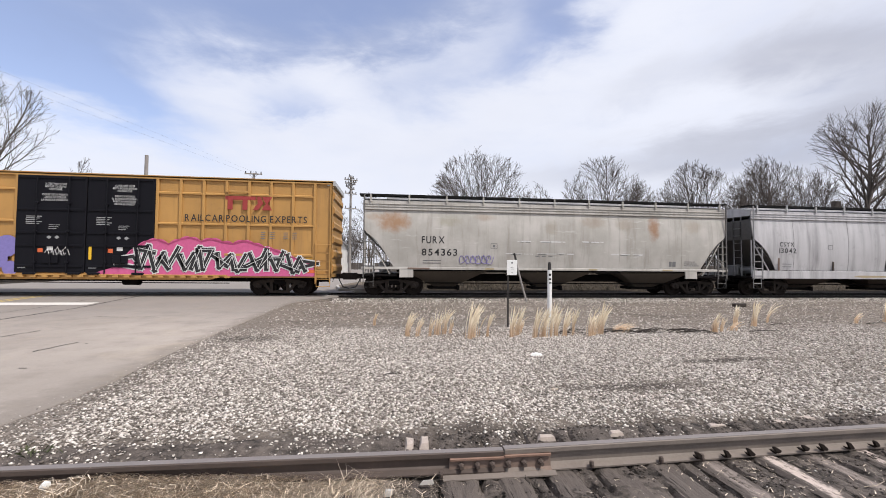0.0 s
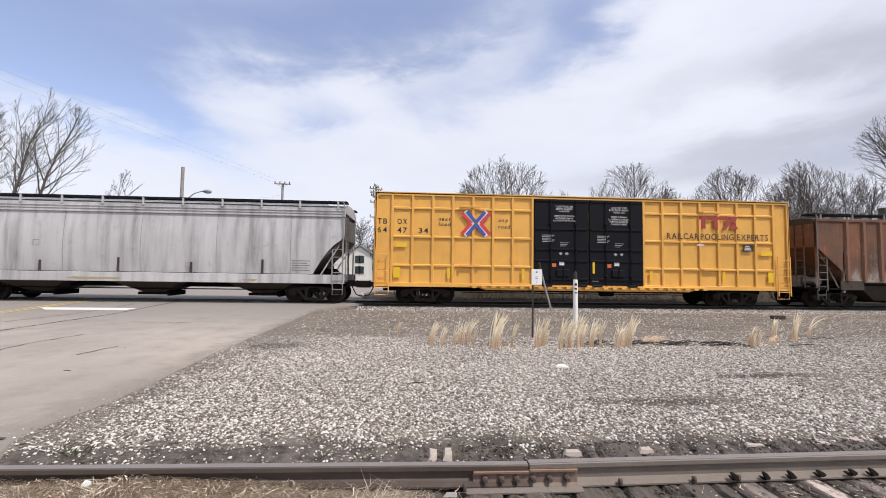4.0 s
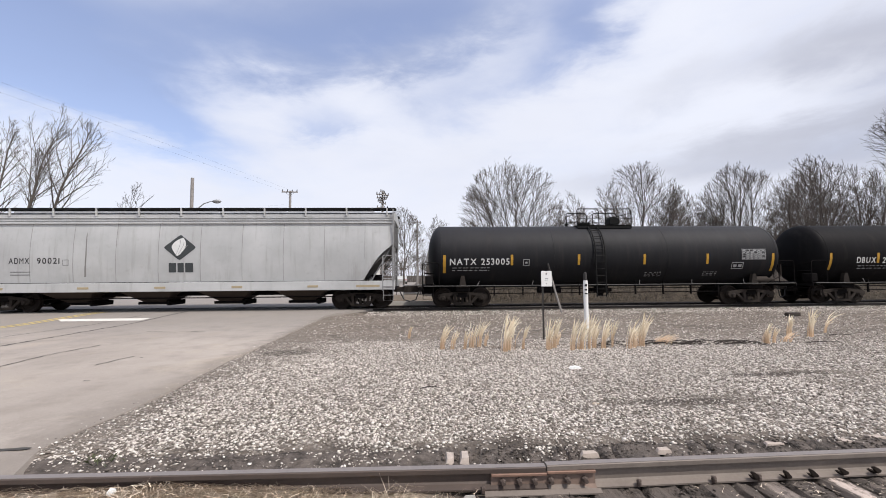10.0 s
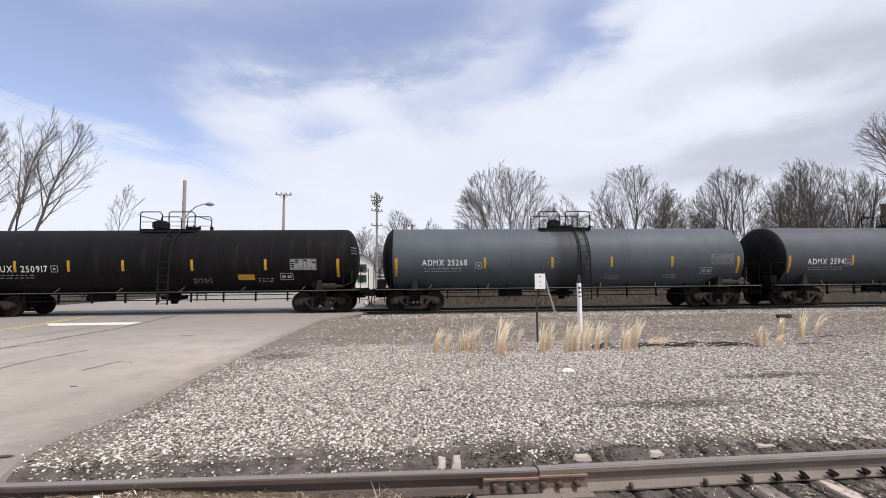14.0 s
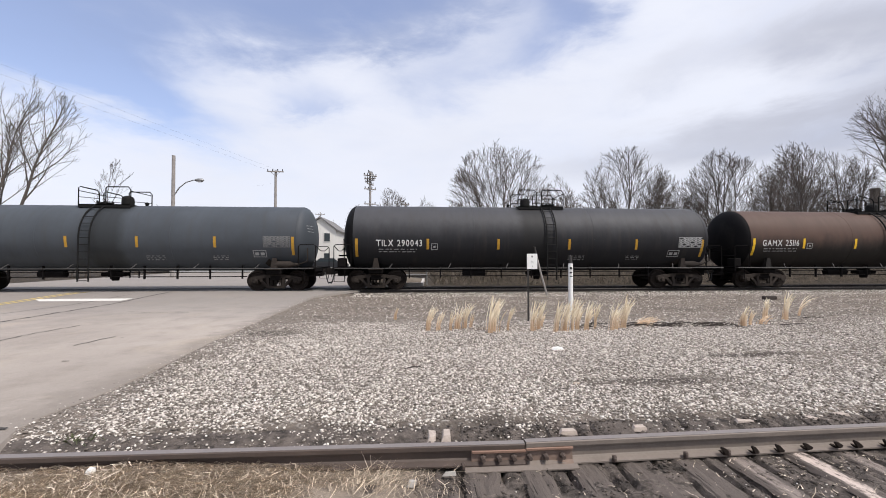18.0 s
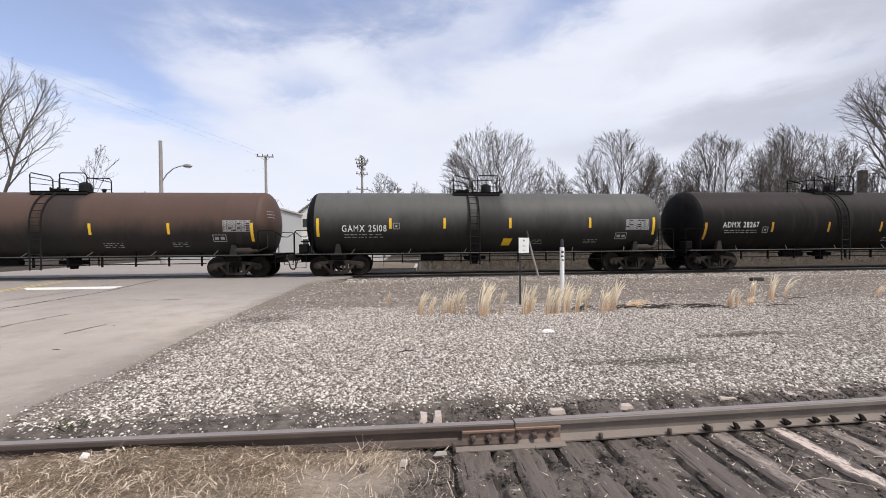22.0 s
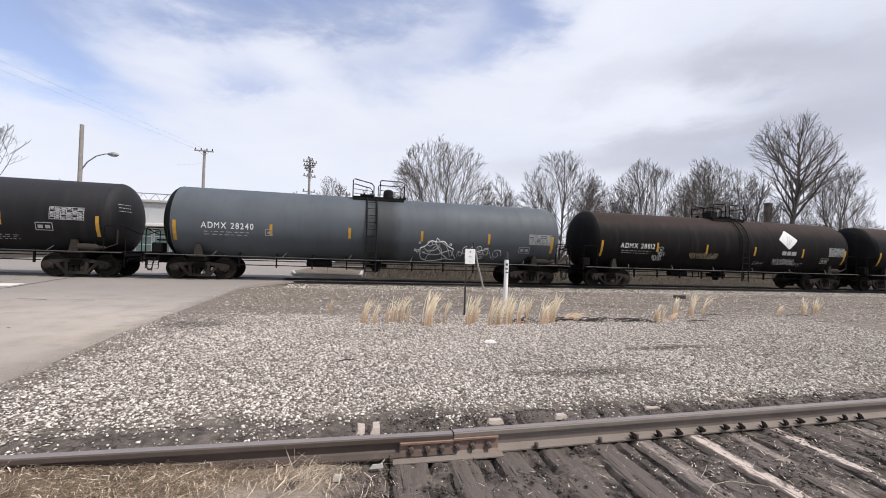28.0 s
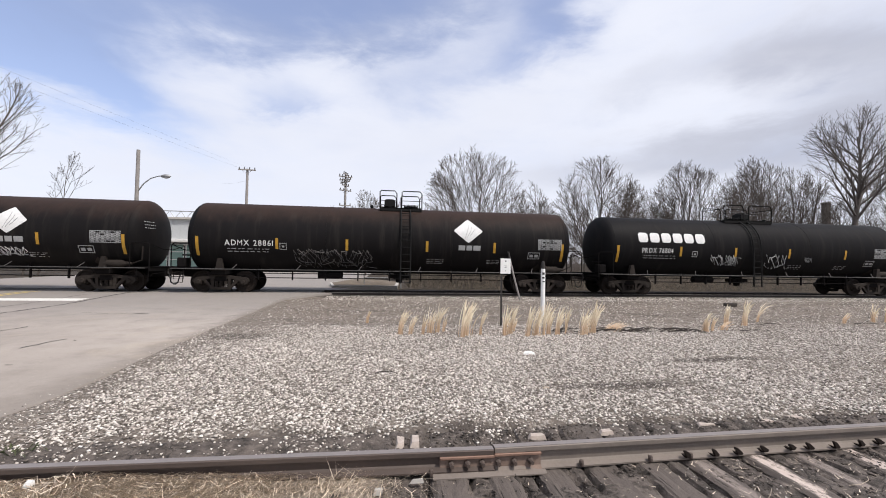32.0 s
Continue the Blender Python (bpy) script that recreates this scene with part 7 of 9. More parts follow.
    # pipes, brake rods and outlet below
    mb = MB().tube([(-S + 2.2, -0.9, 0.62), (S - 2.2, -0.9, 0.62)], 0.022, 6).tube([(-S + 2.2, -0.6, 0.80), (S - 2.2, -0.6, 0.80)], 0.02, 6)
    for k in range(9):
        x = -S + 2.4 + k * (2 * S - 4.8) / 8
        mb.box(x - 0.025, x + 0.025, -0.94, -0.86, 0.52, 1.1)
    part("train_pipe", mb, M["under"], car)
    part("bottom_outlet", MB().lathe([(0.42, 0.0), (0.42, 0.14), (0.55, 0.16), (0.60, 0.26), (0.90, 0.26)], "z", (ox, 0, 0), 14).box(ox - 0.5, ox + 0.5, -0.2, 0.2, 0.62, 0.80, 0.03), M["under"], car)
    part("air_reservoir", MB().lathe([(-0.55, 0.0), (-0.52, 0.16), (0.52, 0.16), (0.55, 0.0)], "x", (-2.6, -0.55, 0.74), 14), M["under"], car)
    # reflective strips
    ref = M[o.get("ref", "reflect_dull")]
    zm = o.get("zm", 1.87)
    for x in o["marks"]:
        t = MB()
        bar(t, x - 0.055, x + 0.055, zm, zm + 0.46, f, n=2)
        part("reflector", t, ref, car, "yellow reflective strip")
    for x in (-half, half):
        t = MB()
        bar(t, x - 0.06, x + 0.06, zm - 0.32, zm + 0.46, lambda z: f(z), n=3)
        part("reflector", t, ref, car, "yellow reflective strip")
    # lettering
    wm = M[o.get("ink", "white_mark")]
    for txt, x, z, h, w in o.get("text", ()):
        words(car, txt, x, z, h, f, wm, width=w, label="white reporting letters")
    x, z, h, w = o["text"][0][1:] if o.get("text") else (-half + 0.8, 1.8, 0.25, 1.0)
    t = MB()
    rnd = random.Random(int(s * 3))

    def dashes(xa, xb, zz, hh):
        while xa < xb:
            wd = rnd.uniform(0.05, 0.20)
            bar(t, xa, min(xa + wd, xb), zz, zz + hh, f)
            xa += wd + rnd.uniform(0.03, 0.12)
    for k in range(2):
        dashes(x + 0.1, x + 1.75, z - 0.15 - 0.11 * k, 0.030)
    for k in range(3):
        dashes(1.6, 2.35, 1.50 - 0.08 * k, 0.022)
        dashes(4.3, 4.95, 1.50 - 0.07 * k, 0.020)
    part("data_mark", t, M["dim_mark"], car, "faint white data lines")
    t = MB()
    bx = o.get("box", -3.9)
    z0 = zm - 0.02
    for a, b, c, d in ((0, 0.28, 0, 0.025), (0, 0.28, 0.25, 0.275), (0, 0.025, 0, 0.275), (0.255, 0.28, 0, 0.275), (0.09, 0.19, 0.09, 0.17)):
        bar(t, bx + a, bx + b, z0 + c, z0 + d, f if b - a > d - c else (lambda z: f(z) - 0.002))
    part("data_mark", t, M["dim_mark"], car, "small white boxed symbol")
    # small stencil lines on the trailing head
    t = MB()
    for k in range(3):
        z, y = zc + 0.52 - 0.13 * k, -1.02
        while y < -0.5:
            wd = rnd.uniform(0.03, 0.11)
            hx = [S + 0.006 + 0.56 * math.sqrt(max(0.0, 1 - (q * q + (b - zc) ** 2) / (R * R))) for q, b in ((y, z), (y + wd, z), (y + wd, z + 0.03), (y, z + 0.03))]
            t.add([(hx[0], y, z), (hx[1], y + wd, z), (hx[2], y + wd, z + 0.03), (hx[3], y, z + 0.03)], [(0, 1, 2, 3)])
            y += wd + 0.04
    part("data_mark", t, M["dim_mark"], car, "small white stencil lines on the tank end")
    # capacity chart near the trailing end
    cx, cz = o.get("chart", (half - 1.2, 1.95))
    t = MB()
    for k in range(6):
        bar(t, cx, cx + 1.12, cz + 0.09 * k, cz + 0.09 * k + 0.022, f)
    for k in range(7):
        bar(t, cx + 0.18 * k, cx + 0.18 * k + 0.02, cz, cz + 0.47, lambda z: f(z) - 0.002, n=2)
    rnd = random.Random(int(s))
    for k in range(5):
        for j in range(6):
            if rnd.random() < 0.8:
                bar(t, cx + 0.18 * j + 0.04, cx + 0.18 * j + 0.15, cz + 0.09 * k + 0.035, cz + 0.09 * k + 0.075, f)
    part("capacity_chart", t, M[o.get("ink_chart", "dim_mark")], car, "stencilled capacity chart")
    t = MB()
    bx, bz = cx - 0.45, cz - 0.42
    for a, b, c, d in ((0, 0.55, 0, 0.025), (0, 0.55, 0.27, 0.295), (0, 0.025, 0, 0.295), (0.525, 0.55, 0, 0.295), (0.08, 0.24, 0.08, 0.2), (0.31, 0.47, 0.08, 0.2)):
        bar(t, bx + a, bx + b, bz + c, bz + d, f if b - a > d - c else (lambda z: f(z) - 0.002))
    part("data_mark", t, M["dim_mark"], car)
    if o.get("placard", 1):
        t = MB()
        px, pz = half - 1.05, 1.18
        flat(t, [(px - 0.22, pz), (px, pz - 0.22), (px + 0.22, pz), (px, pz + 0.22)], lambda z: f(z) - 0.05)
        part("placard_holder", t, M["truck"], car, "dull steel placard holder")
    if "leaf" in o:
        k = o["leaf"]
        leaf_emblem(car, k[0], k[1], k[2], f, M[k[3]], M["white_mark"], M["dim_mark"], M[k[4]])
    for x0, z0, sc, n, key, seed in o.get("tags", ()):
        t = MB()
        r = random.Random(seed)
        x = x0
        for k in range(n):
            w = sc * r.uniform(0.5, 0.9)
            pts, m = [], r.randint(4, 6)
            for q in range(m + 3):
                a = x + w * (0.5 + 0.5 * math.cos(q * 2.1 + k)) + q * 0.1 * sc
                b = z0 + sc * (0.5 + 0.55 * math.sin(q * 1.7 + k * 1.3 + r.uniform(-0.4, 0.4)))
                pts.append((a, f(b) - 0.004, b))
            t.tube(pts, 0.013 * (sc / 0.5) ** 0.5, 4)
            x += w * 0.95
        part("graffiti_tag", t, M[key], car, "scrawled graffiti tag")
    if "label_at" in o:
        x, z = o["label_at"]
        t = MB()
        bar(t, x, x + 0.7, z, z + 0.24, f)
        part("placard", t, M["reflect_dull"], car, "dull orange data label")
    if "square" in o:
        x, z = o["square"]
        t = MB()
        flat(t, [(x - 0.08, z), (x + 0.3, z), (x + 0.42, z + 0.32), (x, z + 0.32)], f)
        part("placard", t, M["reflect"], car, "yellow green square label")
    if "swirl" in o:
        gx, gz = o["swirl"]

        def stroke(mb, pts, rad):
            mb.tube([(gx + u, f(gz + v) - 0.006, gz + v) for u, v in pts], rad, 4)

        def curl(u, v, r0, a0, turns, grow=0.22):
            n = int(11 * abs(turns)) + 4
            return [(u + r0 * (grow + (1 - grow) * k / n) * math.cos(a0 + math.tau * turns * k / n), v + r0 * (grow + (1 - grow) * k / n) * math.sin(a0 + math.tau * turns * k / n)) for k in range(n + 1)]
        # a tall looped letter form, drawn with a wide cap
        t = MB()
        stroke(t, [(0.72 * math.cos(b) * (1 + 0.10 * math.sin(5 * b)), -0.22 + 0.62 * max(0.0, math.sin(b)) ** 0.8 + 0.05 * math.sin(7 * b)) for b in [math.pi * k / 20 for k in range(21)]], 0.024)
        stroke(t, [(-0.76, -0.22), (-0.62, -0.42), (-0.30, -0.50), (0.10, -0.46), (0.45, -0.38), (0.86, -0.42)], 0.022)
        stroke(t, [(-0.60, 0.10), (-0.42, -0.06), (-0.12, -0.02), (0.12, 0.16), (0.10, 0.40), (-0.02, 0.52), (-0.10, 0.36), (0.06, 0.06), (0.30, -0.20), (0.56, -0.36)], 0.022)
        stroke(t, [(-0.66, -0.10), (-0.30, -0.22), (0.08, -0.20), (0.40, -0.06), (0.62, 0.02), (0.78, -0.16), (0.94, -0.36)], 0.020)
        stroke(t, [(-0.44, -0.46), (-0.36, -0.20), (-0.16, 0.10), (0.02, 0.24), (0.22, 0.02), (0.30, -0.38)], 0.018)
        stroke(t, [(0.16, 0.38), (0.40, 0.22), (0.54, 0.0), (0.66, -0.30)], 0.022)
        for u, v, rr in ((-0.34, 0.28, 0.13), (-0.16, 0.31, 0.09), (-0.86, -0.06, 0.07), (-0.98, -0.02, 0.05), (-0.80, 0.30, 0.04), (0.60, 0.26, 0.05)):
            stroke(t, curl(u, v, rr, 0.6, 1.1, 0.7), 0.018)
        part("graffiti_tag", t, M["glove"], car, "white looped graffiti letter")
        # a run of thin spirals trailing off to a wide curl
        t = MB()
        for u, v, rr, b, n in ((1.10, -0.16, 0.15, 2.0, 1.3), (1.36, 0.02, 0.19, 4.0, -1.4), (1.42, -0.26, 0.14, 1.0, 1.2), (1.68, 0.10, 0.20, 5.0, 1.3), (1.78, -0.16, 0.20, 0.5, -1.5), (2.00, 0.12, 0.17, 2.6, 1.4), (2.08, -0.20, 0.15, 4.4, 1.3), (2.32, -0.02, 0.20, 3.0, -1.3), (2.84, -0.10, 0.25, 2.0, -1.35)):
            stroke(t, curl(u, v, rr, b, n), 0.013)
        stroke(t, [(0.98, -0.02), (1.22, -0.10), (1.50, -0.08), (1.84, -0.02), (2.14, 0.06), (2.40, 0.12), (2.52, -0.06), (2.62, -0.26), (2.80, -0.35)], 0.013)
        part("graffiti_tag", t, M["glove"], car, "thin white graffiti spirals")
    if "wordbars" in o:
        x, z, h, w, key = o["wordbars"]
        t = MB()
        n = 6
        for k in range(n):
            a, b = x + w * k / n, x + w * (k + 0.82) / n
            c = h * 0.18
            poly = [(a + c, z), (b - c, z), (b, z + c), (b, z + h - c), (b - c, z + h), (a + c, z + h), (a, z + h - c), (a, z + c)]
            flat(t, poly, f)
        part("emblem_bars", t, M[key], car, "bold white plain bars of the company name")


TANKS = {
    # charcoal's paler top is sky sheen put into the colour
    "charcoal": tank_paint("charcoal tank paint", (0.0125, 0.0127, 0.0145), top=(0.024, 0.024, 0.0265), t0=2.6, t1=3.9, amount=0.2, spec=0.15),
    "black": tank_paint("black tank paint", (0.0085, 0.0082, 0.0088), amount=0.2, spec=0.07),
    "blue_grey": tank_paint("blue grey tank paint", (0.064, 0.077, 0.090), amount=0.2, band=(0.02, 0.021, 0.022)),
    "teal_grey": tank_paint("green grey tank paint", (0.052, 0.060, 0.070), amount=0.25, band=(0.018, 0.02, 0.021)),
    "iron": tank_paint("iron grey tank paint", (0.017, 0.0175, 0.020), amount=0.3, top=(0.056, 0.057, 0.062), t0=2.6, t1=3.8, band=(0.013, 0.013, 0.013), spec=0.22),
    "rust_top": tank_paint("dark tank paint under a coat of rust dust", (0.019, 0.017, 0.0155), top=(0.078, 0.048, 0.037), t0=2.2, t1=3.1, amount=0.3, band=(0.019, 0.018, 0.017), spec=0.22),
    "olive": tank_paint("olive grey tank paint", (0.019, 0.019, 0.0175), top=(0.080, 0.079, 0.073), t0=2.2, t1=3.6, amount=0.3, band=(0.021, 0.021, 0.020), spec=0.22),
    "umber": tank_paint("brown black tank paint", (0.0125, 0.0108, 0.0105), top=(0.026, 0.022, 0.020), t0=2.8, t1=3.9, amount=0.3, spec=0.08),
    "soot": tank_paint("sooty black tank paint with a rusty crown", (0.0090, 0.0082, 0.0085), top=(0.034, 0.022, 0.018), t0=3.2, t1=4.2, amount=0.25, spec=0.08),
    "slate": tank_paint("slate grey tank paint", (0.074, 0.086, 0.098), amount=0.25, band=(0.026, 0.027, 0.028)),
}


# ---- the train, from its head end: places along it at the clip's start ----
boxcar(-11.87, 0.65, 0.60, "yellow_worn", True)
hopper(7.33, 17.1, 0.60, 0.66, "grey")
hopper(25.55, 16.75, 0.66, 0.60, "silver")
boxcar(44.58, 0.60, 0.68, "yellow", False)
hopper(63.62, 16.6, 0.68, 0.68, "brown")
hopper(82.30, 18.1, 0.66, 0.60, "white")
tank(100.95, 7.46, 0.50, 0.42, TANKS["charcoal"], "charcoal tank car with white letters and yellow strips, rolling", R=1.44, zc=2.30,
     opts=dict(text=[("NATX 253005", -7.22, 1.90, 0.27, 2.63)], box=-3.98, plat=(-1.25, 1.32), dome_x=0.74, lad=-0.55, rel=-1.5, marks=(-4.48, -1.48, 1.5, 4.4), chart=(6.0, 2.06), placard=0))
tank(118.86, 7.70, 0.42, 0.40, TANKS["black"], "dull black tank car with a boxed manway platform, rolling", R=1.44, zc=2.30,
     opts=dict(text=[("DBUX", -6.45, 1.87, 0.26, 0.92), ("250917", -5.21, 1.86, 0.26, 1.05)], box=-4.03, plat=(-1.0, 1.32), dome_x=-0.55, lad=0.54, rel=1.69, marks=(-5.43, -3.33, -1.17, 1.62, 4.65), chart=(5.68, 1.86), label_at=(3.46, 1.45)))
tank(136.82, 7.76, 0.40, 0.42, TANKS["blue_grey"], "blue grey tank car with a dirty middle band, rolling", R=1.45, zc=2.30,
     opts=dict(text=[("ADMX 25268", -6.64, 2.0, 0.25, 1.97)], ink_chart="grey_mark", head="black", box=-4.3, plat=(-1.2, 1.2), dome_x=-0.3, lad=0.6, rel=1.5, marks=(-3.88, -0.86, 1.84, 4.64), chart=(6.45, 1.95)))
tank(154.70, 7.65, 0.42, 0.45, TANKS["teal_grey"], "green grey tank car with dull yellow strips and stains, rolling", R=1.45, zc=2.30,
     opts=dict(text=[("ADMX 25941", -6.79, 1.92, 0.26, 1.86)], head="black", box=-4.95, ink_chart="grey_mark", dome="round", plat=(-1.5, 0.62), dome_x=0.04, lad=-0.64, rel=0.85, rail=1, marks=(-4.57, -1.43, 1.34, 4.45), chart=(6.43, 1.88)))
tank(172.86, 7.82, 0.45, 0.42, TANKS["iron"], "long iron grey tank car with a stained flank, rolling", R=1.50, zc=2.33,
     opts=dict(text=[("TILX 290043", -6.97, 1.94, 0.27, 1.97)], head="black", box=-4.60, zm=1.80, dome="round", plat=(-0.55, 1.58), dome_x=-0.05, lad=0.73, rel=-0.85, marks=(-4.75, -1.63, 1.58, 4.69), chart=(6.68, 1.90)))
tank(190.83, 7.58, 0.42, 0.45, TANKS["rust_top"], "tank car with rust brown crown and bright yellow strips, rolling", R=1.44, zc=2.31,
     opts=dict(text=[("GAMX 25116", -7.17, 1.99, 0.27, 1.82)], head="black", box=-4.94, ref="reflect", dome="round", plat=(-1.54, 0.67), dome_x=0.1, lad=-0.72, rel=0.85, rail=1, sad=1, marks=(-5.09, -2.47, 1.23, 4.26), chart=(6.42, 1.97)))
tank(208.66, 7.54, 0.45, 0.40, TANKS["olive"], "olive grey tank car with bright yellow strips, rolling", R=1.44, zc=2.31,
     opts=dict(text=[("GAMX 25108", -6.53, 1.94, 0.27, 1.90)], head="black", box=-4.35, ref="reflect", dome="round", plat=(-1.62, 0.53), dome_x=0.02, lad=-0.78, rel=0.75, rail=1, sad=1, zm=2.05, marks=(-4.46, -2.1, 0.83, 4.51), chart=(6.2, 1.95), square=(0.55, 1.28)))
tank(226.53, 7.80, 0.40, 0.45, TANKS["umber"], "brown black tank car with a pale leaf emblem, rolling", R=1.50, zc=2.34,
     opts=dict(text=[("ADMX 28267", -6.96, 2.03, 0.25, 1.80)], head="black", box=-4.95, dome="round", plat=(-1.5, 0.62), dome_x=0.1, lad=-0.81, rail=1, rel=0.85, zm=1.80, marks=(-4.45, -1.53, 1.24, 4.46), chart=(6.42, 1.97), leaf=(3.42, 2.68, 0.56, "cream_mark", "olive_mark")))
tank(244.60, 7.52, 0.45, 0.42, TANKS["charcoal"], "charcoal tank car with bold white letters, rolling", R=1.44, zc=2.31,
     opts=dict(text=[("NATX 253024", -7.24, 1.94, 0.27, 2.57)], head="black", box=-3.98, plat=(-1.25, 1.38), dome_x=-0.68, lad=0.53, rel=1.6, marks=(-4.48, -1.54, 1.51, 4.47), chart=(5.99, 2.14), placard=0))
tank(262.73, 8.01, 0.42, 0.40, TANKS["slate"], "slate grey tank car with white scrawled graffiti, rolling", R=1.48, zc=2.33,
     opts=dict(text=[("ADMX 28240", -7.07, 2.07, 0.24, 1.93)], head="black", box=-4.7, dome="round", plat=(-1.28, 1.0), dome_x=0.34, lad=-0.44, rel=1.12, rail=1, marks=(-4.48, -1.35, 1.76, 4.87), chart=(6.83, 1.93), swirl=(2.48, 1.52)))
tank(281.15, 7.75, 0.40, 0.45, TANKS["soot"], "sooty black tank car with leaf emblem and tags, rolling", R=1.50, zc=2.34,
     opts=dict(text=[("ADMX 28812", -6.74, 1.98, 0.24, 1.95)], head="black", box=-4.55, plat=(-0.57, 1.50), dome_x=-0.05, lad=0.69, rel=-0.85, zm=1.84, marks=(-4.62, -1.64, 1.45, 4.72), chart=(6.56, 1.96), leaf=(3.70, 2.77, 0.53, "white_mark", "dim_mark"), tags=((-2.72, 1.58, 0.28, 9, "reflect_pale", 8), (-4.9, 1.40, 0.26, 4, "glove", 4), (-4.6, 1.62, 0.22, 3, "glove", 14), (2.7, 1.40, 0.32, 7, "glove", 9))))
tank(299.41, 7.78, 0.45, 0.42, TANKS["soot"], "black tank car with leaf emblem and dark graffiti, rolling", R=1.50, zc=2.34,
     opts=dict(text=[("ADMX 28861", -6.73, 1.96, 0.23, 1.90)], head="black", box=-4.57, plat=(-0.50, 1.39), dome_x=-0.05, lad=0.66, rel=-0.88, zm=1.84, marks=(-4.68, -1.83, 1.59, 4.61), chart=(6.63, 2.03), leaf=(3.42, 2.80, 0.54, "white_mark", "dim_mark"), tags=((-4.2, 1.10, 0.72, 7, "hop_dark", 3), (-4.0, 1.25, 0.6, 7, "hop_dark", 13))))
tank(317.60, 7.65, 0.42, 0.60, TANKS["black"], "black tank car with bold white name bars and tags, rolling", R=1.46, zc=2.33,
     opts=dict(text=[("PROX 76804", -6.44, 2.01, 0.23, 1.59)], wordbars=(-6.62, 2.50, 0.46, 3.55, "white_mark"), box=-3.85, plat=(-1.5, 1.2), dome_x=0.1, lad=-0.45, rel=1.5, marks=(-4.44, -1.52, 1.46, 4.69), chart=(6.4, 1.95), tags=((-2.98, 1.48, 0.46, 4, "glove", 6), (-2.0, 1.5, 0.40, 2, "dim_mark", 16), (0.0, 1.36, 0.66, 3, "glove", 7), (2.3, 1.7, 0.22, 3, "dim_mark", 27))))


# ---- trees ----
def tree(x, y, height, seed, label, half, low=0.34, fork=0.08, lean=0.0, stems=8, spread=68.0, kids=(12, 7, 5), girth=0.085, fine=0.0115, up=0.035, z=0.05, droop=0.0, wide=(18, 42)):
    """A bare tree: stems that fan out of a low fork, their limbs, branches and twigs filling a domed, uneven crown."""
    rnd = random.Random(seed)
    ob = thing("bare_tree", (x, y, z), label, "tree", "bare trees behind the tracks")
    zc = height * low
    cr = MB()

    def reach(p, d):
        s = 0.3
        while s < height * 1.2:
            q = p + d * s
            h = (q.z - zc) / ((height - zc) if q.z > zc else zc * 1.05)
            a, b = (q.x - lean * q.z) / half, q.y / (half * 0.85)
            if a * a + b * b + h * h > 1.0 + 0.22 * noise.noise((q.x * 0.55 + seed, q.y * 0.55, q.z * 0.55)):
                break
            s += 0.2
        return s

    def shoot(p, d, length, r, lev):
        k = (6, 4, 3, 2)[lev]
        pts, q, dd = [p], p, d
        rise = Vector((0, 0, up if lev < 3 else 0.03 - droop))
        w = (0.06, 0.07, 0.08, 0.07)[lev]
        for i in range(k):
            dd = (dd + rise + Vector((rnd.gauss(0, w), rnd.gauss(0, w), rnd.gauss(0, w * 0.7)))).normalized()
            q = q + dd * (length / k)
            pts.append(q)
        r2 = max(fine * 0.55, r * (0.22 if lev < 3 else 0.5))
        cr.tube(pts, r, (7, 5, 3, 3)[lev], r2, caps=False)
        if lev == 3:
            return
        turn = rnd.uniform(0, 6.28)
        n = kids[lev]
        for j in range(n):
            t = 0.22 + 0.78 * (j + rnd.random()) / n
            i = min(k - 1, int(t * k))
            g = pts[i].lerp(pts[i + 1], t * k - i)
            tan = (pts[i + 1] - pts[i]).normalized()
            turn += 2.4 + rnd.gauss(0, 0.4)
            a = tan.orthogonal().normalized()
            b = tan.cross(a)
            tilt = radians(rnd.uniform(*(wide if lev == 0 else (18, 42))))
            e = tan * math.cos(tilt) + (a * math.cos(turn) + b * math.sin(turn)) * math.sin(tilt)
            e = Vector((e.x, e.y * 0.8, e.z)).normalized()
            ln = min(length * rnd.uniform(0.38, 0.66) * (1.2 - 0.55 * t), reach(g, e) * rnd.uniform(0.80, 1.10))
            if ln > 0.12:
                shoot(g, e, ln, max(fine, (r + (r2 - r) * t) * 0.60), lev + 1)

    tip = Vector((lean * height * fork, 0, height * fork))
    r0 = girth * (1.0 if stems == 1 else 1.5)
    part("trunk", MB().tube([Vector((-0.02, 0, -0.15)), tip * 0.12, tip * 0.55, tip], r0 * 1.4, 10, r0), M["bark"], ob)
    for i in range(stems):
        a = rnd.gauss(0, 0.55)
        tilt = radians(spread) * ((2 * i + 1) / stems - 1.0) + rnd.gauss(0, 0.06) if stems > 1 else 0.03
        d = Vector((math.sin(tilt) * math.cos(a) + lean, math.sin(tilt) * math.sin(a), math.cos(tilt))).normalized()
        shoot(tip * 0.98, d, reach(tip, d) * rnd.uniform(0.80, 0.95), girth * rnd.uniform(0.75, 1.1), 0)
    part("crown", cr, M["twig"], ob, "bare winter twigs")
    return ob


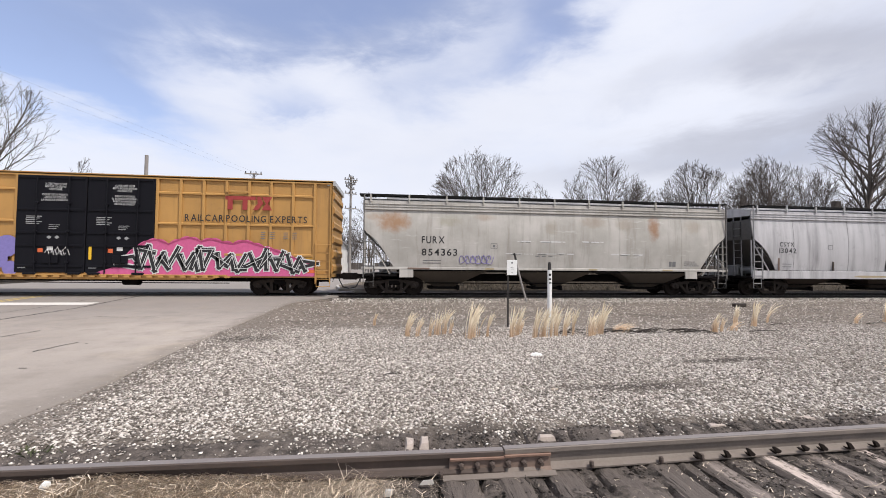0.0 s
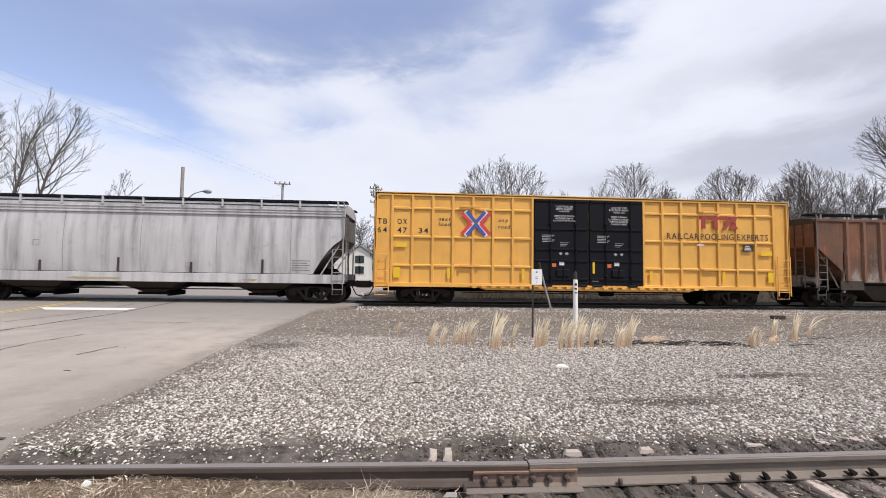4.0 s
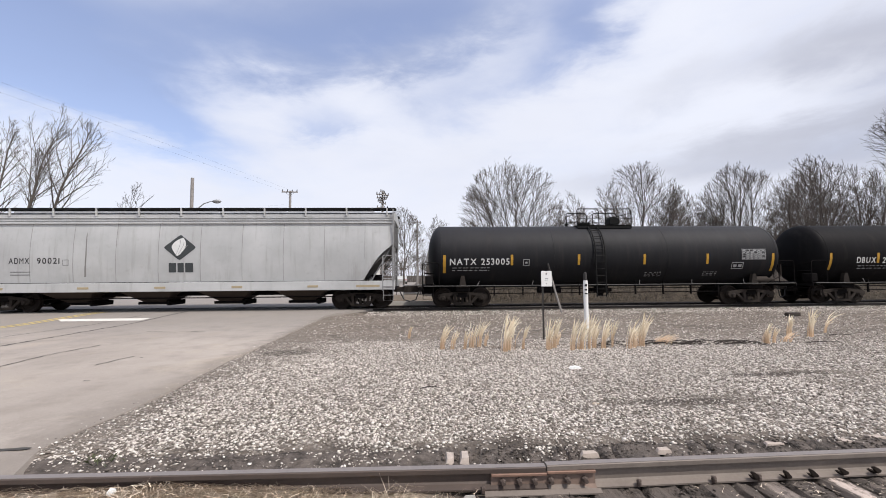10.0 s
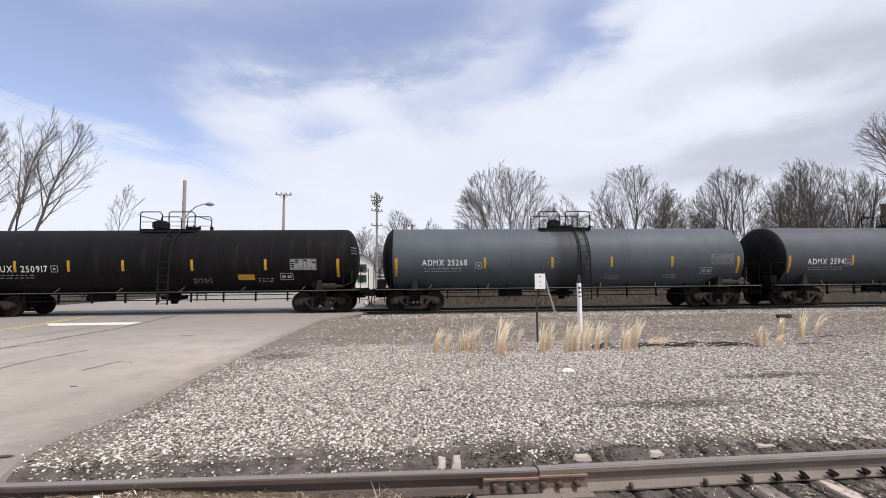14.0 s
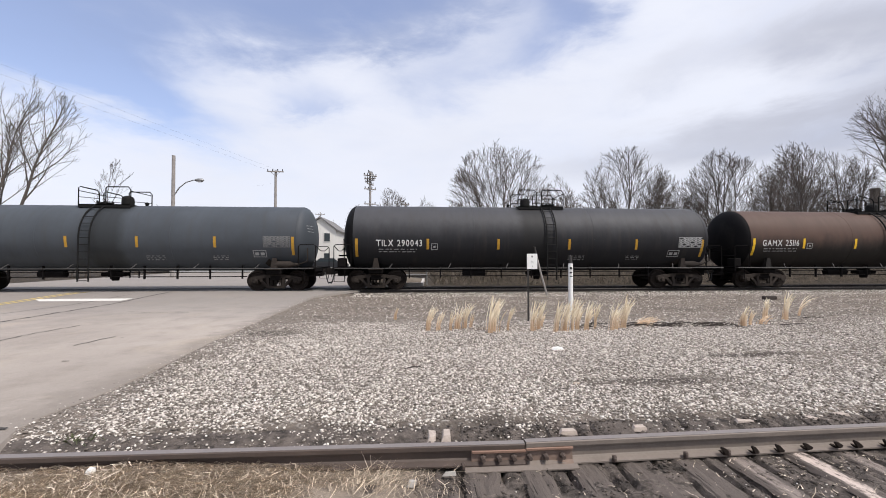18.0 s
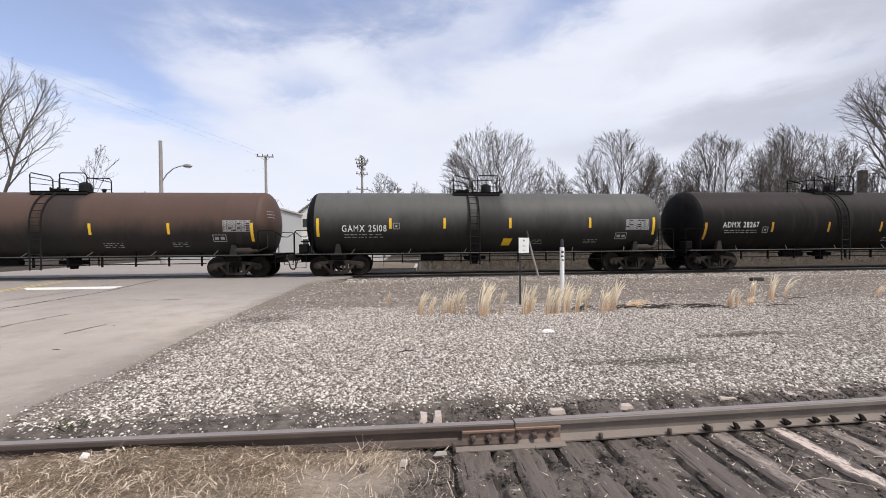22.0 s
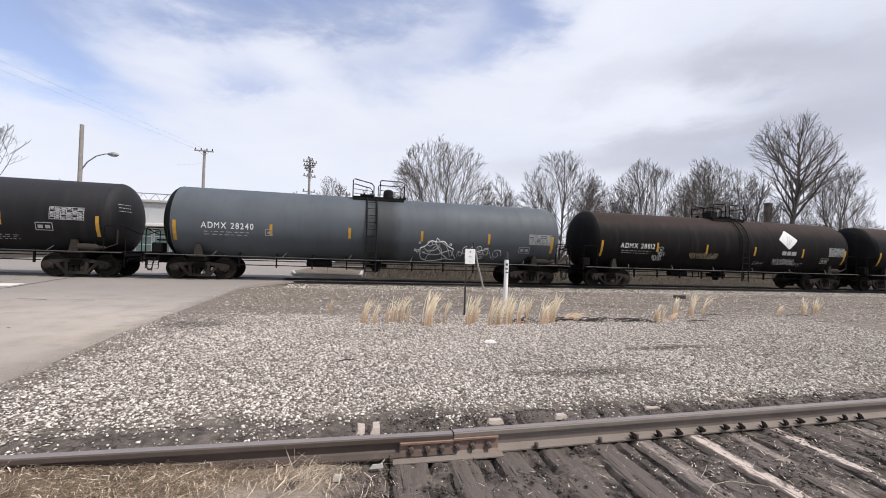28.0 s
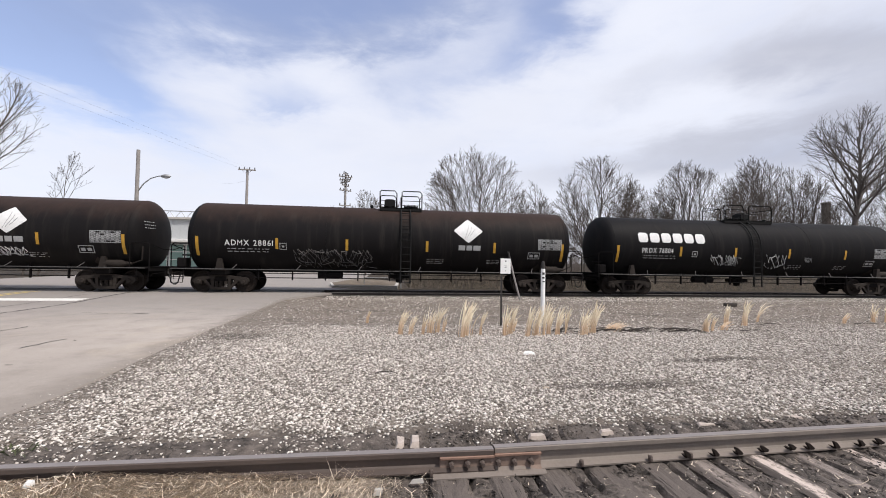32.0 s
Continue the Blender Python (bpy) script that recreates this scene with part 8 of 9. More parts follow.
TALL = dict(stems=1, spread=20, kids=(16, 7, 4), up=0.05, fine=0.010)
tree(6.7, 30.5, 10.2, 1, "bare many stemmed tree with a wide crown behind the train", 4.3, low=0.50, stems=10)
tree(11.2, 31.0, 7.9, 2, "bushy bare tree with fine brown twigs", 2.2, stems=7, fork=0.05, girth=0.05)
tree(13.6, 34.0, 7.2, 21, "low bare tree with fine twigs behind the train", 1.9, stems=6, girth=0.05)
tree(16.7, 31.0, 10.2, 3, "bare tree with a rounded crown behind the train", 3.7, low=0.50, stems=10, fork=0.10)
tree(22.4, 32.0, 7.9, 4, "low bare tree beside a dense row behind the train", 2.2, stems=7, girth=0.06)
tree(25.9, 32.0, 10.3, 5, "wide domed bare tree in a dense row behind the train", 3.8, low=0.48, stems=11, fork=0.12)
tree(29.6, 31.5, 10.4, 6, "bare tree with a forked dark trunk in the row", 2.3, low=0.45, stems=4, fork=0.24, girth=0.095)
tree(33.0, 32.0, 11.0, 7, "wide tall bare tree in the row behind the train", 3.9, low=0.48, stems=11, fork=0.14)
tree(23.6, 37.0, 9.4, 31, "bare tree standing behind the dense row", 2.6, low=0.45, stems=8)
tree(40.0, 34.5, 9.8, 32, "middling bare tree beside the big tree", 2.8, low=0.45, stems=8)
tree(45.2, 34.5, 9.4, 34, "middling bare tree beyond the big tree", 2.8, low=0.45, stems=8)
tree(37.0, 38.0, 12.6, 33, "tall bare tree standing behind the dense row", 3.2, low=0.45, stems=9, fork=0.16)
tree(37.4, 32.5, 11.2, 22, "tall dense bare tree beside the big tree", 2.8, low=0.42, stems=8, fork=0.16)
tree(42.2, 32.0, 16.6, 8, "big bare tree with a straight trunk and spreading crown", 4.9, low=0.52, fork=0.20, stems=1, kids=(30, 10, 6), girth=0.27, fine=0.012, up=0.05, droop=0.10, wide=(28, 62))
tree(48.6, 32.5, 12.4, 9, "bare tree with drooping outer branches", 3.8, low=0.5, fork=0.22, lean=0.05, stems=4, girth=0.11, droop=0.12)
tree(55.0, 36.0, 13.0, 10, "bare tree far along the track", 3.8, stems=8, fork=0.15)
tree(-30.1, 32.0, 13.6, 11, "bare tree leaning over the roadside", 2.7, low=0.58, fork=0.26, lean=0.29, girth=0.13, **TALL)
tree(-32.2, 32.5, 15.2, 12, "tall slender bare tree by the road", 2.0, low=0.58, fork=0.30, lean=0.21, girth=0.12, **TALL)
tree(-32.5, 33.5, 12.1, 23, "slim bare tree leaning beside the road", 1.9, low=0.55, fork=0.3, lean=0.22, girth=0.10, **TALL)
tree(-32.8, 31.5, 14.2, 13, "slender bare tree by the road", 2.0, low=0.55, fork=0.25, lean=0.05, girth=0.11, **TALL)
tree(-37.0, 33.0, 15.4, 14, "bare tree at the edge of the road", 3.2, low=0.5, fork=0.22, lean=0.04, girth=0.15, **TALL)
tree(-24.9, 33.0, 9.2, 15, "thin bare sapling leaning beside the road", 1.3, low=0.58, fork=0.3, lean=0.30, stems=1, kids=(9, 5, 3), girth=0.055, up=0.05)
tree(-26.6, 34.0, 5.8, 24, "low bare bush beside the road", 1.7, low=0.4, fork=0.06, stems=6, girth=0.04)
tree(-2.1, 40.0, 8.1, 16, "small bare street tree behind the crossing", 2.3, low=0.45, fork=0.25, stems=5, girth=0.06)
tree(1.6, 46.0, 8.4, 17, "small bare tree far behind the crossing", 2.1, stems=6, girth=0.06)
tree(-8.5, 66.0, 9.8, 18, "bare tree between far houses", 2.9, stems=6, girth=0.09, fine=0.016)
tree(-26.5, 46.0, 6.8, 19, "low bare tree beyond the road", 2.7, stems=6, girth=0.07, fine=0.014)


def far_woods():
    """Brush and woods far behind the tracks: countless thin stems."""
    rnd = random.Random(77)
    mb = MB()
    for k in range(3200):
        x = 1.0 + 129.0 * rnd.random() ** 1.4
        y = rnd.uniform(44, 78) + 0.1 * x
        h = rnd.uniform(2.5, 6.5) * (0.7 + 0.3 * math.sin(x * 0.17)) * y / 52
        px, py = rnd.gauss(0, 0.12), rnd.gauss(0, 0.1)
        mb.tube([(x, y, 0), (x + px * h * 0.5, y, h * 0.5), (x + px * h, y + py * h, h)], 0.05, 3, 0.012, caps=False)
        for j in range(7):
            t = rnd.uniform(0.3, 0.95)
            q = Vector((x + px * h * t, y, h * t))
            e = q + Vector((rnd.gauss(0, 0.5), rnd.gauss(0, 0.4), rnd.uniform(0.3, 0.9))) * h * 0.22
            mb.tube([q, e], 0.02, 3, 0.008, caps=False)
    for k in range(350):
        x = rnd.uniform(-60, 3)
        y = rnd.uniform(84, 110)
        h = rnd.uniform(4, 9)
        mb.tube([(x, y, 0), (x + rnd.gauss(0, 0.5), y, h)], 0.08, 3, 0.02, caps=False)
        for j in range(6):
            q = Vector((x, y, h * rnd.uniform(0.3, 0.95)))
            mb.tube([q, q + Vector((rnd.gauss(0, 1), 0, rnd.uniform(0.5, 1.6)))], 0.04, 3, 0.012, caps=False)
    solo("far_woods", mb, M["twig"], "hazy bare winter woods far beyond the tracks", "woods", kind="stuff")


def brush_bank():
    """Tangled dead weeds and brush on the far side of the main line."""
    rnd = random.Random(31)
    mb = MB()
    for k in range(16000):
        x = 1.2 + 50 * rnd.random() ** 1.2
        y = rnd.uniform(22.4, 29.5)
        h = rnd.uniform(0.25, 0.9) * (0.6 + 0.7 * abs(noise.noise((x * 0.35, y * 0.3, 2))) + 0.5 * (y > 25))
        a, b = rnd.gauss(0, 0.9), rnd.gauss(0, 0.3)
        h *= 0.75
        w = rnd.uniform(0.005, 0.013)
        g = ground_z(x, y)
        p = [(x, y, g), (x + a * h * 0.4, y + b * h, g + h * 0.65), (x + a * h, y + b * h, g + h * rnd.uniform(0.8, 1.0))]
        mb.add([(p[0][0] - w, p[0][1], p[0][2]), (p[0][0] + w, p[0][1], p[0][2]), (p[1][0] + w * 0.7, p[1][1], p[1][2]), (p[1][0] - w * 0.7, p[1][1], p[1][2]), p[2]], [(0, 1, 2, 3), (3, 2, 4)])
    solo("brushwood", mb, M["brush"], "tangled brown weeds and brush beyond the main line", "brush", kind="stuff")


far_woods()
brush_bank()


# ---- poles and lamp ----
def street_lamp():
    x, y, h = -18.0, 32.0, 9.2
    ob = thing("street_lamp", (x, y, 0.08), "weathered pole with a curved arm street lamp", "street lamp")
    part("pole", MB().tube([(0, 0, -0.2), (0, 0, h * 0.5), (0, 0, h)], 0.145, 12, 0.115), M["pole_wood"], ob)
    part("arm", MB().tube([(0.1, 0, 6.25), (0.45, -0.05, 6.75), (0.95, -0.1, 7.15), (1.5, -0.15, 7.33), (1.85, -0.18, 7.34)], 0.045, 8, 0.035), M["galv"], ob)
    hd = part("lamp_head", MB().lathe([(1.62, 0.02), (1.70, 0.09), (1.95, 0.15), (2.20, 0.13), (2.32, 0.02)], "x", (0, -0.18, 7.33), 12), M["galv"], ob, "cobra head lamp")
    part("lens", MB().lathe([(1.80, 0.03), (1.90, 0.11), (2.12, 0.11), (2.22, 0.03)], "x", (0, -0.18, 7.27), 10), M["lens_glass"], hd)


def utility_pole(x, y, h, arms, label, extra=False):
    ob = thing("utility_pole", (x, y, 0.08), label, "utility pole", "utility poles")
    part("pole", MB().tube([(0, 0, -0.2), (0, 0, h * 0.5), (0, 0, h)], 0.18, 10, 0.12), M["pole_wood"], ob)
    ins = shared("insulator", lambda: MB().lathe([(0, 0.02), (0.02, 0.06), (0.08, 0.06), (0.10, 0.04), (0.18, 0.06), (0.22, 0.03), (0.24, 0.0)], "z", (0, 0, 0), 8).mesh("insulator", M["dark_steel"]))
    for z, w, yaw, n in arms:
        mb = MB().box(-w / 2, w / 2, -0.10, 0.02, -0.06, 0.06, 0.01)
        mb.tube([(-w * 0.28, -0.05, -0.04), (0, 0.0, -0.45), (w * 0.28, -0.05, -0.04)], 0.02, 5)
        c = place("crossarm", mb.mesh("crossarm", M["pole_wood"]), ob, (0, -0.12, z), turn=(0, 0, yaw))
        for k in range(n):
            place("insulator", ins, c, (-w / 2 + 0.1 + (w - 0.2) * k / max(1, n - 1), -0.04, 0.06))
    if extra:
        part("transformer", MB().lathe([(-0.45, 0.0), (-0.45, 0.22), (0.35, 0.24), (0.42, 0.2), (0.45, 0.0)], "z", (0.28, -0.25, h - 2.2), 14), M["galv"], ob, "grey drum transformer")


street_lamp()
utility_pole(-15.1, 46.0, 11.1, [(10.95, 1.75, 4, 4)], "wooden utility pole with one crossarm")
utility_pole(-5.2, 50.0, 11.9, [(11.75, 1.2, 70, 4), (11.45, 1.7, 30, 5), (11.1, 1.5, -20, 5), (10.8, 1.9, -50, 6), (10.4, 1.3, 60, 4), (9.8, 1.5, 30, 4), (8.0, 1.4, 15, 3)], "dark utility pole crowded with crossarms and insulators")
utility_pole(-20.5, 92.0, 11.5, [(11.0, 2.0, 0, 4)], "distant utility pole beyond the buildings")
utility_pole(-1.2, 64.0, 10.2, [(9.8, 1.2, 0, 3)], "distant thin utility pole by the side road")

mb = MB()
for p, q in (((-15.1, 46, 9.9), (-17.2, 45.0, 9.3)), ((-15.6, 46, 11.1), (-44.5, -65.0, 12.0)), ((-14.6, 46, 11.1), (-43.0, -65.0, 12.6))):
    a, b = Vector(p), Vector(q)
    mb.tube([a.lerp(b, t / 12) - Vector((0, 0, 0.1 * 4 * (t / 12) * (1 - t / 12))) for t in range(13)], 0.0035, 3, caps=False)
solo("overhead_cable", mb, M["dark_steel"], "thin overhead cables running to the wooden pole", "cable")


# ---- buildings beyond the road ----
def flat_building():
    x0, x1, y0, y1, h = -25.0, -13.9, 44.0, 56.0, 5.35
    ob = thing("commercial_building", (0, 0, 0), "low pale flat roofed building with green tinted shopfront", "building")
    w = MB().box(x0, x1, y0, y1, 0, h, 0.02)
    wl = part("wall", w, M["siding_grey"], ob)
    for k in range(14):
        x = x0 + 0.5 + k * (x1 - x0 - 1) / 13
        part("wall_seam", MB().box(x - 0.03, x + 0.03, y0 - 0.03, y0, 3.4, h), M["siding_grey"], wl)
    part("roof", MB().box(x0 - 0.2, x1 + 0.2, y0 - 0.25, y1, h, h + 0.22, 0.02), M["kerb"], ob)
    part("canopy", MB().box(x0 - 0.1, x1 + 0.3, y0 - 1.2, y0, 3.05, 3.35, 0.03), M["siding"], ob)
    for k in range(7):
        x = x0 + 0.4 + k * 1.53
        win = part("window", MB().box(x, x + 1.35, y0 - 0.05, y0 + 0.02, 0.5, 2.9), M["siding"], ob)
        for j in range(3):
            part("pane", MB().box(x + 0.06, x + 1.29, y0 - 0.07, y0 - 0.05, 0.58 + 0.78 * j, 1.28 + 0.78 * j), M["green_glass"], win)
    part("downpipe", MB().tube([(x1 - 0.3, y0 - 0.1, 3.4), (x1 - 0.3, y0 - 0.1, h)], 0.06, 8), M["siding"], ob)
    # lattice of pipes on the roof
    tr = MB().box(x0 + 2, x1, y0 + 1.5, y0 + 1.6, h + 0.95, h + 1.03).box(x0 + 2, x1, y0 + 1.5, y0 + 1.6, h + 0.3, h + 0.38)
    for k in range(9):
        x = x0 + 2 + k * 1.1
        tr.tube([(x, y0 + 1.55, h + 0.3), (x + 0.55, y0 + 1.55, h + 1.0), (x + 1.0, y0 + 1.55, h + 0.3)], 0.03, 5)
    part("roof_truss", tr, M["galv"], ob, "galvanised lattice frame")
    for x in (x1 - 1.6, x1 - 0.6):
        part("roof_vent", MB().lathe([(h + 0.2, 0.0), (h + 0.2, 0.3), (h + 0.75, 0.3), (h + 0.95, 0.42), (h + 1.1, 0.3), (h + 1.1, 0.0)], "z", (x, y0 + 1.0, 0), 12), M["dark_steel"], ob, "dark roof vent")


def house(x0, x1, y0, y1, eave, ridge, wall, label):
    ob = thing("house", (0, 0, 0), label, "house")
    xm = (x0 + x1) / 2
    part("wall", MB().prism([(x0, 0), (x1, 0), (x1, eave), (xm, ridge), (x0, eave)], y0, y1, "y"), wall, ob)
    rf = MB().prism([(x0 - 0.3, eave - 0.12), (xm, ridge + 0.06), (x1 + 0.3, eave - 0.12), (x1 + 0.3, eave + 0.06), (xm, ridge + 0.26), (x0 - 0.3, eave + 0.06)], y0 - 0.3, y1 + 0.3, "y")
    part("roof", rf, M["roof_grey"], ob)
    for x in (x0 + 0.8, x1 - 1.6):
        for z in (1.0, eave - 1.6):
            w = part("window", MB().box(x, x + 0.9, y0 - 0.05, y0 + 0.02, z, z + 1.25), M["siding"], ob)
            part("pane", MB().box(x + 0.08, x + 0.82, y0 - 0.07, y0 - 0.05, z + 0.08, z + 1.17), M["window"], w)
    return ob


flat_building()
house(-14.6, -10.4, 56.0, 66.0, 5.3, 6.9, M["siding"], "white sided gabled house with a grey roof")
house(-10.2, -7.2, 62.0, 70.0, 4.2, 5.2, M["siding"], "small white annexe house with a grey roof")
house(-33.0, -27.5, 58.0, 68.0, 4.5, 6.5, M["siding"], "pale house beyond the trees")


def shed():
    ob = thing("shed", (0, 0, 0), "old shed of silvered boards behind the tracks", "shed")
    x0, x1, y0, y1 = 3.9, 8.4, 30.8, 35.0
    part("wall", MB().prism([(x0, 0), (x1, 0), (x1, 4.55), (x0, 3.55)], y0, y1, "y"), M["shed_wood"], ob)
    n = 22
    for k in range(n):
        a = x0 + (x1 - x0) * k / n
        z = 3.55 + (a - x0) / (x1 - x0) * 1.0
        part("board", MB().box(a + 0.008, a + (x1 - x0) / n - 0.008, y0 - 0.03, y0, 0.1, z - 0.03), M["shed_wood"], ob)
    part("roof", MB().prism([(x0 - 0.2, 3.50), (x1 + 0.2, 4.60), (x1 + 0.2, 4.72), (x0 - 0.2, 3.62)], y0 - 0.25, y1 + 0.2, "y"), M["roof_grey"], ob)


shed()
ob = thing("brick_chimney", (49.3, 40.0, 0.05), "square dark brick chimney stack among the trees", "chimney")
part("stack", MB().box(-0.29, 0.29, -0.29, 0.29, -0.2, 8.7, 0.02), M["bark"], ob)
part("cap", MB().box(-0.33, 0.33, -0.33, 0.33, 8.7, 8.95, 0.03), M["bark"], ob)


def parked_car(x, y, mat, label, turn=0):
    ob = thing("parked_car", (x, y, 0.09), label, "car", "parked cars")
    ob.matrix_basis = pose(x, y, 0.09, 0, 0, turn)
    body = [(-2.2, 0.35), (2.2, 0.35), (2.25, 0.75), (1.9, 0.95), (1.1, 1.0), (0.6, 1.42), (-0.9, 1.45), (-1.5, 1.02), (-2.2, 0.92), (-2.28, 0.6)]
    part("body", MB().prism(body, -0.85, 0.85, "y"), mat, ob)
    part("window", MB().prism([(0.95, 1.02), (0.55, 1.36), (-0.85, 1.38), (-1.3, 1.04)], -0.862, 0.862, "y"), M["window"], ob)
    for wx in (-1.35, 1.35):
        for wy in (-0.78, 0.78):
            w = part("wheel", MB().lathe([(-0.1, 0.0), (-0.1, 0.3), (-0.07, 0.33), (0.07, 0.33), (0.1, 0.3), (0.1, 0.0)], "y", (wx, wy, 0.33), 18), M["tyre"], ob)
            part("rim", MB().lathe([(-0.108, 0.0), (-0.108, 0.2), (-0.09, 0.22)], "y", (wx, wy, 0.33), 14).lathe([(0.108, 0.0), (0.108, 0.2), (0.09, 0.22)], "y", (wx, wy, 0.33), 14), M["galv"], w)
    for sx, key in ((-1, "bright_red"), (1, "lens_glass")):
        for wy in (-0.62, 0.62):
            part("light", MB().box(*sorted((sx * 2.16, sx * 2.27)), wy - 0.16, wy + 0.16, 0.66, 0.80, 0.02), M[key], ob)


parked_car(-9.7, 48.0, M["car_dark"], "dark parked saloon car beside the white house", 10)
parked_car(-4.2, 74.0, M["siding_grey"], "pale parked car far down the side road", 95)


# ---- traffic island beyond the crossing ----
def island():
    ob = tagged(new("traffic_island"), "low kerbed island of brown earth beyond the tracks", "kerb", kind="structure")
    poly = [(-2.75, 21.35), (0.55, 21.7), (0.75, 26.0), (-2.6, 27.5), (-3.3, 24.5)]
    part("kerb", MB().prism(poly, 0.0, 0.26, "z"), M["kerb"], ob)
    cx, cy = -1.4, 24.0
    inner = [(cx + (x - cx) * 0.93, cy + (y - cy) * 0.95) for x, y in poly]
    mb = MB()
    n = len(inner)
    mid = [(cx + (x - cx) * 0.5, cy + (y - cy) * 0.5) for x, y in inner]
    mb.add([(x, y, 0.262) for x, y in inner] + [(x, y, 0.42) for x, y in mid] + [(cx, cy, 0.47)], [(i, (i + 1) % n, n + (i + 1) % n, n + i) for i in range(n)] + [(n + i, n + (i + 1) % n, 2 * n) for i in range(n)], True)
    part("earth", mb, M["earth"], ob, "brown earth and stones")
    rl = thing("pipe_rail", (0.0, 21.9, 0.1), "low pale pipe rail beside the island", "railing")
    for x in (0.75, -1.2):
        part("post", MB().tube([(x, 0.3, 0), (x, 0.3, 1.0)], 0.03, 8), M["galv"], rl)
    for z in (0.55, 0.98):
        part("bar", MB().tube([(-1.2, 0.3, z), (0.75, 0.3, z)], 0.025, 8), M["galv"], rl)


island()


# ---- posts, weeds and litter between the tracks ----
def small_sign():
    ob = thing("post_sign", (2.85, 9.96, 0), "small white plate on a thin dark steel post", "sign")
    part("post", MB().prism([(-0.022, -0.012), (0.022, -0.012), (0.022, 0.0), (0.008, 0.0), (0.008, 0.016), (-0.008, 0.016), (-0.008, 0.0), (-0.022, 0.0)], -0.2, 1.40, "z"), M["dark_steel"], ob)
    pl = part("plate", MB().box(-0.035, 0.225, -0.030, -0.016, 1.31, 1.69, 0.004), M["sign_face"], ob)
    mk = MB()
    mk.box(0.075, 0.115, -0.033, -0.030, 1.60, 1.64)
    mk.box(0.06, 0.13, -0.033, -0.030, 1.50, 1.51)
    mk.box(0.06, 0.13, -0.033, -0.030, 1.46, 1.47)
    mk.box(0.085, 0.105, -0.033, -0.030, 1.37, 1.39)
    part("markings", mk, M["grey_mark"], pl, "faint dark marks")


def marker_post():
    ob = thing("marker_post", (4.72, 11.95, 0), "white plastic marker post with a dark capped top", "post")
    part("tube", MB().lathe([(-0.2, 0.066), (1.38, 0.066), (1.42, 0.06), (1.42, 0.0)], "z", (0, 0, 0), 18), M["white_plastic"], ob)
    part("cap", MB().lathe([(1.40, 0.052), (1.60, 0.050), (1.65, 0.036), (1.66, 0.0)], "z", (0, 0, 0), 16), M["dark_steel"], ob, "dark cap")
    t = MB()
    rnd = random.Random(4)
    for z, h in ((1.24, 0.07), (1.12, 0.05), (1.01, 0.04)):
        q0 = rnd.uniform(-2.4, -1.8)
        v = []
        for k in range(6):
            q = q0 + 0.22 * k
            v += [(0.068 * math.cos(q), 0.068 * math.sin(q), z), (0.068 * math.cos(q), 0.068 * math.sin(q), z + h)]
        t.add(v, [(2 * i, 2 * i + 2, 2 * i + 3, 2 * i + 1) for i in range(5)])
    part("markings", t, M["black_mark"], ob, "dark worn marks")


def stake():
    ob = thing("leaning_stake", (5.55, 16.7, 0.0), "thin pale stake leaning beside the main line", "stake")
    part("shaft", MB().tube([(0.10, 0, -0.2), (-0.22, 0.02, 0.95), (-0.48, 0.04, 2.02)], 0.045, 8, 0.035), M["pole_wood"], ob)
    part("tip", MB().tube([(-0.40, 0.035, 1.68), (-0.485, 0.04, 2.05)], 0.048, 8, 0.042), M["dark_steel"], ob, "dark upper end")


def tuft(x, y, h, n, seed, spread=0.10, lean=0.15):
    rnd = random.Random(seed)
    mb = MB()
    for k in range(int(n * 0.52)):
        a, r = rnd.uniform(0, 6.28), spread * abs(rnd.gauss(0, 1))
        px, py = r * math.cos(a), r * math.sin(a)
        hh = h * rnd.uniform(0.50, 1.02)
        lx, ly = rnd.gauss(lean, 0.085), rnd.gauss(0, 0.10)
        w = rnd.uniform(0.0036, 0.0085)
        pts = [(px + lx * hh * (t ** 2.3), py + ly * hh * (t ** 2.3), hh * t * (1 - 0.12 * t * abs(lx) * 3)) for t in (0, 0.4, 0.75, 1.0)]
        ww = (w, w * 0.9, w * 1.25, w * 0.3)
        v = []
        for (qx, qy, qz), s in zip(pts, ww):
            v += [(qx - s, qy + s * 0.4, qz - 0.01), (qx + s, qy - s * 0.4, qz - 0.01)]
        mb.add(v, [(0, 1, 3, 2), (2, 3, 5, 4), (4, 5, 7, 6)])
    solo("dry_grass_tuft", mb, M["straw"], "tuft of tall dry straw coloured grass", "grass", (x, y, 0.0), group="dry grass tufts along the gravel")


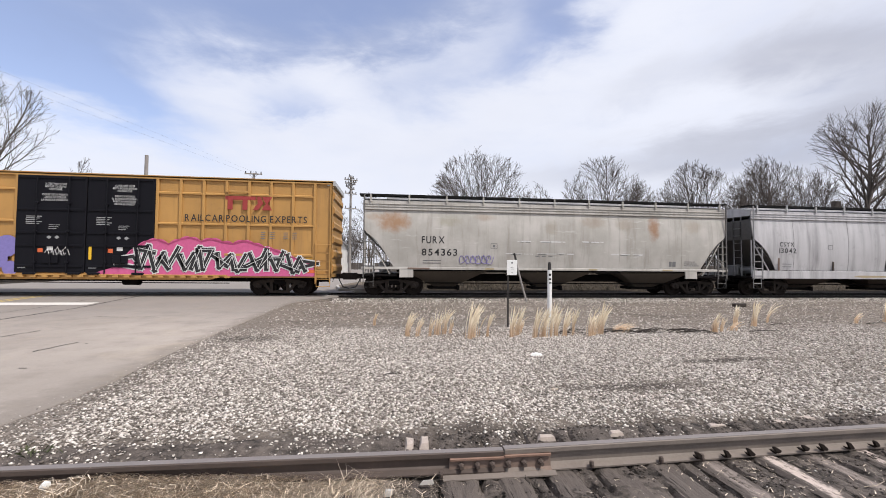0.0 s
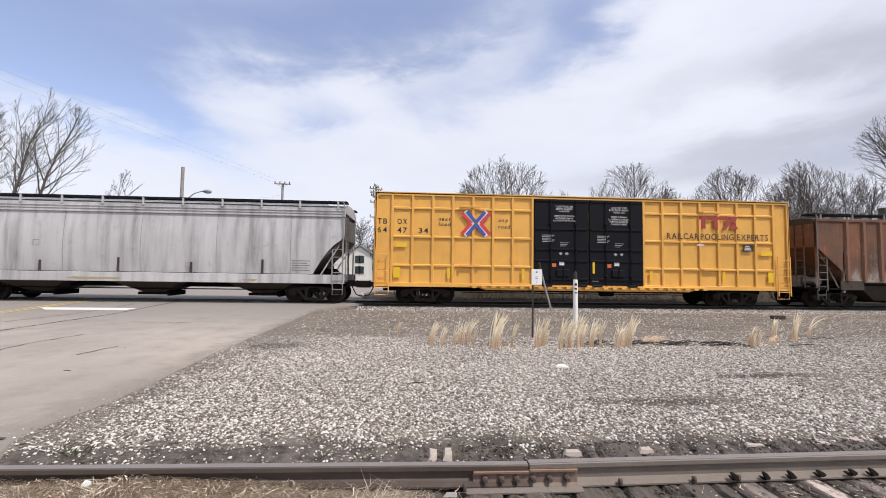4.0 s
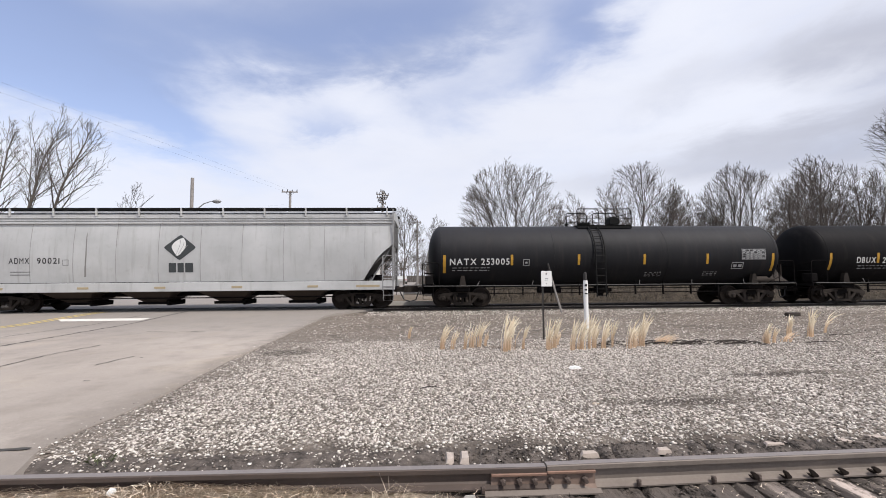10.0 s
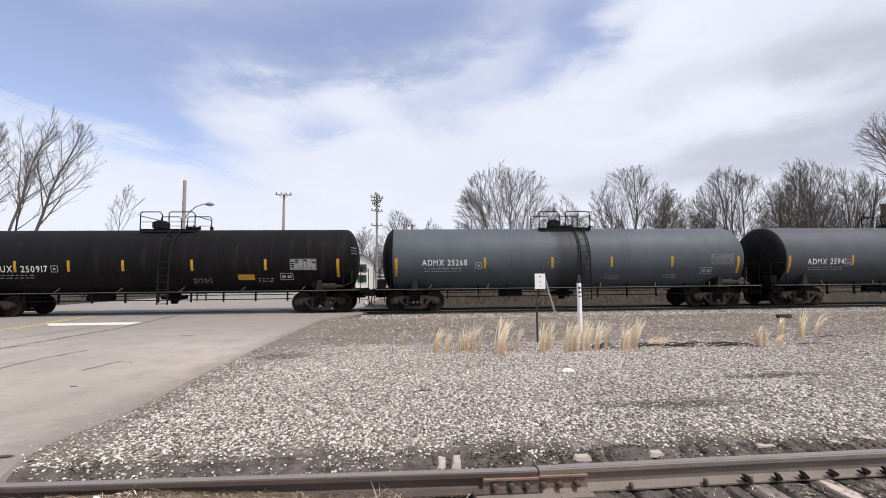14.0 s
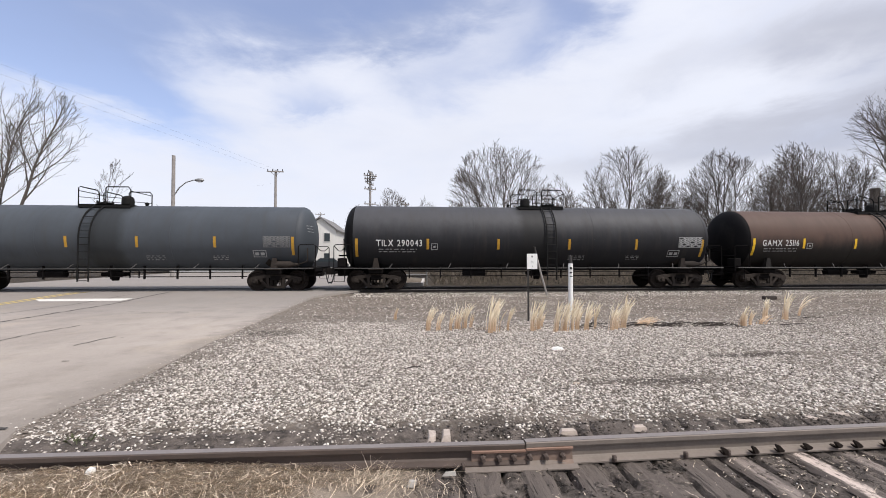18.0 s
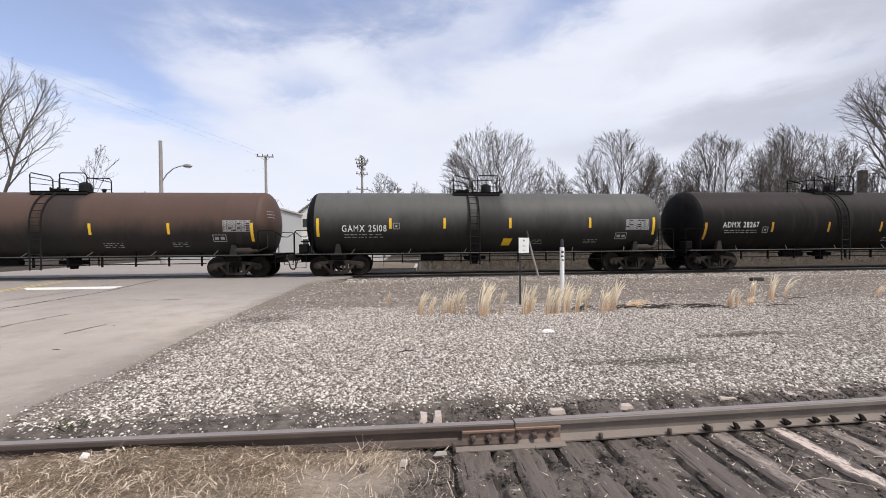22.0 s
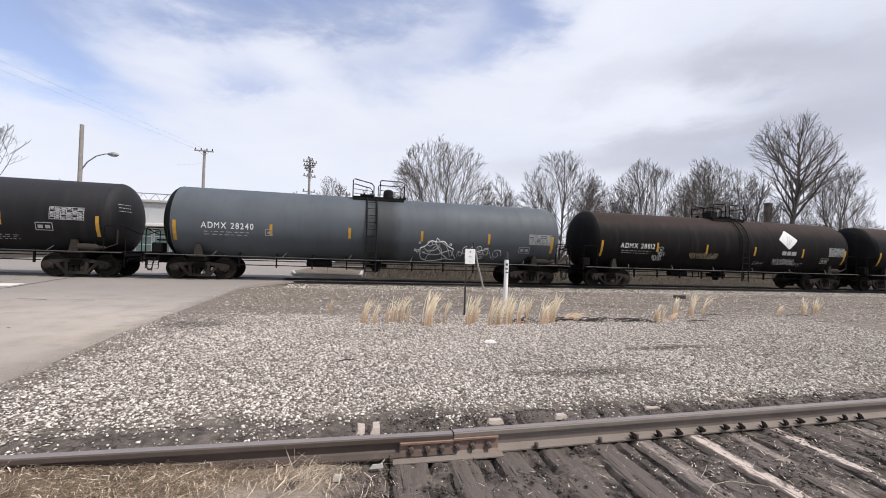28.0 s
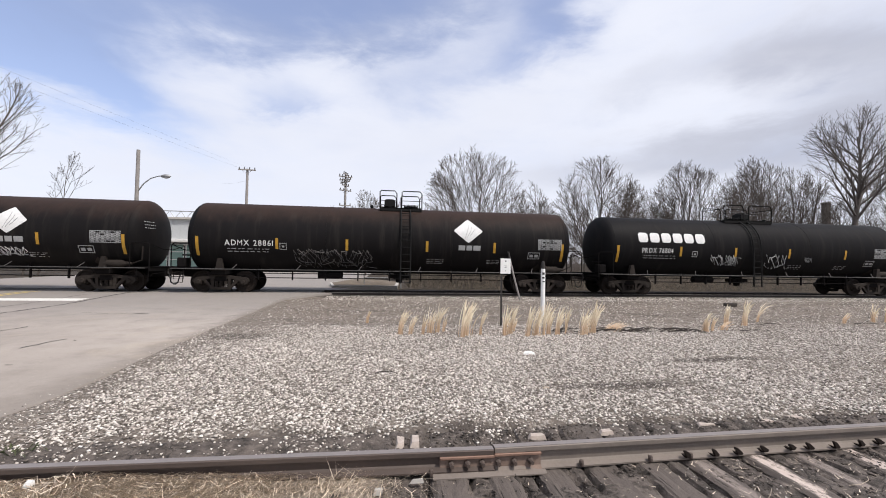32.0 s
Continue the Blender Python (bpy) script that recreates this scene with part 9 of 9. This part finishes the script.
small_sign()
marker_post()
stake()
TUFTS = ((-0.46, 10.6, .38, 26), (0.32, 8.96, .62, 60), (0.55, 8.95, .5, 30), (0.80, 8.92, .5, 26), (0.98, 9.1, .62, 46), (1.16, 9.2, .66, 50), (1.32, 9.3, .4, 24), (1.61, 8.55, .84, 80), (1.72, 8.7, .8, 50), (2.05, 8.8, .62, 34),
         (2.58, 8.73, .70, 60), (2.75, 8.85, .72, 52), (2.95, 9.2, .36, 24), (3.05, 8.55, .72, 66), (3.25, 8.6, .74, 60), (3.46, 8.7, .80, 60), (3.62, 8.8, .72, 48), (3.84, 8.8, .70, 44), (4.08, 8.94, .66, 40), (4.36, 8.7, .74, 40), (4.46, 8.75, .7, 30), (4.74, 8.87, .82, 46), (4.66, 8.9, .7, 24),
         (7.66, 8.98, .52, 60), (7.9, 9.05, .4, 40), (9.2, 10.05, .60, 50), (9.5, 9.8, .8, 60), (10.6, 10.5, .75, 24), (13.1, 10.2, .40, 40), (14.4, 10.4, .62, 40), (14.75, 10.35, .62, 40), (15.1, 10.5, .5, 26))
for k, (x, y, h, n) in enumerate(TUFTS):
    tuft(x, y, h, n, 100 + k, 0.022 + 0.012 * (k % 3), 0.20 + 0.10 * ((k * 7) % 5) / 5 + (0.35 if x > 10.5 and x < 14 else 0))
for k, (x, y, tilt) in enumerate(((5.25, 9.15, 0.9), (5.42, 9.2, 1.0), (8.3, 9.2, 0.9))):
    tuft(x, y, 0.34, 40, 300 + k, 0.10, tilt)


def litter(name, x, y, pts, mat, label, cat, z=0.0, rise=0.45):
    """A low faceted lump from its outline."""
    n = len(pts)
    h = max(abs(a) for p in pts for a in p) * rise
    mb = MB().add([(px, py, -0.02) for px, py in pts] + [(px * 0.72 + 0.01, py * 0.72, h * (0.8 + 0.2 * ((i * 5) % 3))) for i, (px, py) in enumerate(pts)], [tuple(range(n, 2 * n))] + [(i, (i + 1) % n, n + (i + 1) % n, n + i) for i in range(n)])
    solo(name, mb, mat, label, cat, (x, y, z))


litter("white_rock", 2.48, 6.93, [(-.13, -.04), (-.02, -.08), (.12, -.05), (.14, .02), (.04, .07), (-.08, .05)], M["white_plastic"], "flat white rock lying on the gravel", "rock", 0.0, 0.28)
litter("concrete_chunk", 0.16, 3.74, [(-.04, -.11), (.035, -.10), (.045, .06), (-.01, .10), (-.045, .08)], M["tie_chip"], "pale broken concrete chunk beside the rail", "rubble", -0.025, 0.22)
litter("concrete_chunk", 0.29, 3.74, [(-.045, -.09), (.04, -.11), (.045, .09), (-.03, .11)], M["tie_chip"], "pale broken concrete chunk beside the rail", "rubble", -0.025, 0.25)
litter("white_stone", -2.37, 3.20, [(-.028, -.02), (.02, -.028), (.035, .008), (.0, .028), (-.028, .015)], M["white_plastic"], "small white stone in the dead grass", "stone", 0.035)
litter("white_stone", -0.02, 3.05, [(-.035, -.02), (.02, -.025), (.04, .01), (.0, .03), (-.03, .015)], M["kerb"], "pale stone chips by the rail foot", "stone", -0.07)
litter("metal_shim", 0.27, 3.14, [(-.055, -.008), (.05, -.007), (.055, .008), (-.05, .008)], M["kerb"], "short pale strip lying at the rail foot", "scrap", -0.055, 0.2)
for x, y, a in ((2.13, 3.76, .07), (3.23, 3.81, .10), (3.95, 3.84, .08), (4.35, 3.90, .09), (1.42, 3.72, .09)):
    litter("tie_end", x, y, [(-a, -.03), (a, -.05), (a * .9, .05), (-a * .2, .06), (-a * .8, .04)], M["tie_chip"], "bleached flat tie end showing in the gravel", "timber", -0.025, 0.26)
litter("mud_clod", 2.05, 5.05, [(-.05, -.03), (.0, -.04), (.05, -.02), (.04, .03), (-.01, .04), (-.05, .02)], M["mat_straw"], "small clump of dead moss in the gravel", "moss", 0.0, 0.28)
rnd = random.Random(12)
ob = thing("dead_branch", (0, 0, 0), "heap of dark dead branches on the gravel", "branch")
for k in range(46):
    x, y = 3.6 + 3.6 * rnd.random() ** 0.7, 8.85 + 0.45 * rnd.random()
    l, a = rnd.uniform(0.25, 0.8), rnd.gauss(0, 0.35)
    part("stick", MB().tube([(x, y, 0.03), (x + l * 0.5 * math.cos(a), y + l * 0.5 * math.sin(a), 0.05 + 0.05 * rnd.random()), (x + l * math.cos(a), y + l * math.sin(a), 0.02)], rnd.uniform(0.006, 0.015), 5, 0.004), M["debris"], ob)
for x, y, l, a in ((-0.12, 5.86, 0.30, 0.1), (8.6, 9.0, 0.9, 0.05), (13.2, 10.0, 0.8, 0.0), (10.2, 10.0, 0.6, 0.1)):
    mb = MB().tube([(0, 0, 0.012), (l * 0.35, 0.03, 0.03), (l * 0.7, 0.04, 0.028), (l, -0.02, 0.01)], 0.011, 6, 0.006)
    o = solo("twig", mb, M["debris"], "dark bent twig lying on the gravel", "twig", (x, y, 0))
mb = MB().box(-0.30, 0.20, -0.08, 0.08, 0.0, 0.13, 0.02)
solo("tie_piece", mb, M["debris"], "short black piece of broken tie", "timber", (13.4, 14.4, 0.02))


def dead_grass():
    rnd = random.Random(41)
    mb = MB()
    for k in range(72000):
        x = rnd.uniform(-7.0, 0.35)
        y = rnd.uniform(1.6, 3.25)
        if rnd.random() > 1.12 - smooth(-1.0, 0.3, x + 0.6 * noise.noise((y * 2, x, 0))) or rnd.random() < 0.88 * smooth(-0.12, 0.28, noise.noise((x * 1.1, y * 1.5, 6)) + 0.16 * smooth(-1.6, -3.2, x)):
            continue
        l, a = rnd.uniform(0.04, 0.26), rnd.gauss(0.3 + 1.5 * noise.noise((x * 1.1, y * 1.1, 3)), 0.9)
        w = rnd.uniform(0.0007, 0.0019)
        up = 0.012 + 0.05 * max(0.0, noise.noise((x * 2.2, y * 2.2, 15)) + 0.25)
        z0 = -0.082 + bank(x, y) + rnd.random() * up
        z1, z2 = z0 + abs(rnd.gauss(0, 0.010)), z0 + rnd.gauss(0.002, 0.009)
        bend = rnd.gauss(0, 0.6)
        c, s_ = math.cos(a), math.sin(a)
        c2, s2 = math.cos(a + bend), math.sin(a + bend)
        mx, my = x + c * l * 0.5, y + s_ * l * 0.5
        v = []
        for px, py, z in ((x, y, z0), (mx, my, z1 + 0.006), (mx + c2 * l * 0.5, my + s2 * l * 0.5, z2)):
            py = min(py, 3.27)
            v += [(px - s_ * w, py + c * w, z), (px + s_ * w, py - c * w, z + 0.002)]
        mb.add(v, [(0, 1, 3, 2), (2, 3, 5, 4)])
    for cx, cy, n in ((-0.30, 3.10, 60), (-0.15, 3.0, 40), (-2.2, 3.05, 24)):
        for k in range(n):
            l, a = rnd.uniform(0.15, 0.38), rnd.gauss(0.5, 0.7)
            x, y, w = cx + rnd.gauss(0, 0.12), cy + rnd.gauss(0, 0.07), 0.003
            mb.add([(x - w, y, -0.08 + bank(x, y)), (x + w, y, -0.08 + bank(x, y)), (x + l * math.cos(a), y + 0.1 * l * rnd.gauss(0, 1), -0.08 + bank(x, y) + l * 0.5 * abs(math.sin(a)))], [(0, 1, 2)])
    # loose bits blown over the oily dirt
    for k in range(800):
        x, y = rnd.uniform(0.1, 5.5), rnd.uniform(2.2, 3.22)
        if rnd.random() > 0.25 + 0.75 * smooth(1.8, 3.0, x):
            continue
        l, a, w = rnd.uniform(0.012, 0.07), rnd.uniform(0, 3.14), rnd.uniform(0.0012, 0.004)
        c, s_, z = math.cos(a), math.sin(a), -0.074 + rnd.uniform(0, 0.012)
        mb.add([(x - s_ * w, y + c * w, z), (x + s_ * w, y - c * w, z), (x + c * l, y + s_ * l, z + rnd.uniform(0, 0.01))], [(0, 1, 2)])
    solo("dead_grass", mb, M["mat_straw"], "matted dead grass along the foot of the rail", "grass", kind="stuff")


dead_grass()


def green_weed(x, y, n, seed):
    rnd = random.Random(seed)
    mb = MB()
    for k in range(n):
        px, py, h = rnd.gauss(0, 0.10), rnd.gauss(0, 0.05), rnd.uniform(0.015, 0.045)
        a, w = rnd.uniform(0, 6.28), rnd.uniform(0.003, 0.008)
        c, s_ = math.cos(a), math.sin(a)
        mb.add([(px - s_ * w * 0.4, py + c * w * 0.4, 0), (px + s_ * w * 0.4, py - c * w * 0.4, 0), (px + c * h * 0.5 + s_ * w, py + s_ * h * 0.5 - c * w, h * 0.8), (px + c * h, py + s_ * h, h * 0.9), (px + c * h * 0.5 - s_ * w, py + s_ * h * 0.5 + c * w, h * 0.8)], [(0, 1, 2, 3, 4)])
    solo("green_weed", mb, M["weed"], "small green weed growing in the gravel by the rail", "weed", (x, y, bed_z(x, y) - 0.004), kind="stuff")


green_weed(-2.95, 3.82, 34, 5)


def stalk(x, y, pts):
    mb = MB().tube([(a, b, c) for a, b, c in pts], 0.0022, 5, 0.0014)
    solo("dry_stalk", mb, M["stalk"], "thin bent dry stalk lying on the dirt", "stalk", (x, y, -0.065), group="dry stalks on the dirt")


stalk(2.55, 2.42, [(0, 0, 0), (0.12, 0.07, 0.02), (0.30, 0.09, 0.02), (0.52, 0.02, 0.005), (0.60, -0.03, 0.0)])
stalk(2.70, 2.62, [(0, 0, 0), (0.10, 0.06, 0.015), (0.20, 0.15, 0.0)])
stalk(3.55, 2.75, [(0, 0, 0), (0.08, -0.02, 0.012), (0.22, 0.03, 0.01), (0.30, 0.10, 0.0)])


# ---- what moves ----
TRAIN = [(0, -0.12), (1, -9.04), (2, -18.61), (3, -27.55), (4, -37.01), (5, -46.46), (6, -55.91), (7, -65.10), (8, -74.12), (9, -83.69), (10, -92.68), (11, -102.27), (12, -111.53), (13, -120.49), (14, -130.09), (15, -139.49), (16, -148.88), (17, -158.28), (18, -167.47), (19, -177.15), (20, -186.16), (21, -195.78), (22, -204.85), (23, -214.17), (24, -223.86), (25, -232.97), (26, -242.65), (27, -252.07), (28, -261.49), (29, -270.91), (30, -280.27), (31, -290.14), (32, -299.29)]


def motions():
    ts, xs = [r[0] for r in TRAIN], [r[1] for r in TRAIN]
    for car, s in CARS:
        walk(car, [(t, pose(s + x, YC, ZR)) for t, x in TRAIN])
    # wheels turn while their car is near the crossing
    for s, w, (x, y, z) in WHEELS:
        rows = []
        for k in range(0, 481):
            t = k / 15
            d = float(np.interp(t, ts, xs))
            if abs(s + d) < 31:
                rows.append((t, d))
        if not rows:
            continue
        if rows[0][0] > 0:
            rows.insert(0, (0.0, rows[0][1]))
        if rows[-1][0] < 32:
            rows.append((32.0, rows[-1][1]))
        walk(w, [(t, pose(x, y, z, 0, math.degrees(d / WR), 0)) for t, d in rows])


motions()
